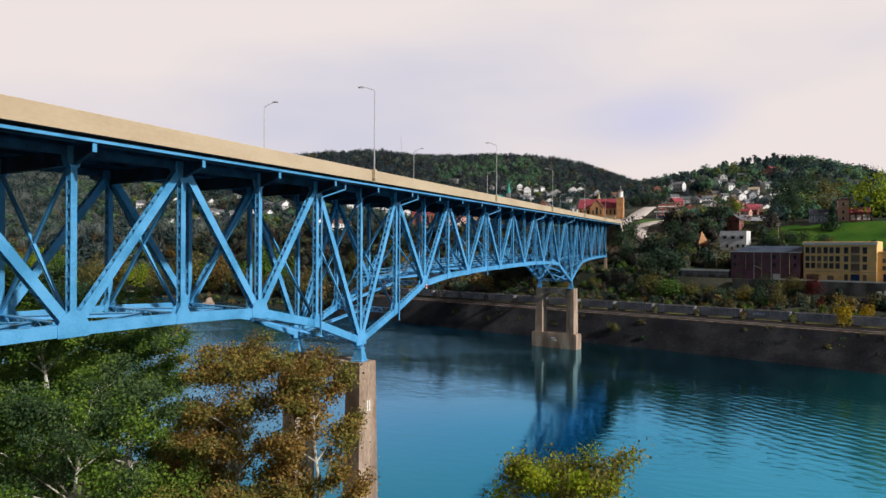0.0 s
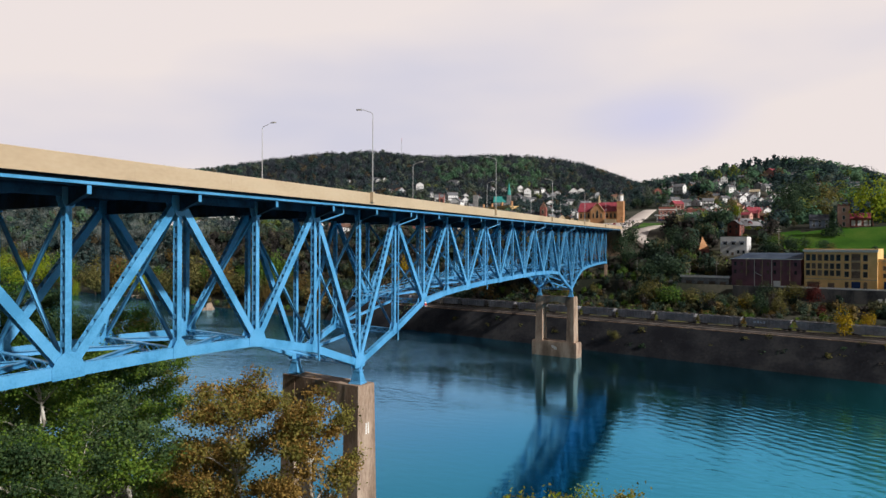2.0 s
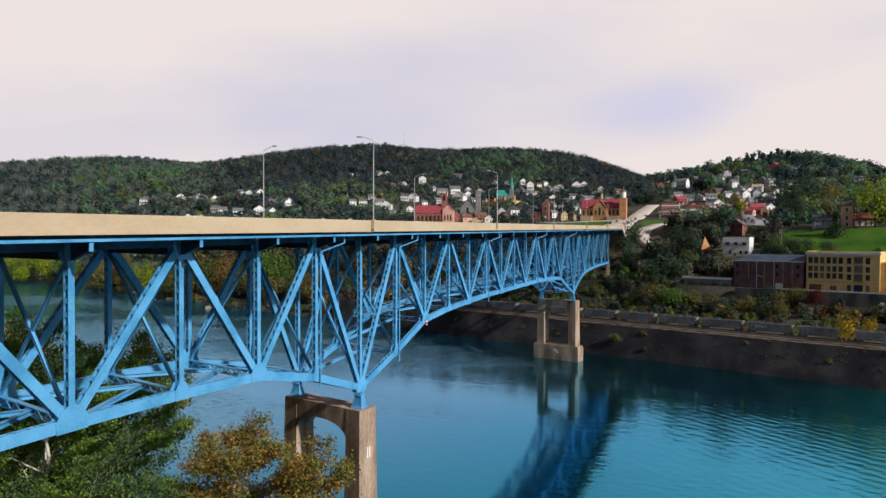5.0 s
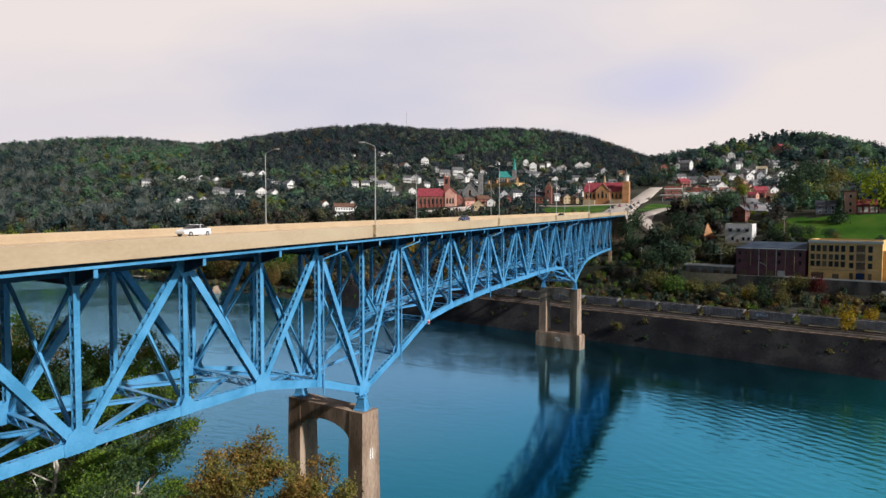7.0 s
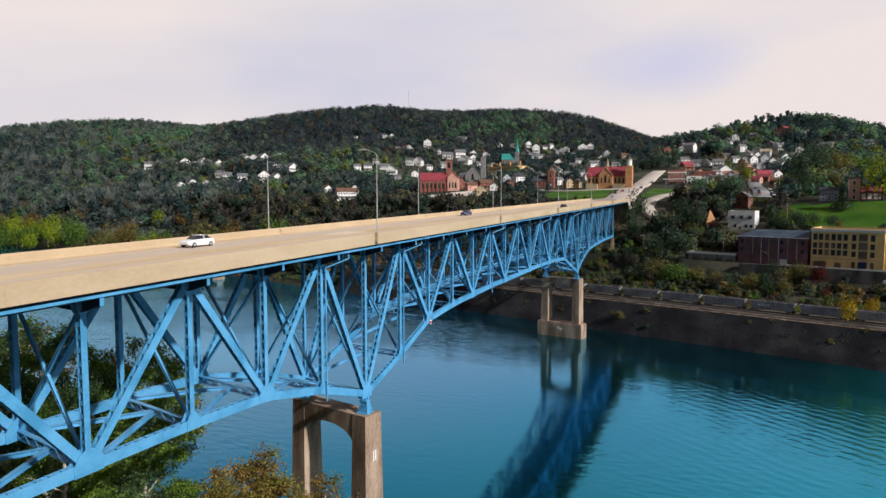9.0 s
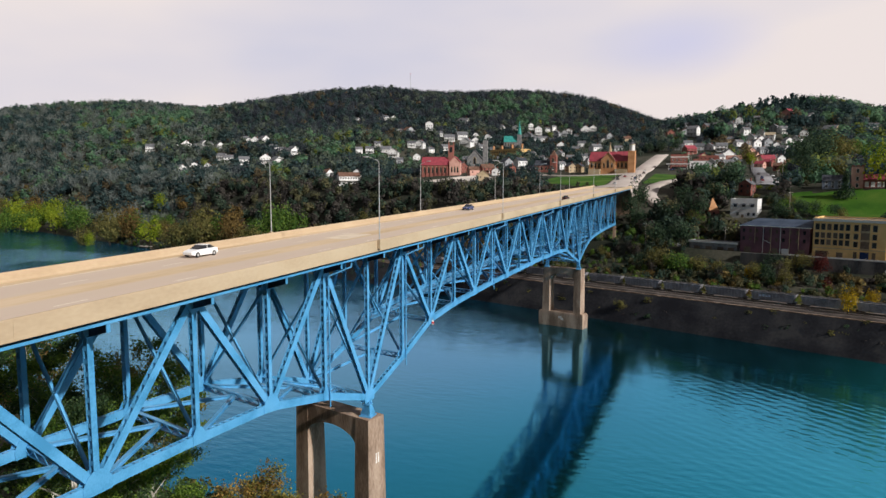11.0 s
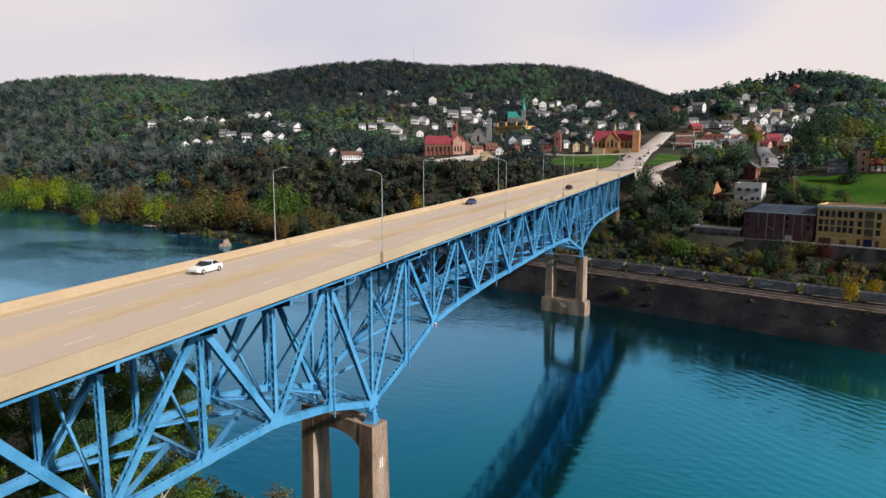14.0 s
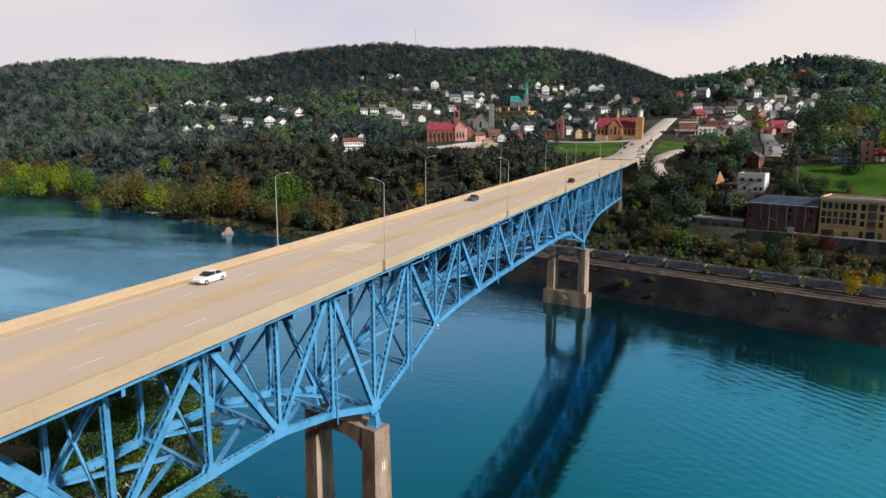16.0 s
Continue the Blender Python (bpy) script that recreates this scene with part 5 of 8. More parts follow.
# yellow brick warehouse
T = street_turn()
tan_block = block("warehouse", "four-storey yellow brick warehouse with boarded windows and cornice", 81.6, 215.2, 24.2, T, 24.5, 16, 15.0, "yellow_brick", "grey")
part("cornice", Geo().box(-0.35, 24.85, -0.45, -0.003, 14.7, 15.35).box(-0.2, 24.7, -0.25, -0.003, 14.3, 14.7), WHITE, tan_block)
part("string_course", Geo().box(0, 24.5, -0.14, -0.003, 3.75, 4.05), WALLS["tan"], tan_block)
for u in (1.4, 3.4, 5.5, 7.7, 9.7, 11.8, 14.6, 20.7):
    for zc, hh in ((12.2, 2.1), (8.9, 1.8), (6.2, 1.8)):
        if u > 14 and zc < 7:
            zc = 5.9
        window(tan_block, u, 0, zc, 1.35, hh + 0.25, 0, BOARD if (u * 7 + zc) % 3 > 2.2 else PANE, WALLS["tan"])
for u, w, h, nm in ((3.2, 4.2, 2.7, "loading_door"), (9.4, 2.2, 2.4, "loading_door"), (14.6, 1.2, 3.0, "door"), (20.7, 1.2, 3.0, "door")):
    window(tan_block, u, 0, h / 2, w, h, 0, BOARD, name=nm)
for lvl, mat in ((1.6, CAR_BLUE), (5.6, BOARD), (8.9, BOARD), (12.2, BOARD)):
    window(tan_block, 17.6, 0, lvl, 2.9, 3.0, 0, mat, name="loading_bay")
for lvl in (3.9, 7.2, 10.6):
    part("balcony", Geo().box(16.0, 19.2, -0.5, -0.003, lvl - 0.1, lvl + 0.1).box(16.0, 19.2, -0.5, -0.44, lvl + 0.1, lvl + 0.6), WALLS["tan"], tan_block)
for v in (3, 7, 11):
    for zc in (12.2, 8.9, 6.0):
        window(tan_block, 0, v, zc, 1.15, 1.8, 90, BOARD)
m = Matrix.Translation((81.6, 215.2, 0)) @ Matrix.Rotation(radians(T), 4, "Z")
q = m @ Vector((24.5, 1.5, 0))
annex = block("warehouse_annex", "lower yellow brick annex with arched openings and graffiti", q.x, q.y, 24.2, T, 22, 13, 11.2, "yellow_brick", "grey")
part("cornice", Geo().box(0, 22.3, -0.3, -0.003, 10.9, 11.4), WALLS["tan"], annex)
for u in (2.2, 5.0, 8.4, 11.5, 14.6, 17.7):
    for zc in (8.4, 5.6):
        window(annex, u, 0, zc, 1.0, 1.5, 0, BOARD, WALLS["tan"])
for u in (4.2, 12.0):
    window(annex, u, 0, 1.7, 4.6, 3.4, 0, CAR_BLUE, name="garage_door")

# long dark brick building with a low grey-blue roof and pale drain pipes
DX, DY, DZ, DW, DD, DH = 55.6, 223.6, 23.9, 26.2, 27.0, 11.6
dark = thing("brick_mill", "long dark maroon brick mill with low blue-grey roof", "building", (DX, DY, DZ), T)
part("wall", Geo().box(0, DW, 0, DD, -5, DH), WALLS["dark_brick"], dark)
part("roof", Geo().add([(-0.5, -0.5, DH), (DW + 0.5, -0.5, DH), (DW + 0.5, DD, DH), (-0.5, DD, DH), (3, DD * 0.5, DH + 2.6), (DW - 2, DD * 0.5, DH + 2.6)],
                       [(0, 1, 5, 4), (1, 2, 5), (2, 3, 4, 5), (3, 0, 4), (3, 2, 1, 0)]), ROOFS["blue"], dark)
part("gutter", Geo().box(-0.6, DW + 0.6, -0.75, -0.5, DH - 0.12, DH + 0.12), WHITE, dark)
for u, z0 in ((5.8, 4.5), (9.0, 0), (12.0, 1.5), (15.6, 0), (19.0, 0), (22.3, 3)):
    part("drain_pipe", Geo().box(u - 0.09, u + 0.09, -0.22, -0.02, z0, DH), WHITE if u in (9.0, 15.6) else WALLS["tan"], dark)
part("drain_pipe", Geo().beam((9.0, -0.12, 6.2), (12.0, -0.12, 4.6), 0.16, 0.16), WHITE, dark)
for i in range(10):
    u = 1.4 + i * 2.55
    for zc in (9.6, 6.3):
        window(dark, u, 0, zc, 0.95, 1.5, 0, BOARD if i % 3 else PANE)
for u, w in ((3.0, 2.6), (13.6, 2.2), (17.6, 2.8), (23.5, 2.4)):
    window(dark, u, 0, 1.4, w, 2.8, 0, WALLS["white"] if u > 17 and u < 18 else BOARD, name="door")
for v in (4, 9, 14, 19):
    window(dark, 0, v, 9.0, 0.95, 1.5, 90, BOARD)
for u in range(0, 28, 5):
    for v in range(-8, 30, 5):
        q = Matrix.Translation((DX, DY, 0)) @ Matrix.Rotation(radians(T), 4, "Z") @ Vector((u, v, 0))
        CLEAR.append((q.x, q.y, 4.0))

# white two-storey building on the slope
wb = block("white_building", "white two-storey flat-roofed building with awnings on the slope", 52.0, 267.5, 35.2, T + 4, 12.0, 9, 9.6, "white", "dark")
for u in (2.2, 6.0, 9.8):
    window(wb, u, 0, 7.0, 1.6, 1.1)
    part("awning", Geo().hexa([(u - 1.2, -0.9, 7.5), (u + 1.2, -0.9, 7.5), (u + 1.2, -0.09, 7.9), (u - 1.2, -0.09, 7.9), (u - 1.2, -0.9, 7.6), (u + 1.2, -0.9, 7.6), (u + 1.2, -0.09, 8.1), (u - 1.2, -0.09, 8.1)]), ROOFS["dark"], wb)
for u in (3.4, 8.2, 10.6):
    window(wb, u, 0, 3.0, 1.1, 1.5)
window(wb, 5.6, 0, 1.6, 1.2, 2.4, 0, BOARD, name="door")

# low concrete garage with a pale roof edge
ga = block("garage", "low grey concrete garage with a pale roof edge", 35.2, 231.5, 22.6, T, 20.5, 7, 4.6, "stone", "tan")
part("roof_edge", Geo().box(-0.3, 20.8, -0.35, -0.003, 4.5, 5.4), WHITE, ga)
for u in (3.5, 8.5, 13.5, 18.0):
    window(ga, u, 0, 1.6, 2.6, 2.8, 0, BOARD, name="garage_door")

# manor with a square brick tower above the lawn
mx, my = 93.5, 291.5
mz = float(ground(mx + 8, my))
manor = thing("manor", "blue-grey stone manor with a square red brick tower", "house", (mx, my, mz), -6)
manor.scale = (0.8, 0.8, 0.8)
part("wall", Geo().box(0, 14.5, 0, 12, -4, 4.8), WALLS["blue_stone"], manor)
r, g = gable(14.5, 12, 4.8, 3.4, 0)
part("roof", Geo().add([(x + 7.25, y + 6, z) for x, y, z in r.v], r.f), ROOFS["dark"], manor)
part("gable_wall", Geo().add([(x + 7.25, y + 6, z) for x, y, z in g.v], g.f), WALLS["blue_stone"], manor)
part("tower", Geo().box(15.2, 21.2, 0.5, 6.5, -4, 13.2), WALLS["pink"], manor)
part("tower_battlement", Geo().box(15.0, 21.4, 0.3, 6.7, 13.2, 13.6).box(15.0, 16.2, 0.3, 0.7, 13.6, 14.3).box(17.4, 19.0, 0.3, 0.7, 13.6, 14.3).box(20.2, 21.4, 0.3, 0.7, 13.6, 14.3), WALLS["brick"], manor)
part("wing", Geo().box(21.5, 33.5, 1.5, 11, -4, 5.6), WALLS["brick"], manor)
r, g = gable(12, 9.5, 5.6, 3.0, 0)
part("wing_roof", Geo().add([(x + 27.5, y + 6.25, z) for x, y, z in r.v], r.f), ROOFS["red"], manor)
part("wing_gable", Geo().add([(x + 27.5, y + 6.25, z) for x, y, z in g.v], g.f), WALLS["brick"], manor)
for u in (2.2, 5.5, 9.0, 12.4):
    window(manor, u, 0, 3.7, 1.2, 1.2, 0, PANE, WHITE)
    window(manor, u, 0, 1.3, 1.2, 1.4, 0, PANE, WHITE)
for zc in (10.8, 6.0, 2.0):
    window(manor, 18.2, 0.5, zc, 1.3, 2.2, 0, PANE, WHITE)
for u in (23.2, 26.4, 29.6, 32.2):
    window(manor, u, 1.5, 2.6, 1.7, 2.8, 0, WHITE, WHITE)
for a in range(0, 42, 6):
    CLEAR.append((mx + a, my + 5 - a * 0.1, 9))
    CLEAR.append((mx + a, my - 6 - a * 0.1, 7))


def pointed(root, u, v, z, w, h, side=0):
    """A tall window with a pointed head and a pale surround."""
    o = [(-w / 2, 0, 0), (w / 2, 0, 0), (w / 2, 0, h * 0.7), (0, 0, h), (-w / 2, 0, h * 0.7)]
    g = Geo().prism(o, (0, -0.12, 0), (0, 0.1, 0))
    ob = part("window", g, PANE, root)
    ob.matrix_local = pose(u, v, z, 0, 0, side)
    k = 1.3
    f = part("window_frame", Geo().prism([(x * k, 0, zz * 1.1 - 0.1) for x, _, zz in o], (0, -0.06, 0), (0, 0.05, 0)), WALLS["tan"], ob)
    return ob


def spire(root, u, v, z, w, h, mat, name="spire", n=8):
    ring = [(u + w / 2 * math.cos(2 * math.pi * (i + 0.5) / n), v + w / 2 * math.sin(2 * math.pi * (i + 0.5) / n), z) for i in range(n)]
    return part(name, Geo().add(ring + [(u, v, z + h)], [(i, (i + 1) % n, n) for i in range(n)] + [tuple(reversed(range(n)))]), mat, root)


# orange brick church with a cupola tower at the end of the bridge
cx, cy = -48.5, 447.0
cz = float(ground(-32, 446)) + 1.0
church = thing("church", "orange brick church with dark red roof and round-topped tower", "church", (cx, cy, cz), -4)
part("nave_wall", Geo().box(0, 31, 0, 15, -3, 9.5), WALLS["orange_brick"], church)
r, g = gable(31, 15, 9.5, 7.2, 0)
part("roof", Geo().add([(x + 15.5, y + 7.5, z) for x, y, z in r.v], r.f), ROOFS["red"], church)
part("gable_wall", Geo().add([(x + 15.5, y + 7.5, z) for x, y, z in g.v], g.f), WALLS["orange_brick"], church)
part("transept_wall", Geo().box(10, 20.5, -1.6, 7.5, -3, 9.8), WALLS["orange_brick"], church)
r, g = gable(10.5, 9.1, 9.8, 6.0, 1)
part("transept_roof", Geo().add([(x + 15.25, y + 2.95, z) for x, y, z in r.v], r.f), ROOFS["red"], church)
part("transept_gable", Geo().add([(x + 15.25, y + 2.95, z) for x, y, z in g.v], g.f), WALLS["orange_brick"], church)
part("gable_coping", Geo().beam((9.6, -1.75, 9.6), (15.25, -1.75, 16.2), 0.3, 0.45, (0, 1, 0)).beam((20.9, -1.75, 9.6), (15.25, -1.75, 16.2), 0.3, 0.45, (0, 1, 0)), WALLS["tan"], church)
for u in (2.2, 5.2, 8.0, 22.6, 25.6, 28.6):
    pointed(church, u, 0, 4.2, 1.3, 4.2)
for u in (12.2, 15.25, 18.3):
    pointed(church, u, -1.6, 4.2, 1.6 if u == 15.25 else 1.0, 6.4 if u == 15.25 else 4.2)
part("tower", Geo().box(30.5, 35.5, -2.5, 2.5, -3, 17), WALLS["orange_brick"], church)
part("belfry", Geo().tube((33, 0, 17), (33, 0, 21.5), 2.1, 2.0, 12), WALLS["white"], church)
part("belfry_cornice", Geo().tube((33, 0, 21.5), (33, 0, 22.0), 2.4, 2.4, 12), WALLS["tan"], church)
spire(church, 33, 0, 22, 4.2, 2.6, ROOFS["grey"], "dome", 12)
part("finial", Geo().tube((33, 0, 24.4), (33, 0, 26.2), 0.12, 0.04, 6), WALLS["white"], church)
for u in (0.5, 21):
    part("lean_to", Geo().box(u, u + 9, -4, -0.003, -3, 3.2), WALLS["tan"], church)
spire(church, 13.5, 13, 15, 3.4, 9.5, WALLS["tan"])
for a in range(-6, 42, 6):
    for b in (-42, -34, -26, -18, -10, 0, 10):
        CLEAR.append((cx + a, cy + b, 6.5))

# red-roofed brick church with a square tower
qx, qy = -189, 437.5
qz = float(ground(-172, 436)) + 0.5
c2 = thing("church", "red brick church with crimson roof and square tower", "church", (qx, qy, qz), 16)
part("nave_wall", Geo().box(0, 24, 0, 13, -4, 9.5), WALLS["brick"], c2)
r, g = gable(24, 13, 9.5, 6.5, 0)
part("roof", Geo().add([(x + 12, y + 6.5, z) for x, y, z in r.v], r.f), ROOFS["red"], c2)
part("gable_wall", Geo().add([(x + 12, y + 6.5, z) for x, y, z in g.v], g.f), WALLS["brick"], c2)
part("front_wall", Geo().box(24, 33, -1, 13, -4, 12), WALLS["pink"], c2)
r, g = gable(9, 14, 12, 4.5, 1)
part("front_roof", Geo().add([(x + 28.5, y + 6, z) for x, y, z in r.v], r.f), ROOFS["red"], c2)
part("front_gable", Geo().add([(x + 28.5, y + 6, z) for x, y, z in g.v], g.f), WALLS["pink"], c2)
part("tower", Geo().box(22.4, 27.0, 4, 8.6, 0, 26), WALLS["brick"], c2)
for i in (0, 1, 2, 3):
    u, v = 22.6 + (i % 2) * 4.2, 4.2 + (i // 2) * 4.2
    spire(c2, u, v, 26, 0.9, 4.5, WALLS["brick"], "pinnacle", 4)
part("tower_louvre", Geo().box(23.6, 25.8, 3.9, 4.05, 20, 24.5), PANE, c2)
for u in (2.5, 6, 9.5, 13, 16.5, 20):
    pointed(c2, u, 0, 2.5, 1.2, 5.5)
    part("buttress", Geo().box(u + 1.45, u + 2.05, -0.7, -0.003, -3, 7.5), WALLS["brick"], c2)
for u in (26, 28.5, 31):
    pointed(c2, u, -1, 3.0, 1.2, 5.0)
for a in range(0, 38, 6):
    for b in (-22, -14, -6, 4, 12):
        CLEAR.append((qx + a, qy + b + a * 0.28, 6))

# church with a green copper roof and steeple
gx, gy = -246, 905
gz = float(ground(gx, gy))
c3 = thing("church", "stone church with green copper roof and steeple", "church", (gx, gy, gz), 10)
part("nave_wall", Geo().box(-14, 6, -5, 8, -5, 8), WALLS["stone"], c3)
r, g = gable(20, 13, 8, 9, 0)
part("roof", Geo().add([(x - 4, y + 1.5, z) for x, y, z in r.v], r.f), ROOFS["teal"], c3)
part("gable_wall", Geo().add([(x - 4, y + 1.5, z) for x, y, z in g.v], g.f), WALLS["stone"], c3)
part("tower", Geo().box(6.5, 12.5, -5, 1, -5, 19), WALLS["stone"], c3)
spire(c3, 9.5, -2, 19, 7.0, 21, ROOFS["teal"])
for u in (-11, -7, -3, 1):
    pointed(c3, u, -5, 1.5, 1.4, 5)
CLEAR.extend((gx + a, gy + b, 9) for a in (-12, 0, 12) for b in (-24, -10, 4))

# long yellow school building
yx, yy = -222, 720
yz = float(ground(-190, 690)) - 2
sch = thing("school_building", "long yellow brick school with rows of dark windows", "building", (yx, yy, yz), -42)
part("wall", Geo().box(0, 70, 0, 16, -4, 12.5), WALLS["yellow_brick"], sch)
part("roof", Geo().box(0.3, 69.7, 0.3, 15.7, 12.5, 12.7), ROOFS["grey"], sch)
part("parapet_wall", Geo().box(-0.2, 70.2, -0.2, 0.3, 12.5, 13.4), WALLS["yellow_brick"], sch)
for i in range(16):
    for zc in (2.2, 6.2, 10.2):
        window(sch, 2.6 + i * 4.3, 0, zc, 1.8, 2.2)
for u in (1, 22, 46, 68):
    part("chimney", Geo().box(u - 0.9, u + 0.9, 4, 6, 12.5, 18.5), WALLS["orange_brick"], sch)
for a in range(-4, 76, 7):
    ca, sa = math.cos(radians(-42)), math.sin(radians(-42))
    for b in (-20, -10, 2, 12):
        CLEAR.append((yx + a * ca - b * sa, yy + a * sa + b * ca, 7))

# stone church tower and gable further left of it
sx_, sy_ = -167, 541
st = thing("church", "grey stone church with a slim square tower", "church", (sx_, sy_, float(ground(sx_, sy_))), 12)
part("wall", Geo().box(-18, -3, 0, 12, -3, 9), WALLS["stone"], st)
r, g = gable(15, 12, 9, 9, 1)
part("roof", Geo().add([(x - 10.5, y + 6, z) for x, y, z in r.v], r.f), ROOFS["grey"], st)
part("gable_wall", Geo().add([(x - 10.5, y + 6, z) for x, y, z in g.v], g.f), WALLS["stone"], st)
part("tower", Geo().box(-2.5, 2, 1, 5.5, -3, 27), WALLS["stone"], st)
pointed(st, -10.5, 0, 4, 2.4, 7)
clear(sx_ - 8, sy_, 12, (0, 12, 24))

# small brick church tower with a pyramid roof
bx, by = -82, 470
bt = thing("church", "small red brick church with pyramid-topped tower", "church", (bx, by, float(ground(bx, by))), 0)
part("tower", Geo().box(-2.6, 2.6, -2.6, 2.6, -3, 14), WALLS["brick"], bt)
spire(bt, 0, 0, 14, 7.0, 4.5, ROOFS["brown"], "tower_roof", 4)
part("nave_wall", Geo().box(-16, -2.6, -2, 8, -3, 6), WALLS["brick"], bt)
r, g = gable(13.4, 10, 6, 4, 0)
part("roof", Geo().add([(x - 9.3, y + 3, z) for x, y, z in r.v], r.f), ROOFS["dark"], bt)
part("gable_wall", Geo().add([(x - 9.3, y + 3, z) for x, y, z in g.v], g.f), WALLS["brick"], bt)
pointed(bt, 0, -2.6, 8.5, 1.6, 3.6)
window(bt, 0, -2.6, 3.0, 1.3, 2.4, 0, WHITE)
for u in (-13, -9.5, -6):
    pointed(bt, u, -2, 2, 1.1, 2.8)
clear(bx - 5, by, 11, (0, 12, 24))

# long white house with a porch, and a tall white house on the hill
lx, ly = -241, 405
lh = thing("house", "long white house with brown roof and columned porch", "house", (lx, ly, float(ground(lx, ly)) - 0.5), toward(lx, ly, 14), "hillside houses")
part("wall", Geo().box(-10, 8, -4.5, 4.5, -5, 7), WALLS["white"], lh)
r, g = gable(18, 9, 7, 3.0, 0)
part("roof", Geo().add([(x - 1, y, z) for x, y, z in r.v], r.f), ROOFS["brown"], lh)
part("gable_wall", Geo().add([(x - 1, y, z) for x, y, z in g.v], g.f), WALLS["white"], lh)
for i in range(8):
    part("porch_post", Geo().box(-9.8 + i * 2.5, -9.6 + i * 2.5, -6.4, -6.2, -3, 3.2), WHITE, lh)
    window(lh, -8.6 + i * 2.2, -4.5, 5.2, 1.0, 1.5)
part("porch_roof", Geo().box(-10.2, 8.2, -6.6, -4.5, 3.2, 3.45), WHITE, lh)
clear(lx, ly, 12, (0, 12, 24, 34))
tx, ty = -391, 915
th = thing("house", "tall narrow white house on the wooded hillside", "house", (tx, ty, float(ground(tx, ty))), toward(tx, ty), "hillside houses")
part("wall", Geo().box(-6, 6, -5, 5, -5, 15), WALLS["white"], th)
r, g = gable(12, 10, 15, 3.5, 1)
part("roof", r, ROOFS["grey"], th)
part("gable_wall", g, WALLS["white"], th)
for zc in (3, 7, 11):
    for u in (-3.6, 0, 3.6):
        window(th, u, -5, zc, 1.2, 1.8)
clear(tx, ty, 12, (0, 15, 30))

# maroon shop block and pale fuel canopy beside the main road
sh = block("shop_block", "maroon brick corner shop block with white trim", 8.0, 520, float(ground(15, 520)) - 1, 4, 13.5, 14, 12.5, "brick", "grey")
part("cornice", Geo().box(-0.2, 13.7, -0.4, -0.003, 10.4, 11.2), WHITE, sh)
for u in (2, 5.2, 8.4, 11.6):
    for zc in (8.2, 4.8):
        window(sh, u, 0, zc, 1.2, 1.7, 0, PANE, WHITE)
window(sh, 6.7, 0, 1.5, 11.5, 2.4, 0, PANE, name="shop_window")
CLEAR.extend((x, y, 10) for x in (10, 25, 40) for y in (440, 460, 480, 500, 515))
canopy = thing("fuel_canopy", "flat white fuel station canopy on slim posts", "canopy", (16, 484, float(ground(16, 484))), 3)
part("roof", Geo().box(-9, 9, -4, 4, 4.6, 5.4), WHITE, canopy)
part("fascia_stripe", Geo().box(-9.03, 9.03, -4.03, 4.03, 4.85, 5.1), CAR_BLUE, canopy)
for u in (-7, 7):
    for v in (-3, 3):
        part("post", Geo().box(u - 0.15, u + 0.15, v - 0.15, v + 0.15, 0, 4.6), WHITE, canopy)
for nm, lab, x, y, w, d, h, wl, rf in (("shop_row", "long low brick shop row with a red roof", 26, 520, 24, 12, 6.5, "brick", "red"), ("shop_row", "white low shop building beside the road", 24, 500, 16, 9, 6, "white", "grey"),
                                       ("shop_row", "pale grey commercial building with flat roof", 44, 505, 22, 12, 6, "grey", "blue"),
                                       ("shop_building", "tall red brick building beside the main road", -36, 492, 13, 14, 10.5, "brick", "grey"), ("shop_building", "narrow red brick building beside the main road", -35, 514, 11.5, 14, 9.5, "dark_brick", "grey"),
                                       ("shop_building", "brown brick building beside the main road", -35, 538, 11.5, 14, 9, "brick", "dark"), ("shop_building", "white two-storey building beside the main road", 8, 566, 13, 12, 7.5, "white", "grey"),
                                       ("shop_building", "red brick building with a flat roof in town", 30, 545, 16, 12, 8, "brick", "red"), ("shop_building", "rose-coloured building with a flat roof in town", 52, 530, 13, 11, 7.5, "pink", "grey")):
    b = block(nm, lab, x, y, float(ground(x + w / 2, y)) - 0.5, 3, w, d, h, wl, rf)
    for i in range(int(w / 3.5)):
        window(b, 2 + i * 3.4, 0, h - 2.0, 1.3, 1.5)
        window(b, 2 + i * 3.4, 0, 1.4, 1.8, 2.0)

# slender orange turret roof among the trees
ux, uy = 43.8, 276
tu = thing("turret_house", "small brick house with a steep orange turret roof", "house", (ux, uy, float(ground(ux, uy)) - 2), 20)
part("wall", Geo().box(-2.6, 2.6, -2.6, 2.6, -3, 3.4), WALLS["brick"], tu)
spire(tu, 0, 0, 3.4, 7.2, 6.4, WALLS["orange_brick"], "roof", 4)
window(tu, 0, -2.6, 1.6, 1.0, 1.6)
clear(ux, uy, 4.5, (0, 6, 12))

# radio mast on the crest
ex, ey = -622, 1333
mast = thing("radio_mast", "thin lattice radio mast on the hill crest", "radio mast", (ex, ey, float(ground(ex, ey))), 0)
for i in range(3):
    a = 2 * math.pi * i / 3
    part("leg", Geo().tube((0.9 * math.cos(a), 0.9 * math.sin(a), 0), (0.35 * math.cos(a), 0.35 * math.sin(a), 48), 0.16, 0.12, 5), GREY_METAL, mast)
part("bracing", Geo().beam((0.8, 0, 4), (-0.4, 0.6, 12), 0.1, 0.1).beam((-0.4, 0.6, 12), (0.7, 0, 22), 0.1, 0.1).beam((0.7, 0, 22), (-0.3, 0.5, 34), 0.1, 0.1), GREY_METAL, mast)
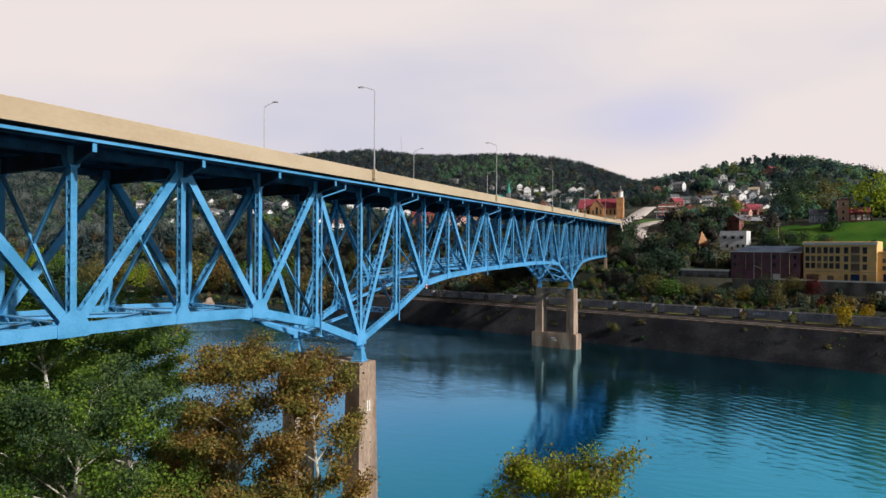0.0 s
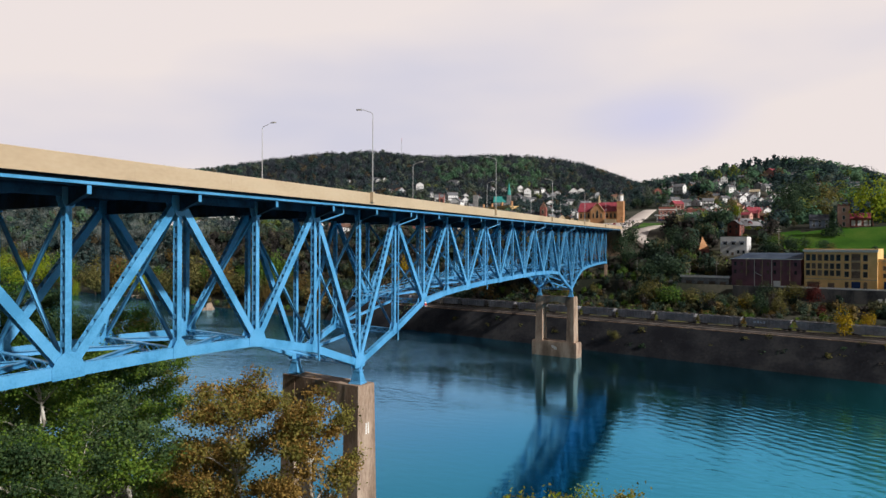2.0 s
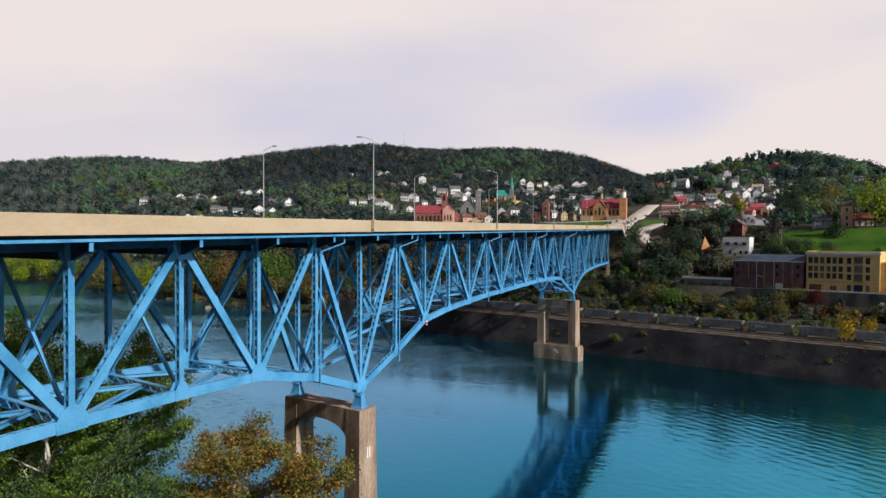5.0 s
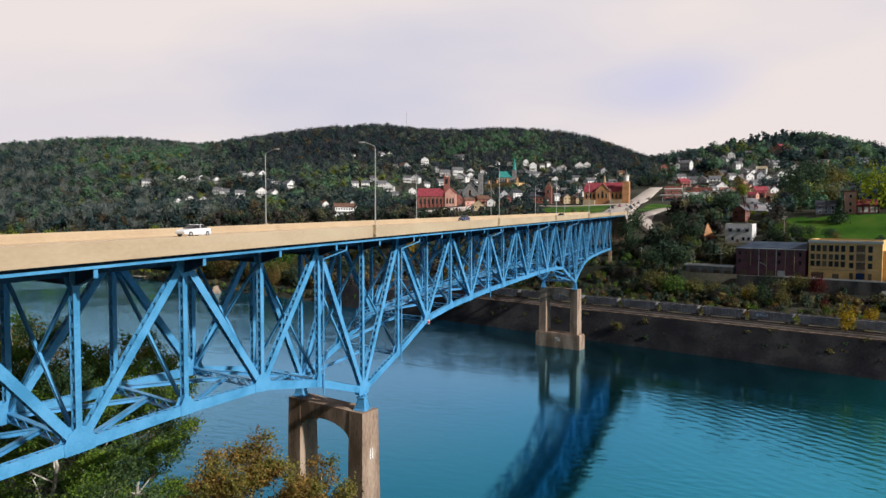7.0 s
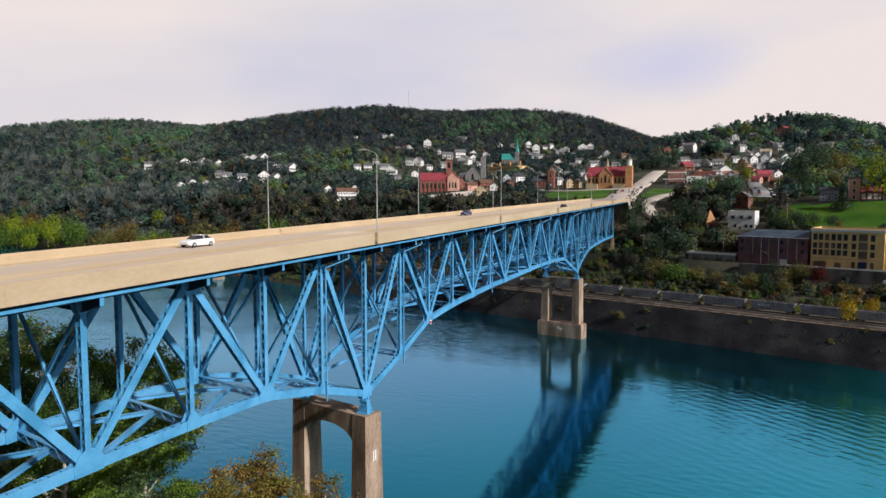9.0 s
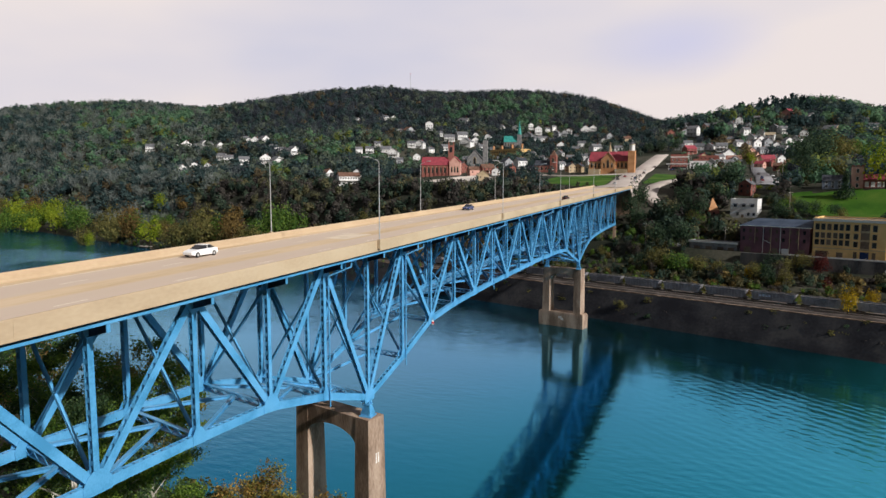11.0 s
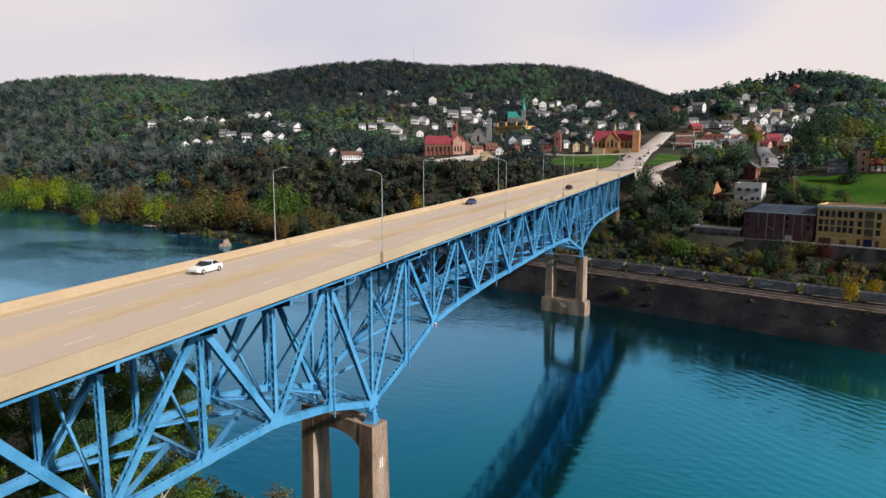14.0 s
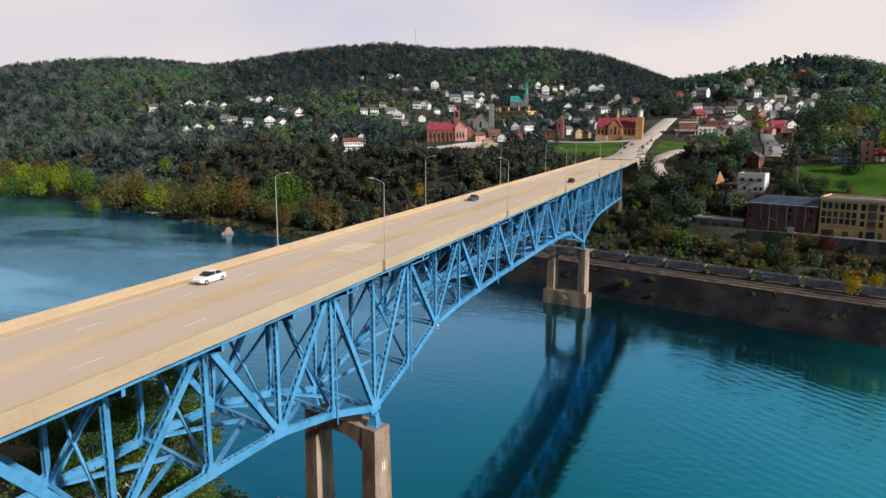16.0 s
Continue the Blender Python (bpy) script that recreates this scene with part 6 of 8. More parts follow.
part("aerial", Geo().tube((0, 0, 46), (0, 0, 54), 0.3, 0.2, 6), RED, mast)

# ---------------------------------------------------------------- roads, walls, lawns
ASPHALT = material("pale_worn_asphalt", [(0.43, 0.37, 0.33), (0.53, 0.47, 0.43)], 0.9, 0.05, 0.5, 0.0)
STREET = material("grey_asphalt", [(0.20, 0.20, 0.21), (0.30, 0.29, 0.30)], 0.9, 0.06, 0.6, 0.0)
LAWN = material("bright_grass", [(0.016, 0.050, 0.007), (0.036, 0.102, 0.010), (0.080, 0.132, 0.020)], 0.95, 0.06, 2.5, 0.4, spread=(0.30, 0.70))
GRAVEL = material("pale_gravel_yard", [(0.42, 0.38, 0.34), (0.58, 0.54, 0.49)], 0.95, 0.2, 4, 0.3)


def road(name, label, pts, width, mat, lift=0.12, base=None, keep=None, taper=1.0):
    """A ribbon along a smoothed line, laid on the ground, with sides that go down into it."""
    p = [Vector((x, y)) for x, y in pts]
    line = []
    for i in range(len(p) - 1):
        a, b, c, d = p[max(i - 1, 0)], p[i], p[i + 1], p[min(i + 2, len(p) - 1)]
        for j in range(8):
            t = j / 8
            line.append(0.5 * ((2 * b) + (c - a) * t + (2 * a - 5 * b + 4 * c - d) * t * t + (3 * b - a - 3 * c + d) * t ** 3))
    line.append(p[-1])
    zs = [float(ground(q.x, q.y)) + lift for q in line]
    if base is not None:
        zs = [max(z, base(q)) for z, q in zip(zs, line)]
    for _ in range(6):
        zs = [zs[0]] + [(zs[i - 1] + 2 * zs[i] + zs[i + 1]) / 4 for i in range(1, len(zs) - 1)] + [zs[-1]]
    g = Geo()
    for i, q in enumerate(line):
        t = (line[min(i + 1, len(line) - 1)] - line[max(i - 1, 0)]).normalized()
        n = Vector((-t.y, t.x)) * width / 2 * (1 + (taper - 1) * i / len(line))
        z = zs[i] + 0.55
        for s, dz in ((-1.15, -5), (-1, -0.15), (-0.97, 0), (0.97, 0), (1, -0.15), (1.15, -5)):
            g.v.append((q.x + n.x * s, q.y + n.y * s, z + dz))
        CLEAR.append((q.x, q.y, width * 0.62 + (keep or 2)))
    for i in range(len(line) - 1):
        g.f += [(6 * i + j, 6 * i + 6 + j, 6 * i + 7 + j, 6 * i + 1 + j) for j in range(5)]
    return tagged(part(name, g, mat, None, smooth=True), label, "road", kind="structure")


def meadow(name, label, pts, mat, lift=0.16, step=3.0, category="lawn", keep=2.0):
    """A patch of grass or gravel that follows the ground inside an outline."""
    xs, ys = [p[0] for p in pts], [p[1] for p in pts]
    g, index = Geo(), {}

    def inside(x, y):
        c, n = False, len(pts)
        for i in range(n):
            (xa, ya), (xb, yb) = pts[i], pts[(i + 1) % n]
            if (ya > y) != (yb > y) and x < (xb - xa) * (y - ya) / (yb - ya) + xa:
                c = not c
        return c

    def vert(i, j):
        if (i, j) not in index:
            x, y = min(xs) + i * step, min(ys) + j * step
            index[(i, j)] = len(g.v)
            g.v.append((x, y, float(ground(x, y)) + lift))
        return index[(i, j)]

    for i in range(int((max(xs) - min(xs)) / step) + 1):
        for j in range(int((max(ys) - min(ys)) / step) + 1):
            x, y = min(xs) + (i + 0.5) * step, min(ys) + (j + 0.5) * step
            if inside(x, y):
                g.f.append((vert(i, j), vert(i + 1, j), vert(i + 1, j + 1), vert(i, j + 1)))
                CLEAR.append((x, y, keep))
    return tagged(part(name, g, mat, None, smooth=True), label, category, kind="structure")


road("main_road", "wide pale concrete main road climbing from the bridge into town", [(-6.3, 276), (-6.6, 310), (-8, 350), (-10, 400), (-12, 460), (-13, 520), (-10, 575), (-6, 612)], 19.5, ASPHALT,
     base=lambda q: deck_z(q.y) - 0.25 if q.y < 330 else deck_z(330) - 0.25 + (q.y - 330) * 0.045, keep=7, taper=0.62)
road("side_road", "curving pale slip road below the bridge end", [(42, 394), (31, 374), (23, 356), (17, 340), (12.5, 324), (11, 312), (14, 302), (19, 292), (25, 284)], 8, ASPHALT, keep=6)
road("side_street", "grey side street with parked cars climbing the hill", [(69, 312), (70, 325), (72, 380), (73, 450), (75, 540), (77, 660)], 9, STREET, keep=5)
for q in ((66, 288), (67, 298), (68, 307), (72, 322), (73, 340)):
    clear(*q, 7, (0, 9, 18))
road("river_street", "grey street in front of the brick warehouses", [bank(-60, 66)[:2], bank(-30, 66.5)[:2], bank(10, 66)[:2], bank(60, 66)[:2], bank(140, 66)[:2]], 9, STREET, keep=3)
road("cross_street", "pale street beside the orange brick church", [(-20, 436), (-45, 432), (-80, 440), (-110, 452), (-150, 410), (-172, 398)], 8, ASPHALT, keep=5)
meadow("lawn", "bright green mown lawn below the manor", [(80, 270), (92, 260), (104, 254), (150, 236), (190, 262), (190, 300), (120, 284), (98, 287), (80, 290)], LAWN, keep=5)
meadow("lawn", "green grass verge beside the bridge approach", [(-70, 368), (-38, 338), (-20, 330), (-21, 424), (-40, 430), (-66, 420)], LAWN, keep=8)
for q in ((-70, 375), (-52, 352), (-36, 335), (-24, 325)):
    clear(*q, 9, (0, 10, 20))
for q in ((-165, 396), (-150, 388), (-135, 384), (-118, 396)):
    clear(*q, 9, (0, 10, 20, 30))
meadow("lawn", "grass island between the main road and slip road", [(4, 338), (11, 338), (17, 352), (25, 374), (34, 392), (24, 412), (3, 430)], LAWN, keep=8)
for q in ((10, 345), (14, 335), (18, 350), (24, 365), (32, 380)):
    clear(*q, 8, (0, 10, 20))
meadow("gravel_yard", "pale gravel parking yard beside the brick church", [(-172, 398), (-140, 384), (-112, 396), (-120, 420), (-150, 426)], GRAVEL, category="yard", keep=6)
meadow("grass_strip", "yellow-green grass strip above the railway", [bank(-130, 21)[:2], bank(140, 21)[:2], bank(140, 30)[:2], bank(-130, 30)[:2]],
       material("dry_grass", [(0.05, 0.055, 0.012), (0.10, 0.10, 0.02)], 0.95, 0.1, 2, 0.4), category="grass", keep=1.0)

# retaining wall of the street, with a pale rail
QUAY = material("stained_grey_concrete", [(0.045, 0.047, 0.052), (0.085, 0.085, 0.088), (0.14, 0.135, 0.13)], 0.9, 0.25, 3, 0.3, stretch=(1, 1, 0.3))
wall = thing("retaining_wall", "grey concrete retaining wall with graffiti below the street", "retaining wall", kind="structure")
for i in range(-3, 26):
    part("wall_panel", Geo().hexa([bank(i * 6.0 + q[0], q[1], q[2]) for q in ((0.02, 55.6, 17), (5.98, 55.6, 17), (5.98, 57.4, 17), (0.02, 57.4, 17), (0.02, 56.2, 24.35), (5.98, 56.2, 24.35), (5.98, 57.4, 24.35), (0.02, 57.4, 24.35))]), QUAY, wall)
for i in range(0, 26):
    part("guard_rail", Geo().hexa([bank(i * 6.0 + q[0], q[1], q[2]) for q in ((0.02, 56.3, 24.36), (5.98, 56.3, 24.36), (5.98, 56.7, 24.36), (0.02, 56.7, 24.36), (0.02, 56.3, 24.95), (5.98, 56.3, 24.95), (5.98, 56.7, 24.95), (0.02, 56.7, 24.95))]), WHITE, wall)
for i, (r0, w, h) in enumerate(((33, 1.6, 1.4), (35.2, 1.2, 1.7), (37, 1.8, 1.2), (42, 2.0, 1.5), (44.6, 1.4, 1.2))):
    part("graffiti", Geo().hexa([bank(r0 + q[0], q[1], q[2]) for q in ((0, 55.75, 20), (w, 55.75, 20), (w, 55.95, 20), (0, 55.95, 20), (0.2, 55.9, 20 + h), (w - 0.1, 55.9, 20 + h), (w - 0.1, 56.1, 20 + h), (0.2, 56.1, 20 + h))]), WHITE, wall)

# abutments
for y0, y1, nm in ((283, 292, 1), (-140, -132, 0)):
    setting("abutment", Geo().box(-16.1, 3.5, y0, y1, float(ground(-7, y0)) - 8, deck_z(y0) - 0.3), PIER, "plain concrete bridge abutment", "abutment")

# parked cars and a white van
for x, y, turn, paint, lab in ((68.2, 320, 0, CAR_GREY, "silver car parked on the side street"), (69, 338, 0, CAR_BLACK, "black car parked on the side street"), (75.5, 318, 180, CAR_WHITE, "white car parked on the side street"),
                               (69, 330, 0, CAR_RED, "red car parked on the side street"), (76.5, 345, 180, CAR_GREY, "silver car parked on the side street"), (70, 356, 0, CAR_BLUE, "dark blue car parked on the side street"),
                               (77, 372, 180, CAR_WHITE, "white car parked on the side street"), (70, 395, 0, CAR_GREY, "silver car parked on the side street"), (84, 338, 80, CAR_WHITE, "white car parked beside the lawn")):
    car(x, y, float(ground(x, y)) + 0.38, turn, paint, lab, "parked cars")
    clear(x, y, 4, (0, 8, 16))
vp = bank(-2, 62.5)
car(vp.x, vp.y, float(ground(vp.x, vp.y)) + 0.38, RIVER_TURN - 90, CAR_WHITE, "white delivery van parked by the brick mill", "parked cars", 0.75, name="van")

# ---------------------------------------------------------------- trees
LEAF = {
    "dark": material("dark_green_leaves", [(0.029, 0.060, 0.026), (0.062, 0.108, 0.043), (0.115, 0.174, 0.060)], 0.6, 0.05, 0.6, 0, island=0.35, thin=0.4),
    "green": material("green_leaves", [(0.048, 0.106, 0.018), (0.108, 0.190, 0.028), (0.198, 0.285, 0.044)], 0.6, 0.05, 0.6, 0, island=0.35, thin=0.4),
    "lime": material("yellow_green_leaves", [(0.134, 0.194, 0.012), (0.236, 0.297, 0.016), (0.348, 0.359, 0.025)], 0.6, 0.05, 0.6, 0, island=0.35, thin=0.4),
    "olive": material("olive_leaves", [(0.120, 0.118, 0.028), (0.205, 0.185, 0.045), (0.310, 0.260, 0.070)], 0.65, 0.05, 0.6, 0, island=0.35, thin=0.4),
    "brown": material("russet_leaves", [(0.150, 0.090, 0.026), (0.255, 0.158, 0.042), (0.400, 0.262, 0.072)], 0.65, 0.05, 0.6, 0, island=0.4, thin=0.4),
}
# mostly darker copies of LEAF for tree() and shrub(), shade put into the colour
SHADED_LEAF = {
    "dark": material("shaded_dark_leaves", [(0.022, 0.044, 0.028), (0.046, 0.08, 0.046), (0.084, 0.126, 0.064)], 0.7, 0.05, 0.6, 0, island=0.35, thin=0.4),
    "green": material("shaded_green_leaves", [(0.042, 0.094, 0.020), (0.092, 0.166, 0.030), (0.158, 0.236, 0.042)], 0.7, 0.05, 0.6, 0, island=0.35, thin=0.4),
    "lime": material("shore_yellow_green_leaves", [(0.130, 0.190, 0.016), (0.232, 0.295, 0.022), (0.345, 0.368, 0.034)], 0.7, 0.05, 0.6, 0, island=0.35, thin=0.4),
    "olive": material("shaded_olive_leaves", [(0.080, 0.082, 0.028), (0.138, 0.128, 0.042), (0.208, 0.176, 0.058)], 0.7, 0.05, 0.6, 0, island=0.35, thin=0.4),
    "brown": material("shaded_russet_leaves", [(0.088, 0.058, 0.022), (0.15, 0.1, 0.034), (0.225, 0.155, 0.05)], 0.7, 0.05, 0.6, 0, island=0.35, thin=0.4),
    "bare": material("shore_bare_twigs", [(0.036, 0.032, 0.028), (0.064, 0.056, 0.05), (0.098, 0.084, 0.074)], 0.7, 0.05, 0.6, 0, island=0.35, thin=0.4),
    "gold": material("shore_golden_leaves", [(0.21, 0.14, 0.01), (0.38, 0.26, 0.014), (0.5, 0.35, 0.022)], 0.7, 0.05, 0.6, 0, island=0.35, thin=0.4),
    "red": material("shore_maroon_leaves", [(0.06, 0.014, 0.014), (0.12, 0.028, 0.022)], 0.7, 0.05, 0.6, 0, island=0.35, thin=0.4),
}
# hillside woods: the blue-grey haze of distance is put into the leaf colours
HAZY_LEAF = {
    "dark": material("hazy_dark_woods", [(0.028, 0.052, 0.054), (0.047, 0.080, 0.080), (0.075, 0.114, 0.106)], 0.9, 0.07, 0.02, 0, island=0.05, spread=(0.34, 0.66), thin=0.45),
    "green": material("hazy_green_woods", [(0.062, 0.136, 0.086), (0.105, 0.202, 0.118), (0.158, 0.270, 0.152)], 0.9, 0.07, 0.02, 0, island=0.05, spread=(0.34, 0.66), thin=0.45),
    "lime": material("hazy_yellow_green_woods", [(0.100, 0.140, 0.040), (0.165, 0.205, 0.055), (0.235, 0.265, 0.075)], 0.9, 0.07, 0.02, 0, island=0.05, spread=(0.34, 0.66), thin=0.45),
    "olive": material("hazy_olive_woods", [(0.066, 0.090, 0.074), (0.106, 0.136, 0.104), (0.152, 0.180, 0.132)], 0.9, 0.07, 0.02, 0, island=0.05, spread=(0.34, 0.66), thin=0.45),
    "brown": material("hazy_russet_woods", [(0.085, 0.070, 0.044), (0.125, 0.100, 0.060), (0.170, 0.132, 0.076)], 0.9, 0.07, 0.02, 0, island=0.05, spread=(0.34, 0.66), thin=0.45),
    "bare": material("hazy_bare_woods", [(0.112, 0.134, 0.130), (0.166, 0.192, 0.180), (0.228, 0.252, 0.230)], 0.9, 0.07, 0.02, 0, island=0.05, spread=(0.34, 0.66), thin=0.45),
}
HAZY_LEAF["umber"] = material("hazy_umber_woods", [(0.034, 0.042, 0.054), (0.056, 0.067, 0.083), (0.085, 0.097, 0.112)], 0.9, 0.07, 0.02, 0, island=0.05, spread=(0.34, 0.66), thin=0.45)
SLOPE_LEAF = {
    "dark": material("slope_dark_leaves", [(0.026, 0.046, 0.036), (0.048, 0.076, 0.054), (0.080, 0.112, 0.074)], 0.85, 0.07, 0.3, 0, island=0.2, thin=0.4),
    "green": material("slope_green_leaves", [(0.055, 0.108, 0.024), (0.100, 0.172, 0.034), (0.156, 0.232, 0.048)], 0.85, 0.07, 0.3, 0, island=0.2, thin=0.4),
    "olive": material("slope_olive_leaves", [(0.066, 0.070, 0.040), (0.112, 0.112, 0.060), (0.168, 0.154, 0.080)], 0.85, 0.07, 0.3, 0, island=0.2, thin=0.4),
    "brown": material("slope_russet_leaves", [(0.105, 0.078, 0.034), (0.168, 0.125, 0.050), (0.240, 0.180, 0.070)], 0.85, 0.07, 0.3, 0, island=0.2, thin=0.4),
    "umber": material("slope_bare_twigs", [(0.040, 0.037, 0.036), (0.068, 0.062, 0.056), (0.104, 0.094, 0.082)], 0.9, 0.07, 0.3, 0, island=0.2, thin=0.4),
}
BARK = material("brown_bark", [(0.030, 0.024, 0.018), (0.080, 0.062, 0.046)], 0.95, 2, 12, 0.5)
SYCAMORE = material("pale_sycamore_bark", [(0.16, 0.14, 0.11), (0.42, 0.39, 0.33), (0.58, 0.55, 0.48)], 0.85, 1.2, 6, 0.3, stretch=(1, 1, 0.5))
RNG = np.random.default_rng(11)


def leaf_cloud(n, lumps, size, rng, shape="round", lump=(0.13, 0.13), reach=(0.16, 0.22), loose=0.55):
    """Small four-cornered leaf sprays round several lumps inside a crown of unit height and width. Gives (n, 4, 3)."""
    k = rng.integers(0, lumps, n)
    if shape == "cone":
        cz = rng.random(lumps) ** 1.3
        ang = rng.random(lumps) * 6.283
        rad = (1 - cz) * 0.42 * np.sqrt(rng.random(lumps))
        centre = np.stack([rad * np.cos(ang), rad * np.sin(ang), cz * 0.95], 1)
        lump_r = 0.10 + 0.12 * (1 - cz)
    else:
        d = rng.normal(size=(lumps, 3))
        d /= np.linalg.norm(d, axis=1, keepdims=True)
        centre = d * (reach[0] + reach[1] * rng.random((lumps, 1))) * np.array([1.0, 1.0, 0.95]) + np.array([0, 0, 0.55])
        lump_r = lump[0] + lump[1] * rng.random(lumps)
    v = rng.normal(size=(n, 3))
    v /= np.linalg.norm(v, axis=1, keepdims=True)
    shell = (0.55 + 0.5 * rng.random((n, 1)) ** 0.6)
    p = centre[k] + v * shell * lump_r[k][:, None]
    out = p - np.array([0, 0, 0.45])
    out /= np.linalg.norm(out, axis=1, keepdims=True)
    nrm = v * 0.45 + out * 0.5 + rng.normal(size=(n, 3)) * loose + np.array([0, 0, 0.25])
    nrm /= np.linalg.norm(nrm, axis=1, keepdims=True)
    a = np.cross(nrm, rng.normal(size=(n, 3)))
    a /= np.linalg.norm(a, axis=1, keepdims=True)
    b = np.cross(nrm, a)
    s = size * (0.6 + 0.8 * rng.random((n, 1)))
    a, b = a * s, b * s * (0.5 + 0.5 * rng.random((n, 1)))
    return np.stack([p - a - b * 0.3, p + a * 0.2 - b, p + a + b * 0.25, p - a * 0.2 + b], 1)


def cloud_mesh(name, quads):
    """A mesh out of an array of four-cornered faces."""
    n = len(quads)
    me = bpy.data.meshes.new(name)
    me.vertices.add(4 * n)
    me.vertices.foreach_set("co", np.ascontiguousarray(quads, dtype=np.float32).ravel())
    me.loops.add(4 * n)
    me.loops.foreach_set("vertex_index", np.arange(4 * n, dtype=np.int32))
    me.polygons.add(n)
    me.polygons.foreach_set("loop_start", np.arange(0, 4 * n, 4, dtype=np.int32))
    me.update(calc_edges=True)
    return me


def limb_mesh(height, spread, limbs, rng, twigs=0, lean=0.0, r0=0.02):
    """A tapered, slightly bent trunk with limbs that fork."""
    g = Geo()
    top_h = height * 0.72
    pts = [Vector((0, 0, -0.6))]
    for i in range(1, 7):
        pts.append(Vector((rng.normal() * 0.012 * height + lean * i / 6, rng.normal() * 0.012 * height, top_h * i / 6)))
    rad = [height * r0 * (1 - 0.8 * i / 6) for i in range(7)]
    for i in range(6):
        g.tube(pts[i], pts[i + 1], rad[i], rad[i + 1], 8, False)
    for i in range(limbs):
        k = 2 + int(rng.random() * 4)
        a, base = rng.random() * 6.283, pts[k]
        out = spread * (0.30 + 0.20 * rng.random())
        tip = base + Vector((math.cos(a) * out, math.sin(a) * out, height * (0.12 + 0.20 * rng.random())))
        mid = (base + tip) / 2 + Vector((rng.normal() * 0.05 * spread, rng.normal() * 0.05 * spread, -0.02 * height))
        r = rad[k] * 0.6
        g.tube(base, mid, r, r * 0.6, 6, False).tube(mid, tip, r * 0.6, r * 0.2, 6, False)
        for _ in range(twigs):
            q = mid + Vector((rng.normal() * 0.12 * spread, rng.normal() * 0.12 * spread, height * 0.10 * rng.random()))
            g.tube(mid, q, r * 0.35, r * 0.1, 5, False)
    return g.mesh("trunk")


FORMS = []
for i in range(6):
    FORMS.append(leaf_cloud(1100, 18 + 3 * i, 0.026, RNG, loose=0.4))
CONE = leaf_cloud(1500, 60, 0.036, np.random.default_rng(31), "cone")
SHRUBS = [leaf_cloud(320, 9, 0.055, RNG) for _ in range(3)]
TRUNKS = [limb_mesh(1.0, 0.8, 7, RNG, 1) for _ in range(3)]
for me in TRUNKS:
    me.materials.append(BARK)
MESHES = {}
TREE_WORDS = {"dark": "dark green", "green": "green", "lime": "bright yellow-green", "olive": "olive-brown", "brown": "russet", "bare": "nearly bare grey-brown", "gold": "golden yellow", "red": "maroon", "umber": "dark brown"}


def tree(x, y, h, spread, kind, where, form=None, z=None):
    """A broadleaf tree with trunk and crown; shapes are shared between trees."""
    i = int(RNG.integers(0, len(FORMS))) if form is None else form
    key = (i, kind)
    if key not in MESHES:
        MESHES[key] = cloud_mesh("crown", FORMS[i])
        MESHES[key].materials.append(SHADED_LEAF[kind])
    root = thing("tree", f"{TREE_WORDS[kind]} autumn tree {where}", "tree", (x, y, float(ground(x, y)) - 0.2 if z is None else z), float(RNG.random() * 360), "riverside trees")
    c = part("crown", MESHES[key], None, root)
    c.scale = (spread, spread, h)
    t = part("trunk", TRUNKS[i % 3], None, root)
    t.scale = (h * 0.9, h * 0.9, h * 0.9)
    return root


def conifer(x, y, h, spread, where):
    """A dense dark conifer with a pointed crown."""
    if "cone" not in MESHES:
        MESHES["cone"] = cloud_mesh("crown", CONE)
        MESHES["cone"].materials.append(SHADED_LEAF["dark"])
    root = thing("tree", f"dense dark green conifer {where}", "tree", (x, y, float(ground(x, y)) - 0.2), 0, "conifers")
    part("crown", MESHES["cone"], None, root).scale = (spread, spread, h)
    part("trunk", TRUNKS[0], None, root).scale = (h * 0.6, h * 0.6, h * 0.9)
    return root


def shrub(x, y, h, kind, where):
    i = int(RNG.integers(0, 3))
    key = ("s", i, kind)
    if key not in MESHES:
        MESHES[key] = cloud_mesh("foliage", SHRUBS[i] - np.array([0, 0, 0.22]))
        MESHES[key].materials.append(SHADED_LEAF[kind])
    root = part("shrub", MESHES[key], None, None)
    root.matrix_world = pose(x, y, float(ground(x, y)) - 0.1, 0, 0, float(RNG.random() * 360)) @ Matrix.Diagonal((h * 1.5, h * 1.5, h * 1.15, 1))
    return tagged(root, f"{TREE_WORDS[kind]} bush {where}", "shrub", "bank shrubs")


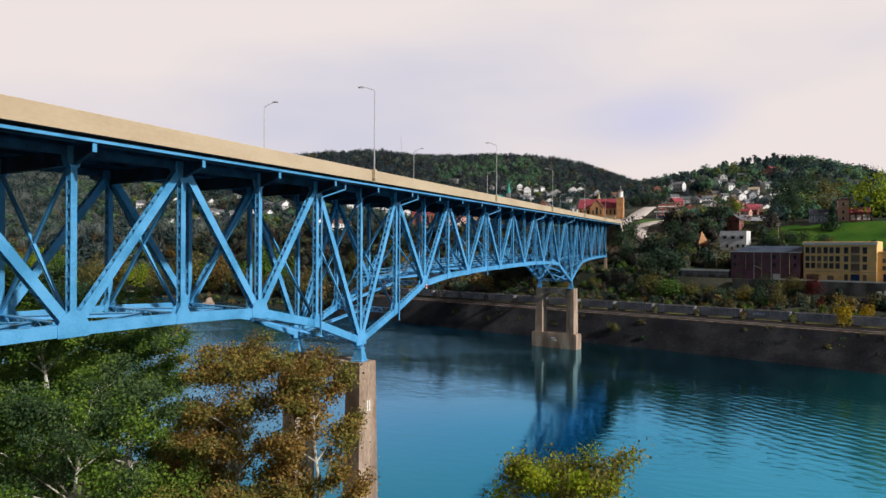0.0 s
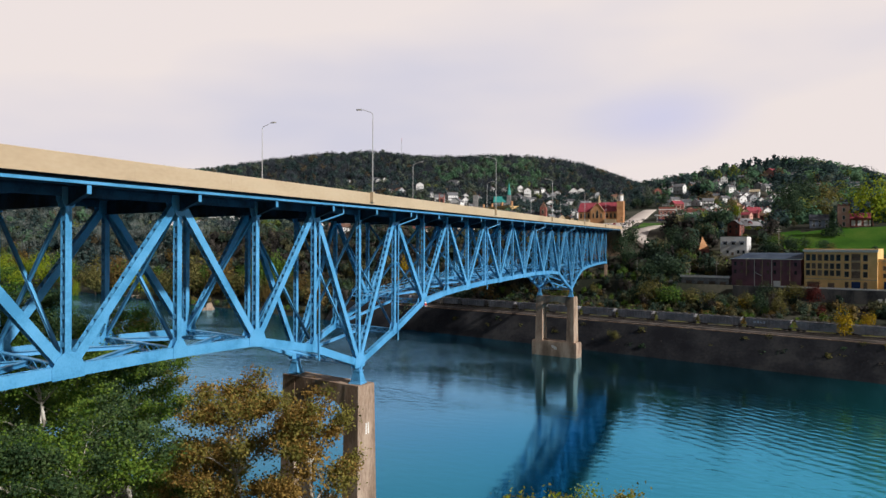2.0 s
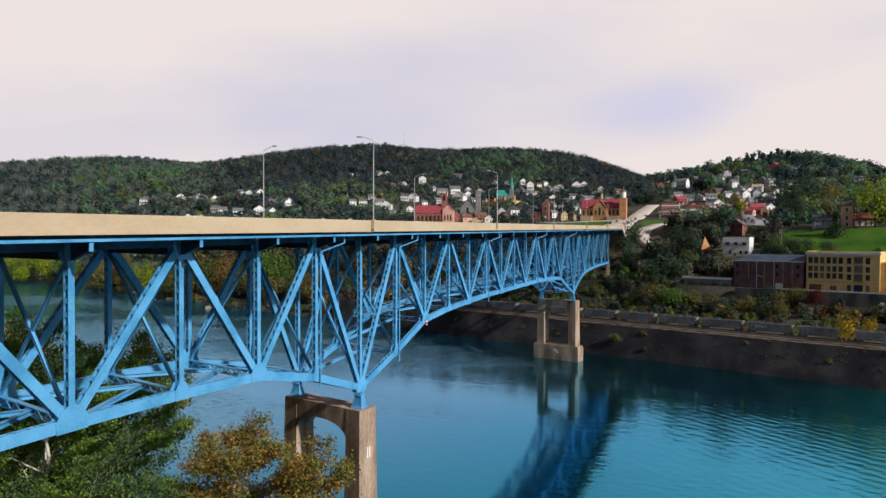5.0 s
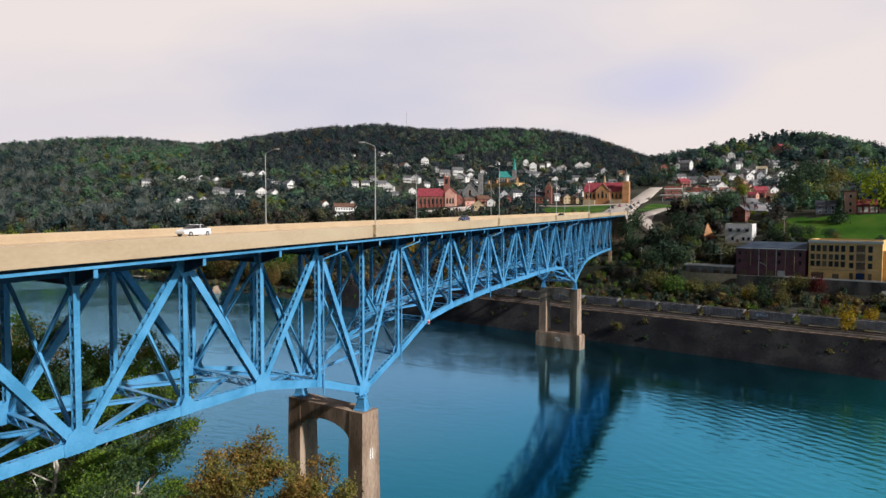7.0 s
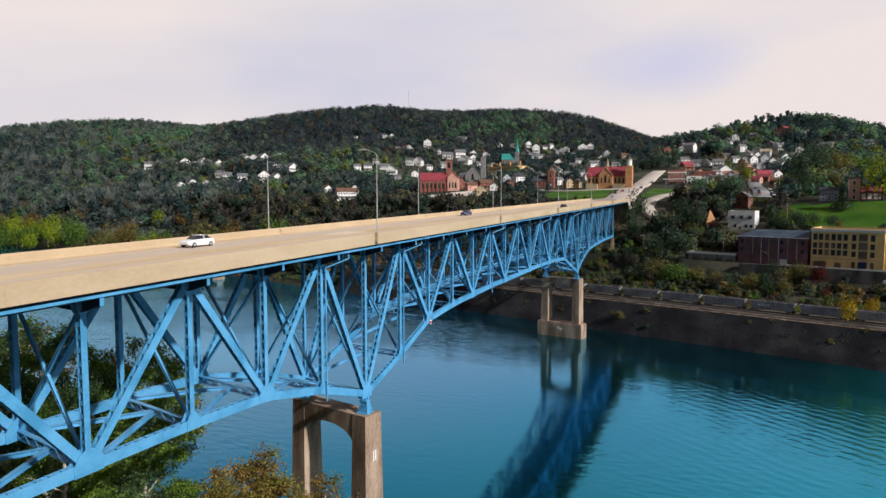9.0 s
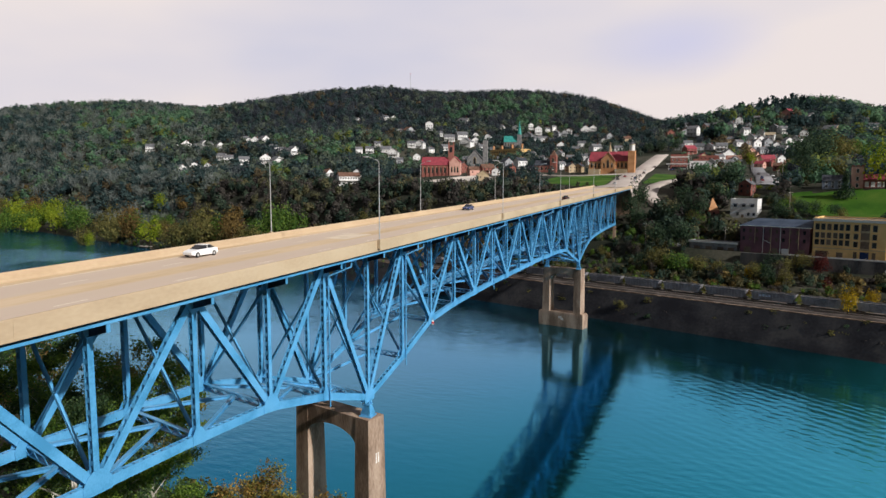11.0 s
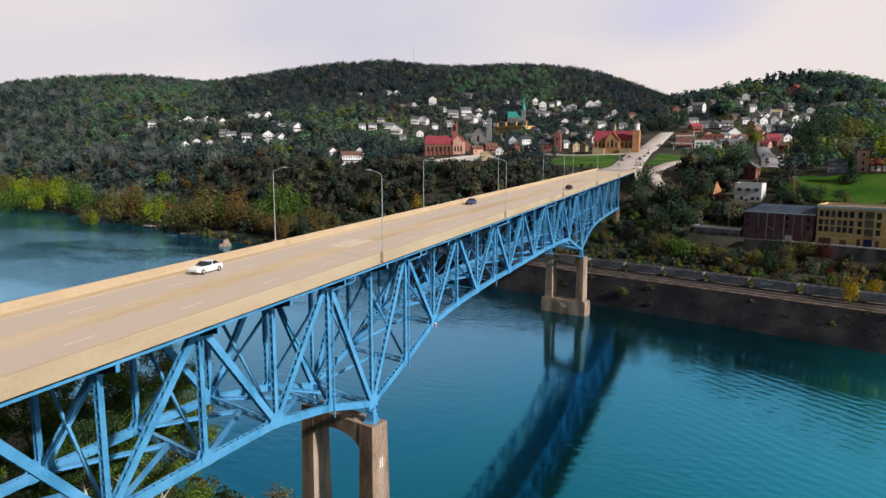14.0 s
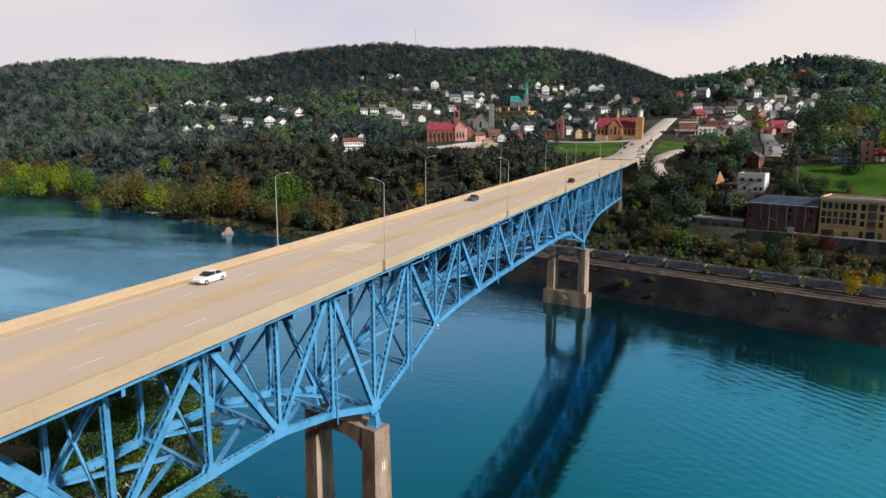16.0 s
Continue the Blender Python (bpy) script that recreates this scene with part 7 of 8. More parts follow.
def big_tree(x, y, h, spread, kind, n, label, size, bark, seed, second=None, low=0.30, limbs=17):
    """A near tree: trunk, limbs, branches and twigs, with leaf sprays along the twigs and gaps between them."""
    rng = np.random.default_rng(seed)
    root = thing("tree", label, "tree", (x, y, float(ground(x, y)) - 0.2), 0, "near bank trees")
    g, tips = Geo(), []
    trunk = [Vector((0, 0, -0.6))]
    for i in range(1, 8):
        trunk.append(Vector((rng.normal() * 0.014 * h, rng.normal() * 0.014 * h, h * 0.86 * i / 7)))
    rad = [h * 0.015 * (1 - 0.85 * i / 7) for i in range(8)]
    for i in range(7):
        g.tube(trunk[i], trunk[i + 1], rad[i], rad[i + 1], 8, False)
    tips.append((trunk[6], Vector((0, 0, h * 0.16)), 1.0))
    for i in range(limbs):
        f = low + (0.95 - low) * (i + rng.random()) / limbs
        k = min(int(f / 0.86 * 7), 6)
        base = trunk[k].lerp(trunk[k + 1], 0.5)
        a = i * 2.4 + rng.normal() * 0.4
        out = spread * 0.5 * (1.05 - 0.75 * max(0, (f - 0.5) / 0.5) ** 1.5) * (0.7 + 0.4 * rng.random())
        tip = base + Vector((math.cos(a) * out, math.sin(a) * out, h * (0.06 + 0.14 * rng.random())))
        mid = base.lerp(tip, 0.5) + Vector((0, 0, 0.02 * h))
        r = rad[k] * 0.5
        g.tube(base, mid, r, r * 0.6, 6, False).tube(mid, tip, r * 0.6, r * 0.2, 5, False)
        for j in range(7):
            u = 0.30 + 0.70 * (j + rng.random()) / 7
            p = base.lerp(mid, u * 2) if u < 0.5 else mid.lerp(tip, u * 2 - 1)
            b = a + (1 if j % 2 else -1) * (0.5 + 0.6 * rng.random())
            reach = spread * (0.10 + 0.12 * rng.random()) * (1.2 - 0.5 * u)
            q = p + Vector((math.cos(b) * reach, math.sin(b) * reach, reach * (0.15 + 0.7 * rng.random())))
            g.tube(p, q, r * 0.28, r * 0.08, 4, False)
            tips.append((p.lerp(q, 0.35), (q - p) * 0.8, 0.7 + 0.6 * rng.random()))
    part("trunk", g, bark, root)
    start = np.array([tuple(t[0]) for t in tips])
    way = np.array([tuple(t[1]) for t in tips])
    weight = np.array([t[2] for t in tips]) * np.linalg.norm(way, axis=1)
    k = rng.choice(len(tips), n, p=weight / weight.sum())
    thick = np.linalg.norm(way[k], axis=1, keepdims=True)
    p = start[k] + way[k] * rng.random((n, 1)) + rng.normal(size=(n, 3)) * (0.22 + 0.165 * thick) * np.array([1, 1, 0.8])
    nrm = rng.normal(size=(n, 3)) + np.array([0.25, 0, 0.7])
    nrm /= np.linalg.norm(nrm, axis=1, keepdims=True)
    a = np.cross(nrm, rng.normal(size=(n, 3)))
    a /= np.linalg.norm(a, axis=1, keepdims=True)
    b = np.cross(nrm, a)
    s = size * (0.55 + 0.9 * rng.random((n, 1)))
    a, b = a * s, b * s * 0.7
    q = np.stack([p - a - b * 0.3, p + a * 0.2 - b, p + a + b * 0.25, p - a * 0.2 + b], 1)
    # one colour turns first on some branches
    turned = rng.random(len(tips)) < 0.42
    m = turned[k] if second else np.zeros(n, bool)
    part("crown", cloud_mesh("crown", q[~m]), LEAF[kind], root)
    if second:
        part("turning_leaves", cloud_mesh("crown", q[m]), LEAF[second], root)
    return root


# near bank
big_tree(9.8, -38.1, 25.2, 9.0, "brown", 44000, "golden-brown sycamore tree on the near bank", 0.100, SYCAMORE, 5, "olive", 0.10, 26)
big_tree(17.9, -39.2, 24.3, 7.0, "brown", 36000, "golden-brown sycamore tree beside the bridge pier", 0.100, SYCAMORE, 6, "olive", 0.10, 24)
big_tree(35.5, -33.5, 18.2, 11.5, "olive", 32000, "golden-olive tree on the near bank", 0.115, BARK, 7, "lime", 0.15, 22)
big_tree(-17.2, -34.6, 28.0, 13.4, "green", 62000, "tall green sycamore tree with pale limbs by the bridge", 0.108, SYCAMORE, 8, "dark", 0.12, 26)
big_tree(-33.0, -11.0, 27.0, 18.0, "green", 30000, "tall green sycamore tree behind the bridge", 0.15, SYCAMORE, 15, "olive")
big_tree(-41.0, -22.0, 29.0, 18.0, "dark", 24000, "tall dark green tree behind the bridge", 0.18, SYCAMORE, 9, "green")
big_tree(-24.0, -24.0, 25.0, 17.0, "green", 28000, "green sycamore tree with pale limbs behind the bridge", 0.15, SYCAMORE, 10, "dark")
big_tree(-56.0, -14.0, 27.0, 18.0, "olive", 11000, "olive-brown tree on the near bank", 0.20, BARK, 12, "brown")
big_tree(-38.0, -44.0, 26.0, 17.0, "dark", 11000, "dark green tree on the near bank", 0.20, BARK, 13, "green")
big_tree(-8.0, -52.0, 22.0, 14.0, "dark", 30000, "dark green tree below the bridge", 0.115, BARK, 14, "green", 0.12, 22)
big_tree(1.0, -45.0, 21.0, 14.0, "dark", 52000, "dark green tree below the bridge", 0.108, SYCAMORE, 16, "green", 0.10, 26)
big_tree(-20.0, -46.0, 23.0, 15.0, "green", 11000, "green tree below the bridge", 0.18, SYCAMORE, 17, "dark")
big_tree(13.0, -50.0, 14.0, 11.0, "olive", 30000, "low olive-green tree on the near bank", 0.100, BARK, 18, "green", 0.10, 22)
big_tree(4.4, -34.6, 19.0, 7.5, "olive", 26000, "olive-brown tree between the sycamores", 0.100, BARK, 20, "brown", 0.08, 22)
big_tree(-6.0, -28.0, 12.5, 10.0, "green", 20000, "green tree at the water's edge below the bridge", 0.115, SYCAMORE, 21, "olive", 0.08, 20)
big_tree(14.0, -42.0, 15.0, 10.0, "olive", 26000, "low olive-green tree under the sycamores", 0.100, BARK, 22, "brown", 0.08, 20)
big_tree(-27.0, -14.0, 21.0, 13.0, "green", 26000, "leafy green tree at the water's edge under the bridge", 0.14, SYCAMORE, 23, "dark", 0.08, 22)
big_tree(-60.0, -40.0, 26.0, 18.0, "dark", 9000, "dark green tree on the near bank slope", 0.22, BARK, 19, "olive")
for ux, uy, uh, uk in ((-14, -9, 5, "dark"), (-20, -5, 5, "green"), (-8, -12, 4, "olive"), (-26, -3, 6, "dark"), (-12, -15, 5, "green"), (-33, -1, 6, "olive"), (-3, -14, 4, "dark"), (3, -12, 3.5, "olive"), (6, -30, 5, "olive"), (14, -28, 4, "dark"), (-2, -33, 5, "dark"), (-10, -25, 5, "green"), (-18, -18, 5, "olive"), (24, -33, 4, "olive"), (-26, -34, 6, "dark"), (-34, -30, 6, "dark"),
                       (4, -40, 5, "dark"), (-4, -42, 6, "green"), (-14, -44, 6, "dark"), (-46, -34, 6, "olive"), (-28, -54, 6, "dark"), (-46, -52, 6, "dark"), (18, -46, 4, "olive"), (28, -44, 4, "dark"), (9, -46, 5, "olive")):
    shrub(ux, uy, uh, uk, "under the near bank trees")


def free(x, y, pad=0.0):
    return not np.any((CX - x) ** 2 + (CY - y) ** 2 < np.maximum(CR + pad, 0) ** 2)


for cy in (205, 218, 230, 242, 252):
    CLEAR.extend([(4, cy, 9), (-8, cy, 9)])
CX, CY, CR = (np.array(c) for c in zip(*CLEAR))


HEAPS = {}


def scatter(n, r0, r1, s0, s1, kinds, h0, h1, where, low=False, pad=1.0, many=False):
    """Trees or bushes at random in a strip of the far bank; many: they join the woods."""
    for _ in range(n):
        p = bank(float(RNG.uniform(r0, r1)), float(RNG.uniform(s0, s1)))
        kind = kinds[int(RNG.integers(0, len(kinds)))]
        h = float(RNG.uniform(h0, h1))
        if -21 < p.x < 7 and p.y < 290 and h > 8:
            h *= 0.6
        if not free(p.x, p.y, pad):
            continue
        if many:
            HEAPS.setdefault(kind, []).append((p.x, p.y, float(ground(p.x, p.y)), h))
        elif low:
            shrub(p.x, p.y, h, kind, where)
        else:
            tree(p.x, p.y, h, h * float(RNG.uniform(0.7, 1.0)), kind, where)


# far bank, right of the bridge and under it
scatter(150, -150, 110, 23, 54, ("olive", "brown", "dark", "bare", "green"), 1.8, 4.6, "above the railway", True, -1.0)
scatter(40, -90, 110, 34, 54, ("olive", "dark", "dark", "bare"), 6, 9.5, "above the railway", pad=-2.0)
scatter(750, -190, 130, 23, 55, ("dark", "olive", "green", "dark", "olive", "brown"), 2.2, 5.5, "", pad=-3.5, many=True)
scatter(260, -190, -40, 50, 90, ("dark", "olive", "green", "dark"), 3, 5.5, "", pad=-6.5, many=True)
scatter(64, -140, 110, 1.5, 6.5, ("olive", "bare", "dark", "olive"), 1.5, 3.0, "on the river wall", True, -9)
tree(86.3, 163.0, 10.5, 6.5, "gold", "beside the railway", 1)
tree(94.5, 170.0, 8.5, 5.5, "gold", "beside the railway", 2)
tree(60.3, 198.7, 10.0, 6.2, "olive", "above the railway", 3)
tree(58.5, 199.5, 8.0, 5.0, "gold", "above the railway", 0)
tree(84.0, 190.0, 6.0, 4.5, "red", "below the street wall", 4)
tree(12.5, 177.0, 4.6, 6.0, "olive", "on the river wall", 2, 4.0)
for tx, ty, h, w, kind in ((74, 268, 8.5, 8, "dark"), (81, 266, 9, 8, "dark"), (88, 262, 8, 8.5, "green"), (78, 274, 7, 7, "olive"), (95, 258, 7, 8, "dark"), (70, 276, 6, 6, "olive")):
    tree(tx, ty, h, w, kind, "between the white building and the lawn")
for tx, ty, h, kind in ((44, 252, 3.0, "dark"), (47, 249, 3.4, "olive"), (50, 255, 3.2, "dark"), (53, 251, 3.6, "green"), (56, 257, 3.0, "dark"), (59, 253, 3.2, "olive"),
                        (62, 259, 3.0, "dark"), (48, 259, 2.6, "olive"), (52, 246, 3.4, "dark"), (57, 247, 3.2, "dark"), (42, 245, 3.4, "green"), (46, 242, 3.6, "dark"),
                        (50, 240, 3.2, "olive"), (40, 257, 3.0, "brown"), (41, 250, 3.4, "dark"), (55, 262, 2.0, "olive"), (45, 263, 2.0, "brown"),
                        (72, 290, 2.8, "dark"), (76, 287, 3.0, "olive"), (68, 287, 2.6, "dark"), (64, 290, 2.8, "olive"), (79, 293, 2.6, "dark"), (72, 304, 1.8, "lime"), (77, 303, 2.0, "olive")):
    shrub(tx, ty, h, kind, "on the slope round the white building")
for tx, ty, h in ((66, 300, 2.6), (70, 298, 2.2), (74, 297, 2.4)):
    shrub(tx, ty, h, "lime", "at the foot of the side street")
conifer(101.5, 279, 11.5, 9.5, "on the lawn before the manor")
tree(84, 259, 8.5, 13.0, "dark", "near the lawn")
tree(119, 287, 26, 20, "lime", "beside the manor", 1)
tree(133, 306, 18, 15, "olive", "beside the manor", 3)
tree(90, 318, 15, 12, "dark", "behind the manor", 2)
tree(104, 322, 16, 13, "olive", "behind the manor", 0)
tree(52, 297, 20.7, 17.9, "dark", "on the slope below the main road")
tree(33, 327, 11.6, 11.6, "dark", "on the slope below the main road")
tree(30, 290, 12.0, 15.0, "dark", "on the slope below the main road")
tree(38, 267, 13.0, 15.0, "dark", "on the slope below the main road")
tree(4.5, 274, 17.0, 12.0, "dark", "on the slope below the main road")
tree(9, 268, 12.0, 11.0, "dark", "on the slope below the main road")
tree(7, 284, 20.0, 14.0, "dark", "on the slope below the main road")
tree(31, 238, 14.5, 17.0, "dark", "on the slope below the main road")
tree(21, 236, 12.0, 12.0, "dark", "on the slope below the main road")
tree(66, 509, 17.8, 14.5, "olive", "on the slope below the main road")
tree(26, 268, 12.0, 13.0, "dark", "on the slope below the main road")
tree(45, 284, 13.8, 13.8, "dark", "on the slope below the main road")
tree(103, 401, 28.0, 26.0, "dark", "near the lawn")
tree(106, 423, 34.0, 27.5, "dark", "near the lawn")
tree(93, 378, 26.1, 21.8, "dark", "near the lawn")
tree(119, 417, 26.1, 23.8, "olive", "near the lawn")
tree(135, 421, 24.0, 24.0, "green", "near the lawn")
tree(74, 258, 9.5, 12.5, "dark", "near the lawn")
tree(23, 214, 12.6, 14.0, "olive", "above the railway")
tree(32, 210, 11.0, 13.8, "green", "above the railway")
tree(40, 212, 8.3, 11.1, "olive", "above the railway")
tree(68, 211, 9.4, 9.4, "dark", "above the railway")
tree(78, 211, 8.3, 11.1, "olive", "above the railway")
tree(84, 207, 9.9, 8.2, "red", "above the railway")
tree(50, 205, 7.6, 8.1, "dark", "above the railway")
tree(-457, 410, 25.2, 17.2, "lime", "along the river shore")
tree(-419, 401, 20.2, 16.4, "brown", "along the river shore")
tree(-237, 299, 28.0, 26.0, "green", "along the river shore")
tree(-250, 317, 34.0, 28.0, "green", "along the river shore")
tree(-252, 298, 25.0, 22.0, "green", "along the river shore")
tree(-231, 313, 25.0, 22.0, "green", "along the river shore")
tree(-203, 289, 18.5, 14.3, "brown", "along the river shore")
tree(-297, 291, 28.0, 26.0, "olive", "along the river shore")
tree(-312, 307, 34.0, 28.0, "olive", "along the river shore")
tree(-312, 288, 25.0, 22.0, "olive", "along the river shore")
tree(-293, 306, 25.0, 22.0, "green", "along the river shore")
tree(-271, 293, 28.0, 23.7, "brown", "along the river shore")
tree(-285, 310, 34.0, 23.7, "brown", "along the river shore")
tree(-368, 311, 23.6, 22.6, "lime", "along the river shore")
tree(-412, 311, 28.0, 26.0, "olive", "along the river shore")
tree(-429, 325, 34.0, 28.0, "olive", "along the river shore")
tree(-431, 302, 25.0, 22.0, "olive", "along the river shore")
tree(-406, 331, 25.0, 22.0, "green", "along the river shore")
tree(-404, 324, 28.0, 22.8, "brown", "along the river shore")
tree(-420, 339, 34.0, 22.8, "brown", "along the river shore")
tree(-554, 371, 28.0, 26.0, "lime", "along the river shore")
tree(-572, 384, 34.0, 28.0, "lime", "along the river shore")
tree(-573, 360, 25.0, 22.0, "lime", "along the river shore")
tree(-548, 392, 25.0, 22.0, "green", "along the river shore")
tree(-630, 387, 28.0, 26.0, "lime", "along the river shore")
tree(-648, 400, 34.0, 28.0, "lime", "along the river shore")
tree(-648, 375, 25.0, 22.0, "lime", "along the river shore")
tree(-625, 408, 25.0, 22.0, "green", "along the river shore")
tree(-628, 404, 28.0, 26.0, "brown", "along the river shore")
tree(-646, 417, 34.0, 27.5, "brown", "along the river shore")
tree(-672, 391, 28.0, 26.0, "olive", "along the river shore")
tree(-690, 403, 34.0, 28.0, "olive", "along the river shore")
tree(-686, 385, 25.0, 22.0, "olive", "along the river shore")
tree(-672, 406, 25.0, 22.0, "green", "along the river shore")
tree(-503, 354, 28.0, 26.0, "green", "along the river shore")
tree(-520, 368, 34.0, 26.4, "green", "along the river shore")
tree(-423, 301, 17.1, 11.4, "lime", "along the river shore")
tree(-322, 290, 22.2, 24.7, "olive", "along the river shore")
tree(-251, 288, 20.1, 22.3, "olive", "along the river shore")
tree(-591, 369, 29.4, 26.0, "green", "along the river shore")
tree(-612, 360, 29.9, 26.0, "green", "along the river shore")
tree(-177, 315, 18.0, 10.3, "olive", "on the far bank behind the bridge")
tree(-131, 296, 18.1, 7.9, "gold", "on the far bank behind the bridge")
tree(-8, 634, 14, 12, "dark", "at the head of the main road")
tree(-20, 632, 13, 12, "dark", "at the head of the main road")
tree(6, 636, 14, 13, "dark", "at the head of the main road")
tree(-32, 560, 11, 9, "dark", "beside the main road")
tree(70.0, 505.0, 13, 10, "lime", "beside the side street", 4)
scatter(36, -70, 30, 88, 128, ("dark", "green", "olive", "dark"), 7, 11, "on the slope behind the mills", pad=1.0)
scatter(420, -160, -20, 56, 136, ("dark", "dark", "umber", "olive"), 7, 13, "", pad=0.3, many=True)
scatter(170, -50, 75, 84, 150, ("dark", "green", "olive", "dark"), 4, 9, "", pad=0.8, many=True)
scatter(90, -150, 40, 88, 130, ("dark", "olive", "green"), 2, 4, "on the slope below town", True, 0.5)
scatter(420, -125, -40, 22, 100, ("dark", "olive", "green", "umber"), 2.0, 4.0, "", pad=-40, many=True)
scatter(420, -360, -115, 66, 138, ("dark", "umber", "olive", "umber"), 2.2, 4.5, "", pad=-40, many=True)
# far bank, left of the bridge
scatter(34, -960, -700, 3, 18, ("lime", "lime", "green", "lime", "green", "olive", "brown"), 19, 27, "along the river shore", pad=0.0)
scatter(70, -640, -230, 8, 45, ("olive", "brown", "green", "olive", "dark", "brown"), 9, 18, "along the river shore", pad=0.0)
scatter(640, -900, -120, 14, 66, ("dark", "olive", "umber", "brown", "umber"), 6, 12, "", pad=0.0, many=True)
scatter(900, -600, -110, 56, 130, ("umber", "dark", "umber", "dark", "olive"), 7, 12, "", pad=0.3, many=True)
scatter(150, -520, -150, 0.5, 9, ("olive", "dark", "brown", "green", "dark"), 2.5, 5.0, "", pad=-2.0, many=True)
scatter(110, -520, -130, 20, 62, ("olive", "bare", "brown", "dark"), 1.5, 4.0, "on the far bank", True, 0.0)


def forest():
    """Woods of the hillsides and gardens, too many to count, one mesh for each kind of foliage."""
    rng = np.random.default_rng(4)
    n = 60000
    az = rng.uniform(radians(-63), radians(19), n)
    dist = np.sqrt(rng.uniform(300.0 ** 2, 1850.0 ** 2, n))
    x, y = EYE[0] + np.sin(az) * dist, EYE[1] + np.cos(az) * dist
    r, s = river(x, y)
    keep = (s > np.where(r < -480, 22, 120)) & ((r > -140) | (r < -520) | (s > 118))
    keep &= rng.random(n) < np.where(dist < 750, 1.0, 0.72)
    town = (az > radians(-27)) & (az < radians(7)) & (dist > 430) & (dist < np.where(az < radians(-3), 1000, 780))
    keep &= ~(town & (rng.random(n) < np.where(az > radians(-3), 0.10, 0.42)))
    x, y, dist, az = x[keep], y[keep], dist[keep], az[keep]
    ok = np.ones(len(x), bool)
    for i in range(0, len(x), 2000):
        dx = x[i:i + 2000, None] - CX[None]
        dy = y[i:i + 2000, None] - CY[None]
        ok[i:i + 2000] = ~np.any(dx * dx + dy * dy < (CR[None] + 1.5) ** 2, axis=1)
    x, y, dist, az = x[ok], y[ok], dist[ok], az[ok]
    z = ground(x, y)
    # leave out what the hills themselves hide
    seen = np.ones(len(x), bool)
    for f in np.linspace(0.55, 0.985, 14):
        line = 62 + (z + 16 - 62) * f
        seen &= ground(EYE[0] + (x - EYE[0]) * f, EYE[1] + (y - EYE[1]) * f) < line
    x, y, z, dist, az = x[seen], y[seen], z[seen], dist[seen], az[seen]
    h = (7 + 13 * rng.random(len(x)) ** 1.6) * np.where(dist < 620, 0.8, 1.0)
    town = (az > radians(-27)) & (az < radians(7)) & (dist < np.where(az < radians(-3), 1000, 780))
    h = np.where(town, h * 0.68, h)
    # clumps of a few trees inside wide stretches of one kind
    wide = np.sin(x * 0.013 + 0.7 * np.sin(y * 0.009)) + np.cos(y * 0.012 + x * 0.004)
    clump = np.sin(x * 0.071 + 1.9 * np.sin(y * 0.043)) * np.cos(y * 0.058 + 1.3 * np.sin(x * 0.037))
    patch = 0.6 * wide + 1.2 * clump + rng.normal(0, 0.40, len(x))
    names = ["dark", "green", "olive", "bare", "brown", "lime", "umber"]
    u = rng.random(len(x))
    # the hillside upriver is thin and pale with haze colour, the one behind the town dense and dark
    west = ease(-np.degrees(az), 34, 46)
    high = ease(z, 95, 150)
    kinds = np.where(patch > 1.3 - 0.55 * west, 1, np.where(patch > 0.05, 2, 0))
    kinds = np.where((patch < 0.9) & (u < 0.12 + 0.28 * west), 3, kinds)
    kinds = np.where((west < 0.5) & (patch < 1.1) & (u < 0.20 + 0.42 * high), 6, kinds)
    kinds = np.where((u > 0.985) | ((patch < -1.4) & (u > 0.85)), 4, kinds)
    kinds = np.where((u > 0.90 - 0.1 * west) & (patch > 0.9) & (z < 150), 5, kinds)
    east = (az > radians(-4)) & (u > 0.15) & (u < 0.85)
    kinds = np.where(east, np.where(patch > 1.2, 5, np.where(patch > 0.1, 1, 0)), kinds)
    pine = (x > 60) & (dist > 930) & (x < 150)
    kinds = np.where(pine, 0, kinds)
    near = [leaf_cloud(130, 14, 0.082, rng, loose=0.35) for _ in range(5)]
    far = [leaf_cloud(84, 12, 0.098, rng, loose=0.35) for _ in range(6)]
    cones = [leaf_cloud(60, 14, 0.10, rng, "cone") for _ in range(3)]
    medium = [leaf_cloud(150, 13, 0.080, rng, loose=0.30) for _ in range(4)]
    # leafless trees: a few leaf sprays and pale upright stems
    stems = []
    for _ in range(4):
        f = leaf_cloud(26, 8, 0.075, rng, loose=0.5)
        u = rng.normal(size=(34, 2)) * 0.15
        lo, hi, w = rng.uniform(0.0, 0.45, 34), rng.uniform(0.55, 1.05, 34), 0.014
        t2 = u * rng.uniform(1.2, 2.2, (34, 1))
        strip = np.stack([np.stack([u[:, 0] - w, u[:, 1], lo], 1), np.stack([u[:, 0] + w, u[:, 1], lo], 1), np.stack([t2[:, 0] + w * 0.4, t2[:, 1], hi], 1), np.stack([t2[:, 0] - w * 0.4, t2[:, 1], hi], 1)], 1)
        stems.append(np.concatenate([f, strip]))
    for k, name in enumerate(names):
        out, low = [], []
        heap = np.array(HEAPS.get(name, [])).reshape(-1, 4)
        for j, form in enumerate(medium):
            part_of = heap[j::4]
            if len(part_of):
                low.append(stand(form, *part_of.T, rng))
        for group, dsel in ((near, dist < 620), (stems if k in (3, 6) else far, dist >= 620)):
            for j, form in enumerate(group):
                idx = np.nonzero((kinds == k) & dsel & ~pine & (np.arange(len(x)) % len(group) == j))[0]
                if len(idx):
                    out.append(stand(form, x[idx], y[idx], z[idx], h[idx], rng))
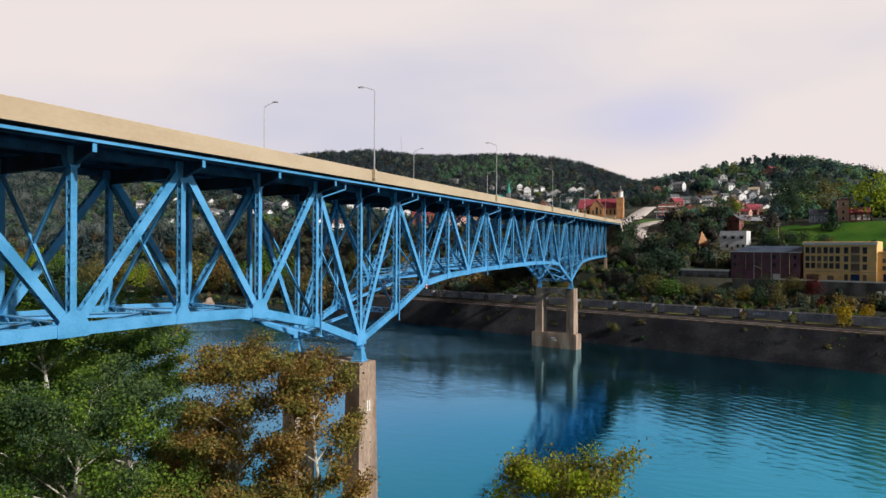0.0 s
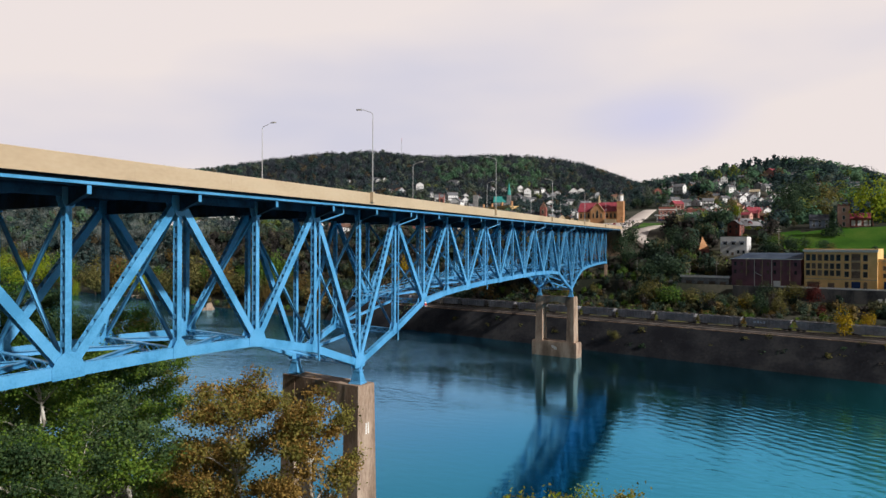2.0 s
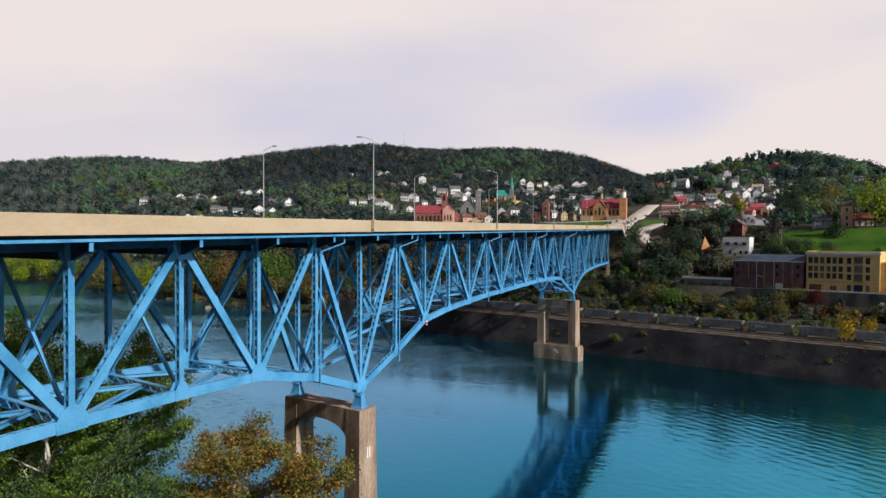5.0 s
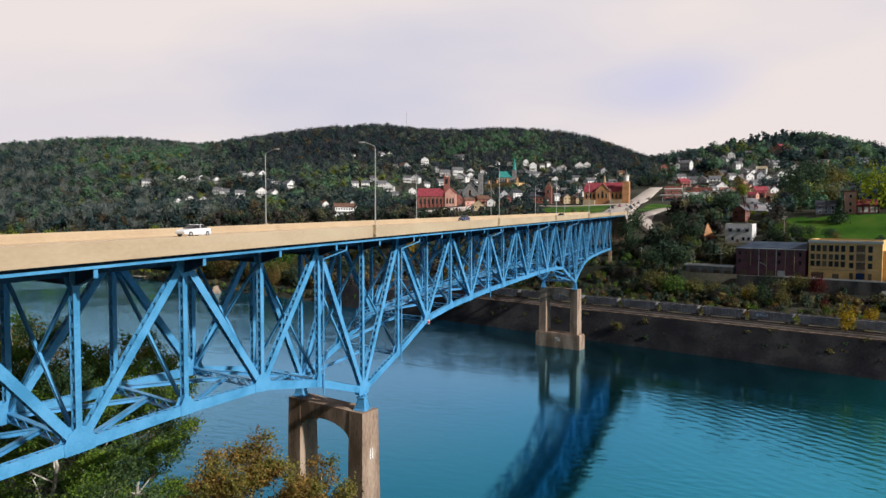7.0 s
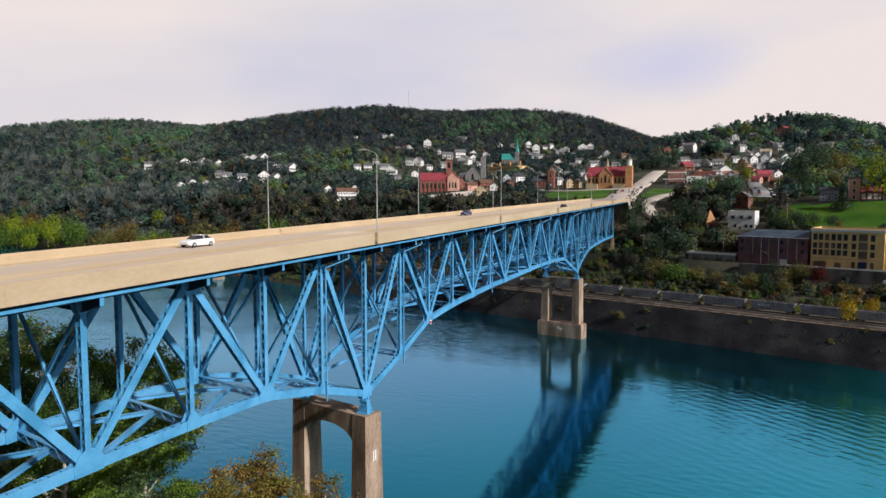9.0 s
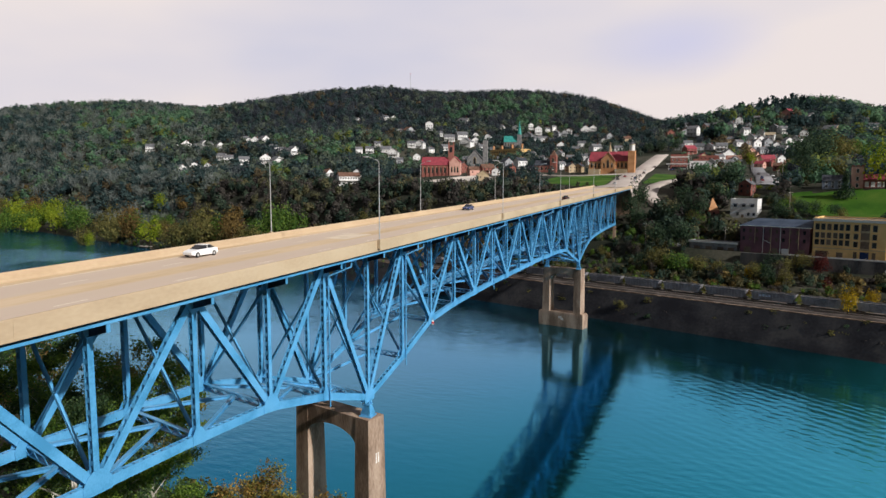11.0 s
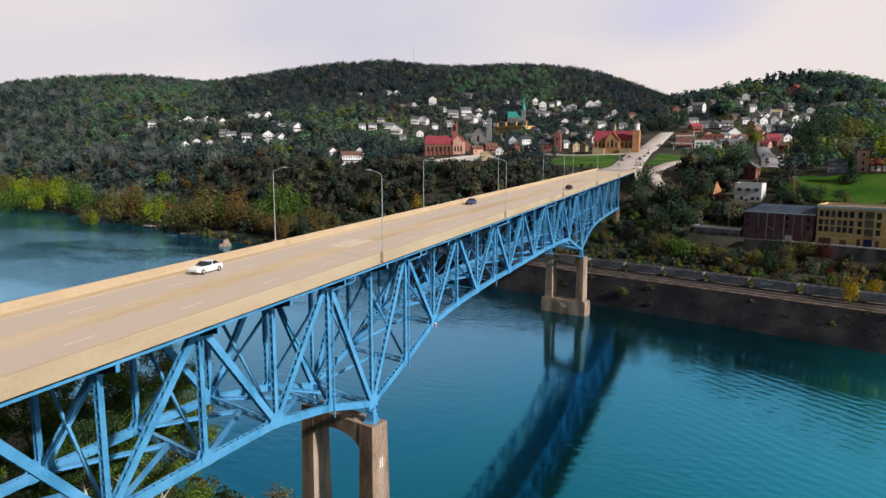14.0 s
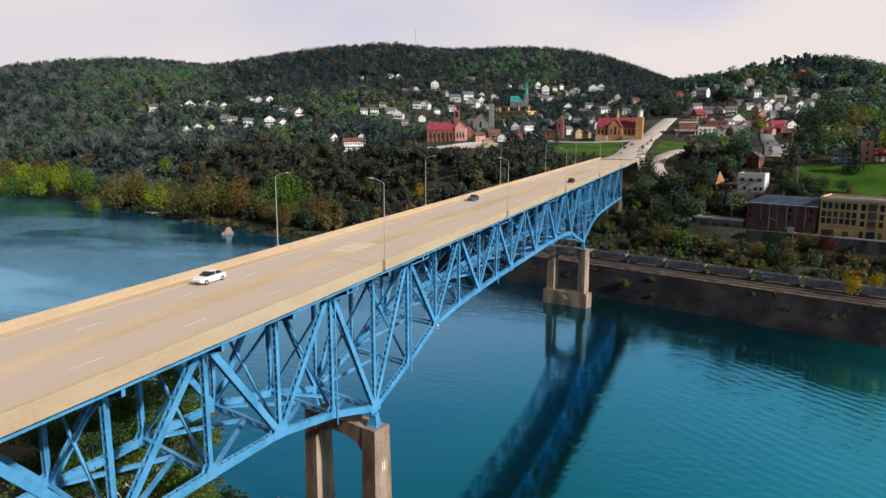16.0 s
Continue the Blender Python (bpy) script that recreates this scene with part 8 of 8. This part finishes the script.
        if k == 0:
            for j, form in enumerate(cones):
                idx = np.nonzero(pine & (np.arange(len(x)) % 3 == j))[0]
                if len(idx):
                    out.append(stand(form, x[idx], y[idx], z[idx], h[idx] * 1.0, rng))
        if low:
            leaves = SLOPE_LEAF[name] if name in SLOPE_LEAF else HAZY_LEAF[name]
            tagged(part("undergrowth", cloud_mesh("undergrowth", np.concatenate(low)), leaves, None), f"{TREE_WORDS[name]} young trees and scrub on the river slope", "undergrowth", kind="stuff")
        if out:
            tagged(part("woods", cloud_mesh("woods", np.concatenate(out)), HAZY_LEAF[name], None), f"{TREE_WORDS[name]} autumn woods covering the hillsides", "woods", kind="stuff")


def stand(form, x, y, z, h, rng):
    """Copies of one crown, turned and sized, as one array of faces."""
    a = rng.random(len(x)) * 6.283
    c, s = np.cos(a)[:, None, None], np.sin(a)[:, None, None]
    wide = (h * rng.uniform(0.75, 1.05, len(x)))[:, None, None]
    f = form[None]
    px = (f[..., 0] * c - f[..., 1] * s) * wide + x[:, None, None]
    py = (f[..., 0] * s + f[..., 1] * c) * wide + y[:, None, None]
    pz = f[..., 2] * h[:, None, None] + z[:, None, None] - 0.6
    return np.stack([px, py, pz], -1).reshape(-1, 4, 3)


forest()

# ---------------------------------------------------------------- small things
WOOD = material("weathered_grey_wood", [(0.16, 0.13, 0.11), (0.30, 0.26, 0.22), (0.42, 0.38, 0.33)], 0.85, 0.6, 6, 0.3, stretch=(1, 0.2, 1))
p = bank(-448, 1.0)
dock = thing("dock", "old weathered wooden dock on posts at the river shore", "dock", (p.x, p.y, 0), RIVER_TURN)
for i in range(12):
    part("plank", Geo().box(-7 + i * 1.2, -5.86 + i * 1.2, -2.6, 2.6, 1.35, 1.47), WOOD, dock)
for u in (-6.6, -2.2, 2.2, 6.6):
    for v in (-2.3, 2.3):
        part("post", Geo().tube((u, v, -2.5), (u, v, 2.1), 0.16, 0.14, 8), WOOD, dock)
for v in (-2.3, 2.3):
    part("beam", Geo().box(-7.2, 7.2, v - 0.12, v + 0.12, 1.05, 1.35), WOOD, dock)

def utility_pole(x, y, h, turn):
    """A wooden pole with two crossarms and insulators."""
    pole = thing("utility_pole", "brown wooden utility pole with crossarms", "utility pole", (x, y, float(ground(x, y))), turn, "utility poles")
    part("shaft", Geo().tube((0, 0, -1), (0, 0, h), 0.17, 0.11, 8), WOOD, pole)
    for z, w in ((h - 0.5, 1.2), (h - 1.5, 1.0)):
        arm = part("crossarm", Geo().box(-w, w, -0.06, 0.06, z - 0.06, z + 0.06), WOOD, pole)
        for u in (-0.9, -0.4, 0.4, 0.9):
            part("insulator", Geo().tube((u * w, 0, z + 0.06), (u * w, 0, z + 0.26), 0.05, 0.04, 6), WHITE, arm)
    return pole


for ux, uy, uh, ut in ((62, 277, 11, 20), (77, 262, 12, 10), (74, 296, 10, 60), (80, 345, 10, 80), (66, 390, 10, 80), (79, 430, 10, 80), (25, 470, 10, 5), (-24, 470, 10, 5), (24, 535, 10, 5), (-100, 430, 10, 30)):
    utility_pole(ux, uy, uh, ut)
for i in range(6):
    q = bank(-62 + i * 36, 60.5)
    utility_pole(q.x, q.y, 10, RIVER_TURN)

# paler repair patch in the deck surface
PATCH = material("pale_concrete_patch", [(0.60, 0.50, 0.38), (0.68, 0.58, 0.46)], 0.85, 0.5, 5, 0.1)
part("repair_patch", along([(-9.6, 0.003), (-5.6, 0.003), (-5.6, 0.006), (-9.6, 0.006)], 4.0, 12.0), PATCH, bridge, "paler concrete repair patch")

# more cars on the main road and in town
for x, y, turn, paint, lab in ((-12.0, 330, 180, CAR_GREY, "silver car on the main road"), (-2.0, 345, 0, CAR_WHITE, "white car on the main road"), (-4.0, 420, 0, CAR_BLACK, "black car on the main road"),
                               (-17.0, 500, 180, CAR_WHITE, "white car on the main road"), (-4.5, 372, 0, CAR_BLUE, "dark blue car on the main road"), (-13.5, 390, 180, CAR_RED, "red car on the main road"), (-4.0, 396, 0, CAR_GREY, "silver car on the main road"), (-14.5, 362, 180, CAR_BLACK, "black car on the main road"), (-7.0, 455, 0, CAR_WHITE, "white car on the main road"), (12, 470, 90, CAR_BLUE, "blue car at the fuel station"), (20, 476, 90, CAR_GREY, "silver car at the fuel station")):
    zc = float(ground(x, y)) + 0.70
    if y < 360:
        zc = max(zc, deck_z(min(y, 330)) + 0.35 + max(0, y - 330) * 0.045)
    car(x, y, zc, turn, paint, lab, "cars in town")
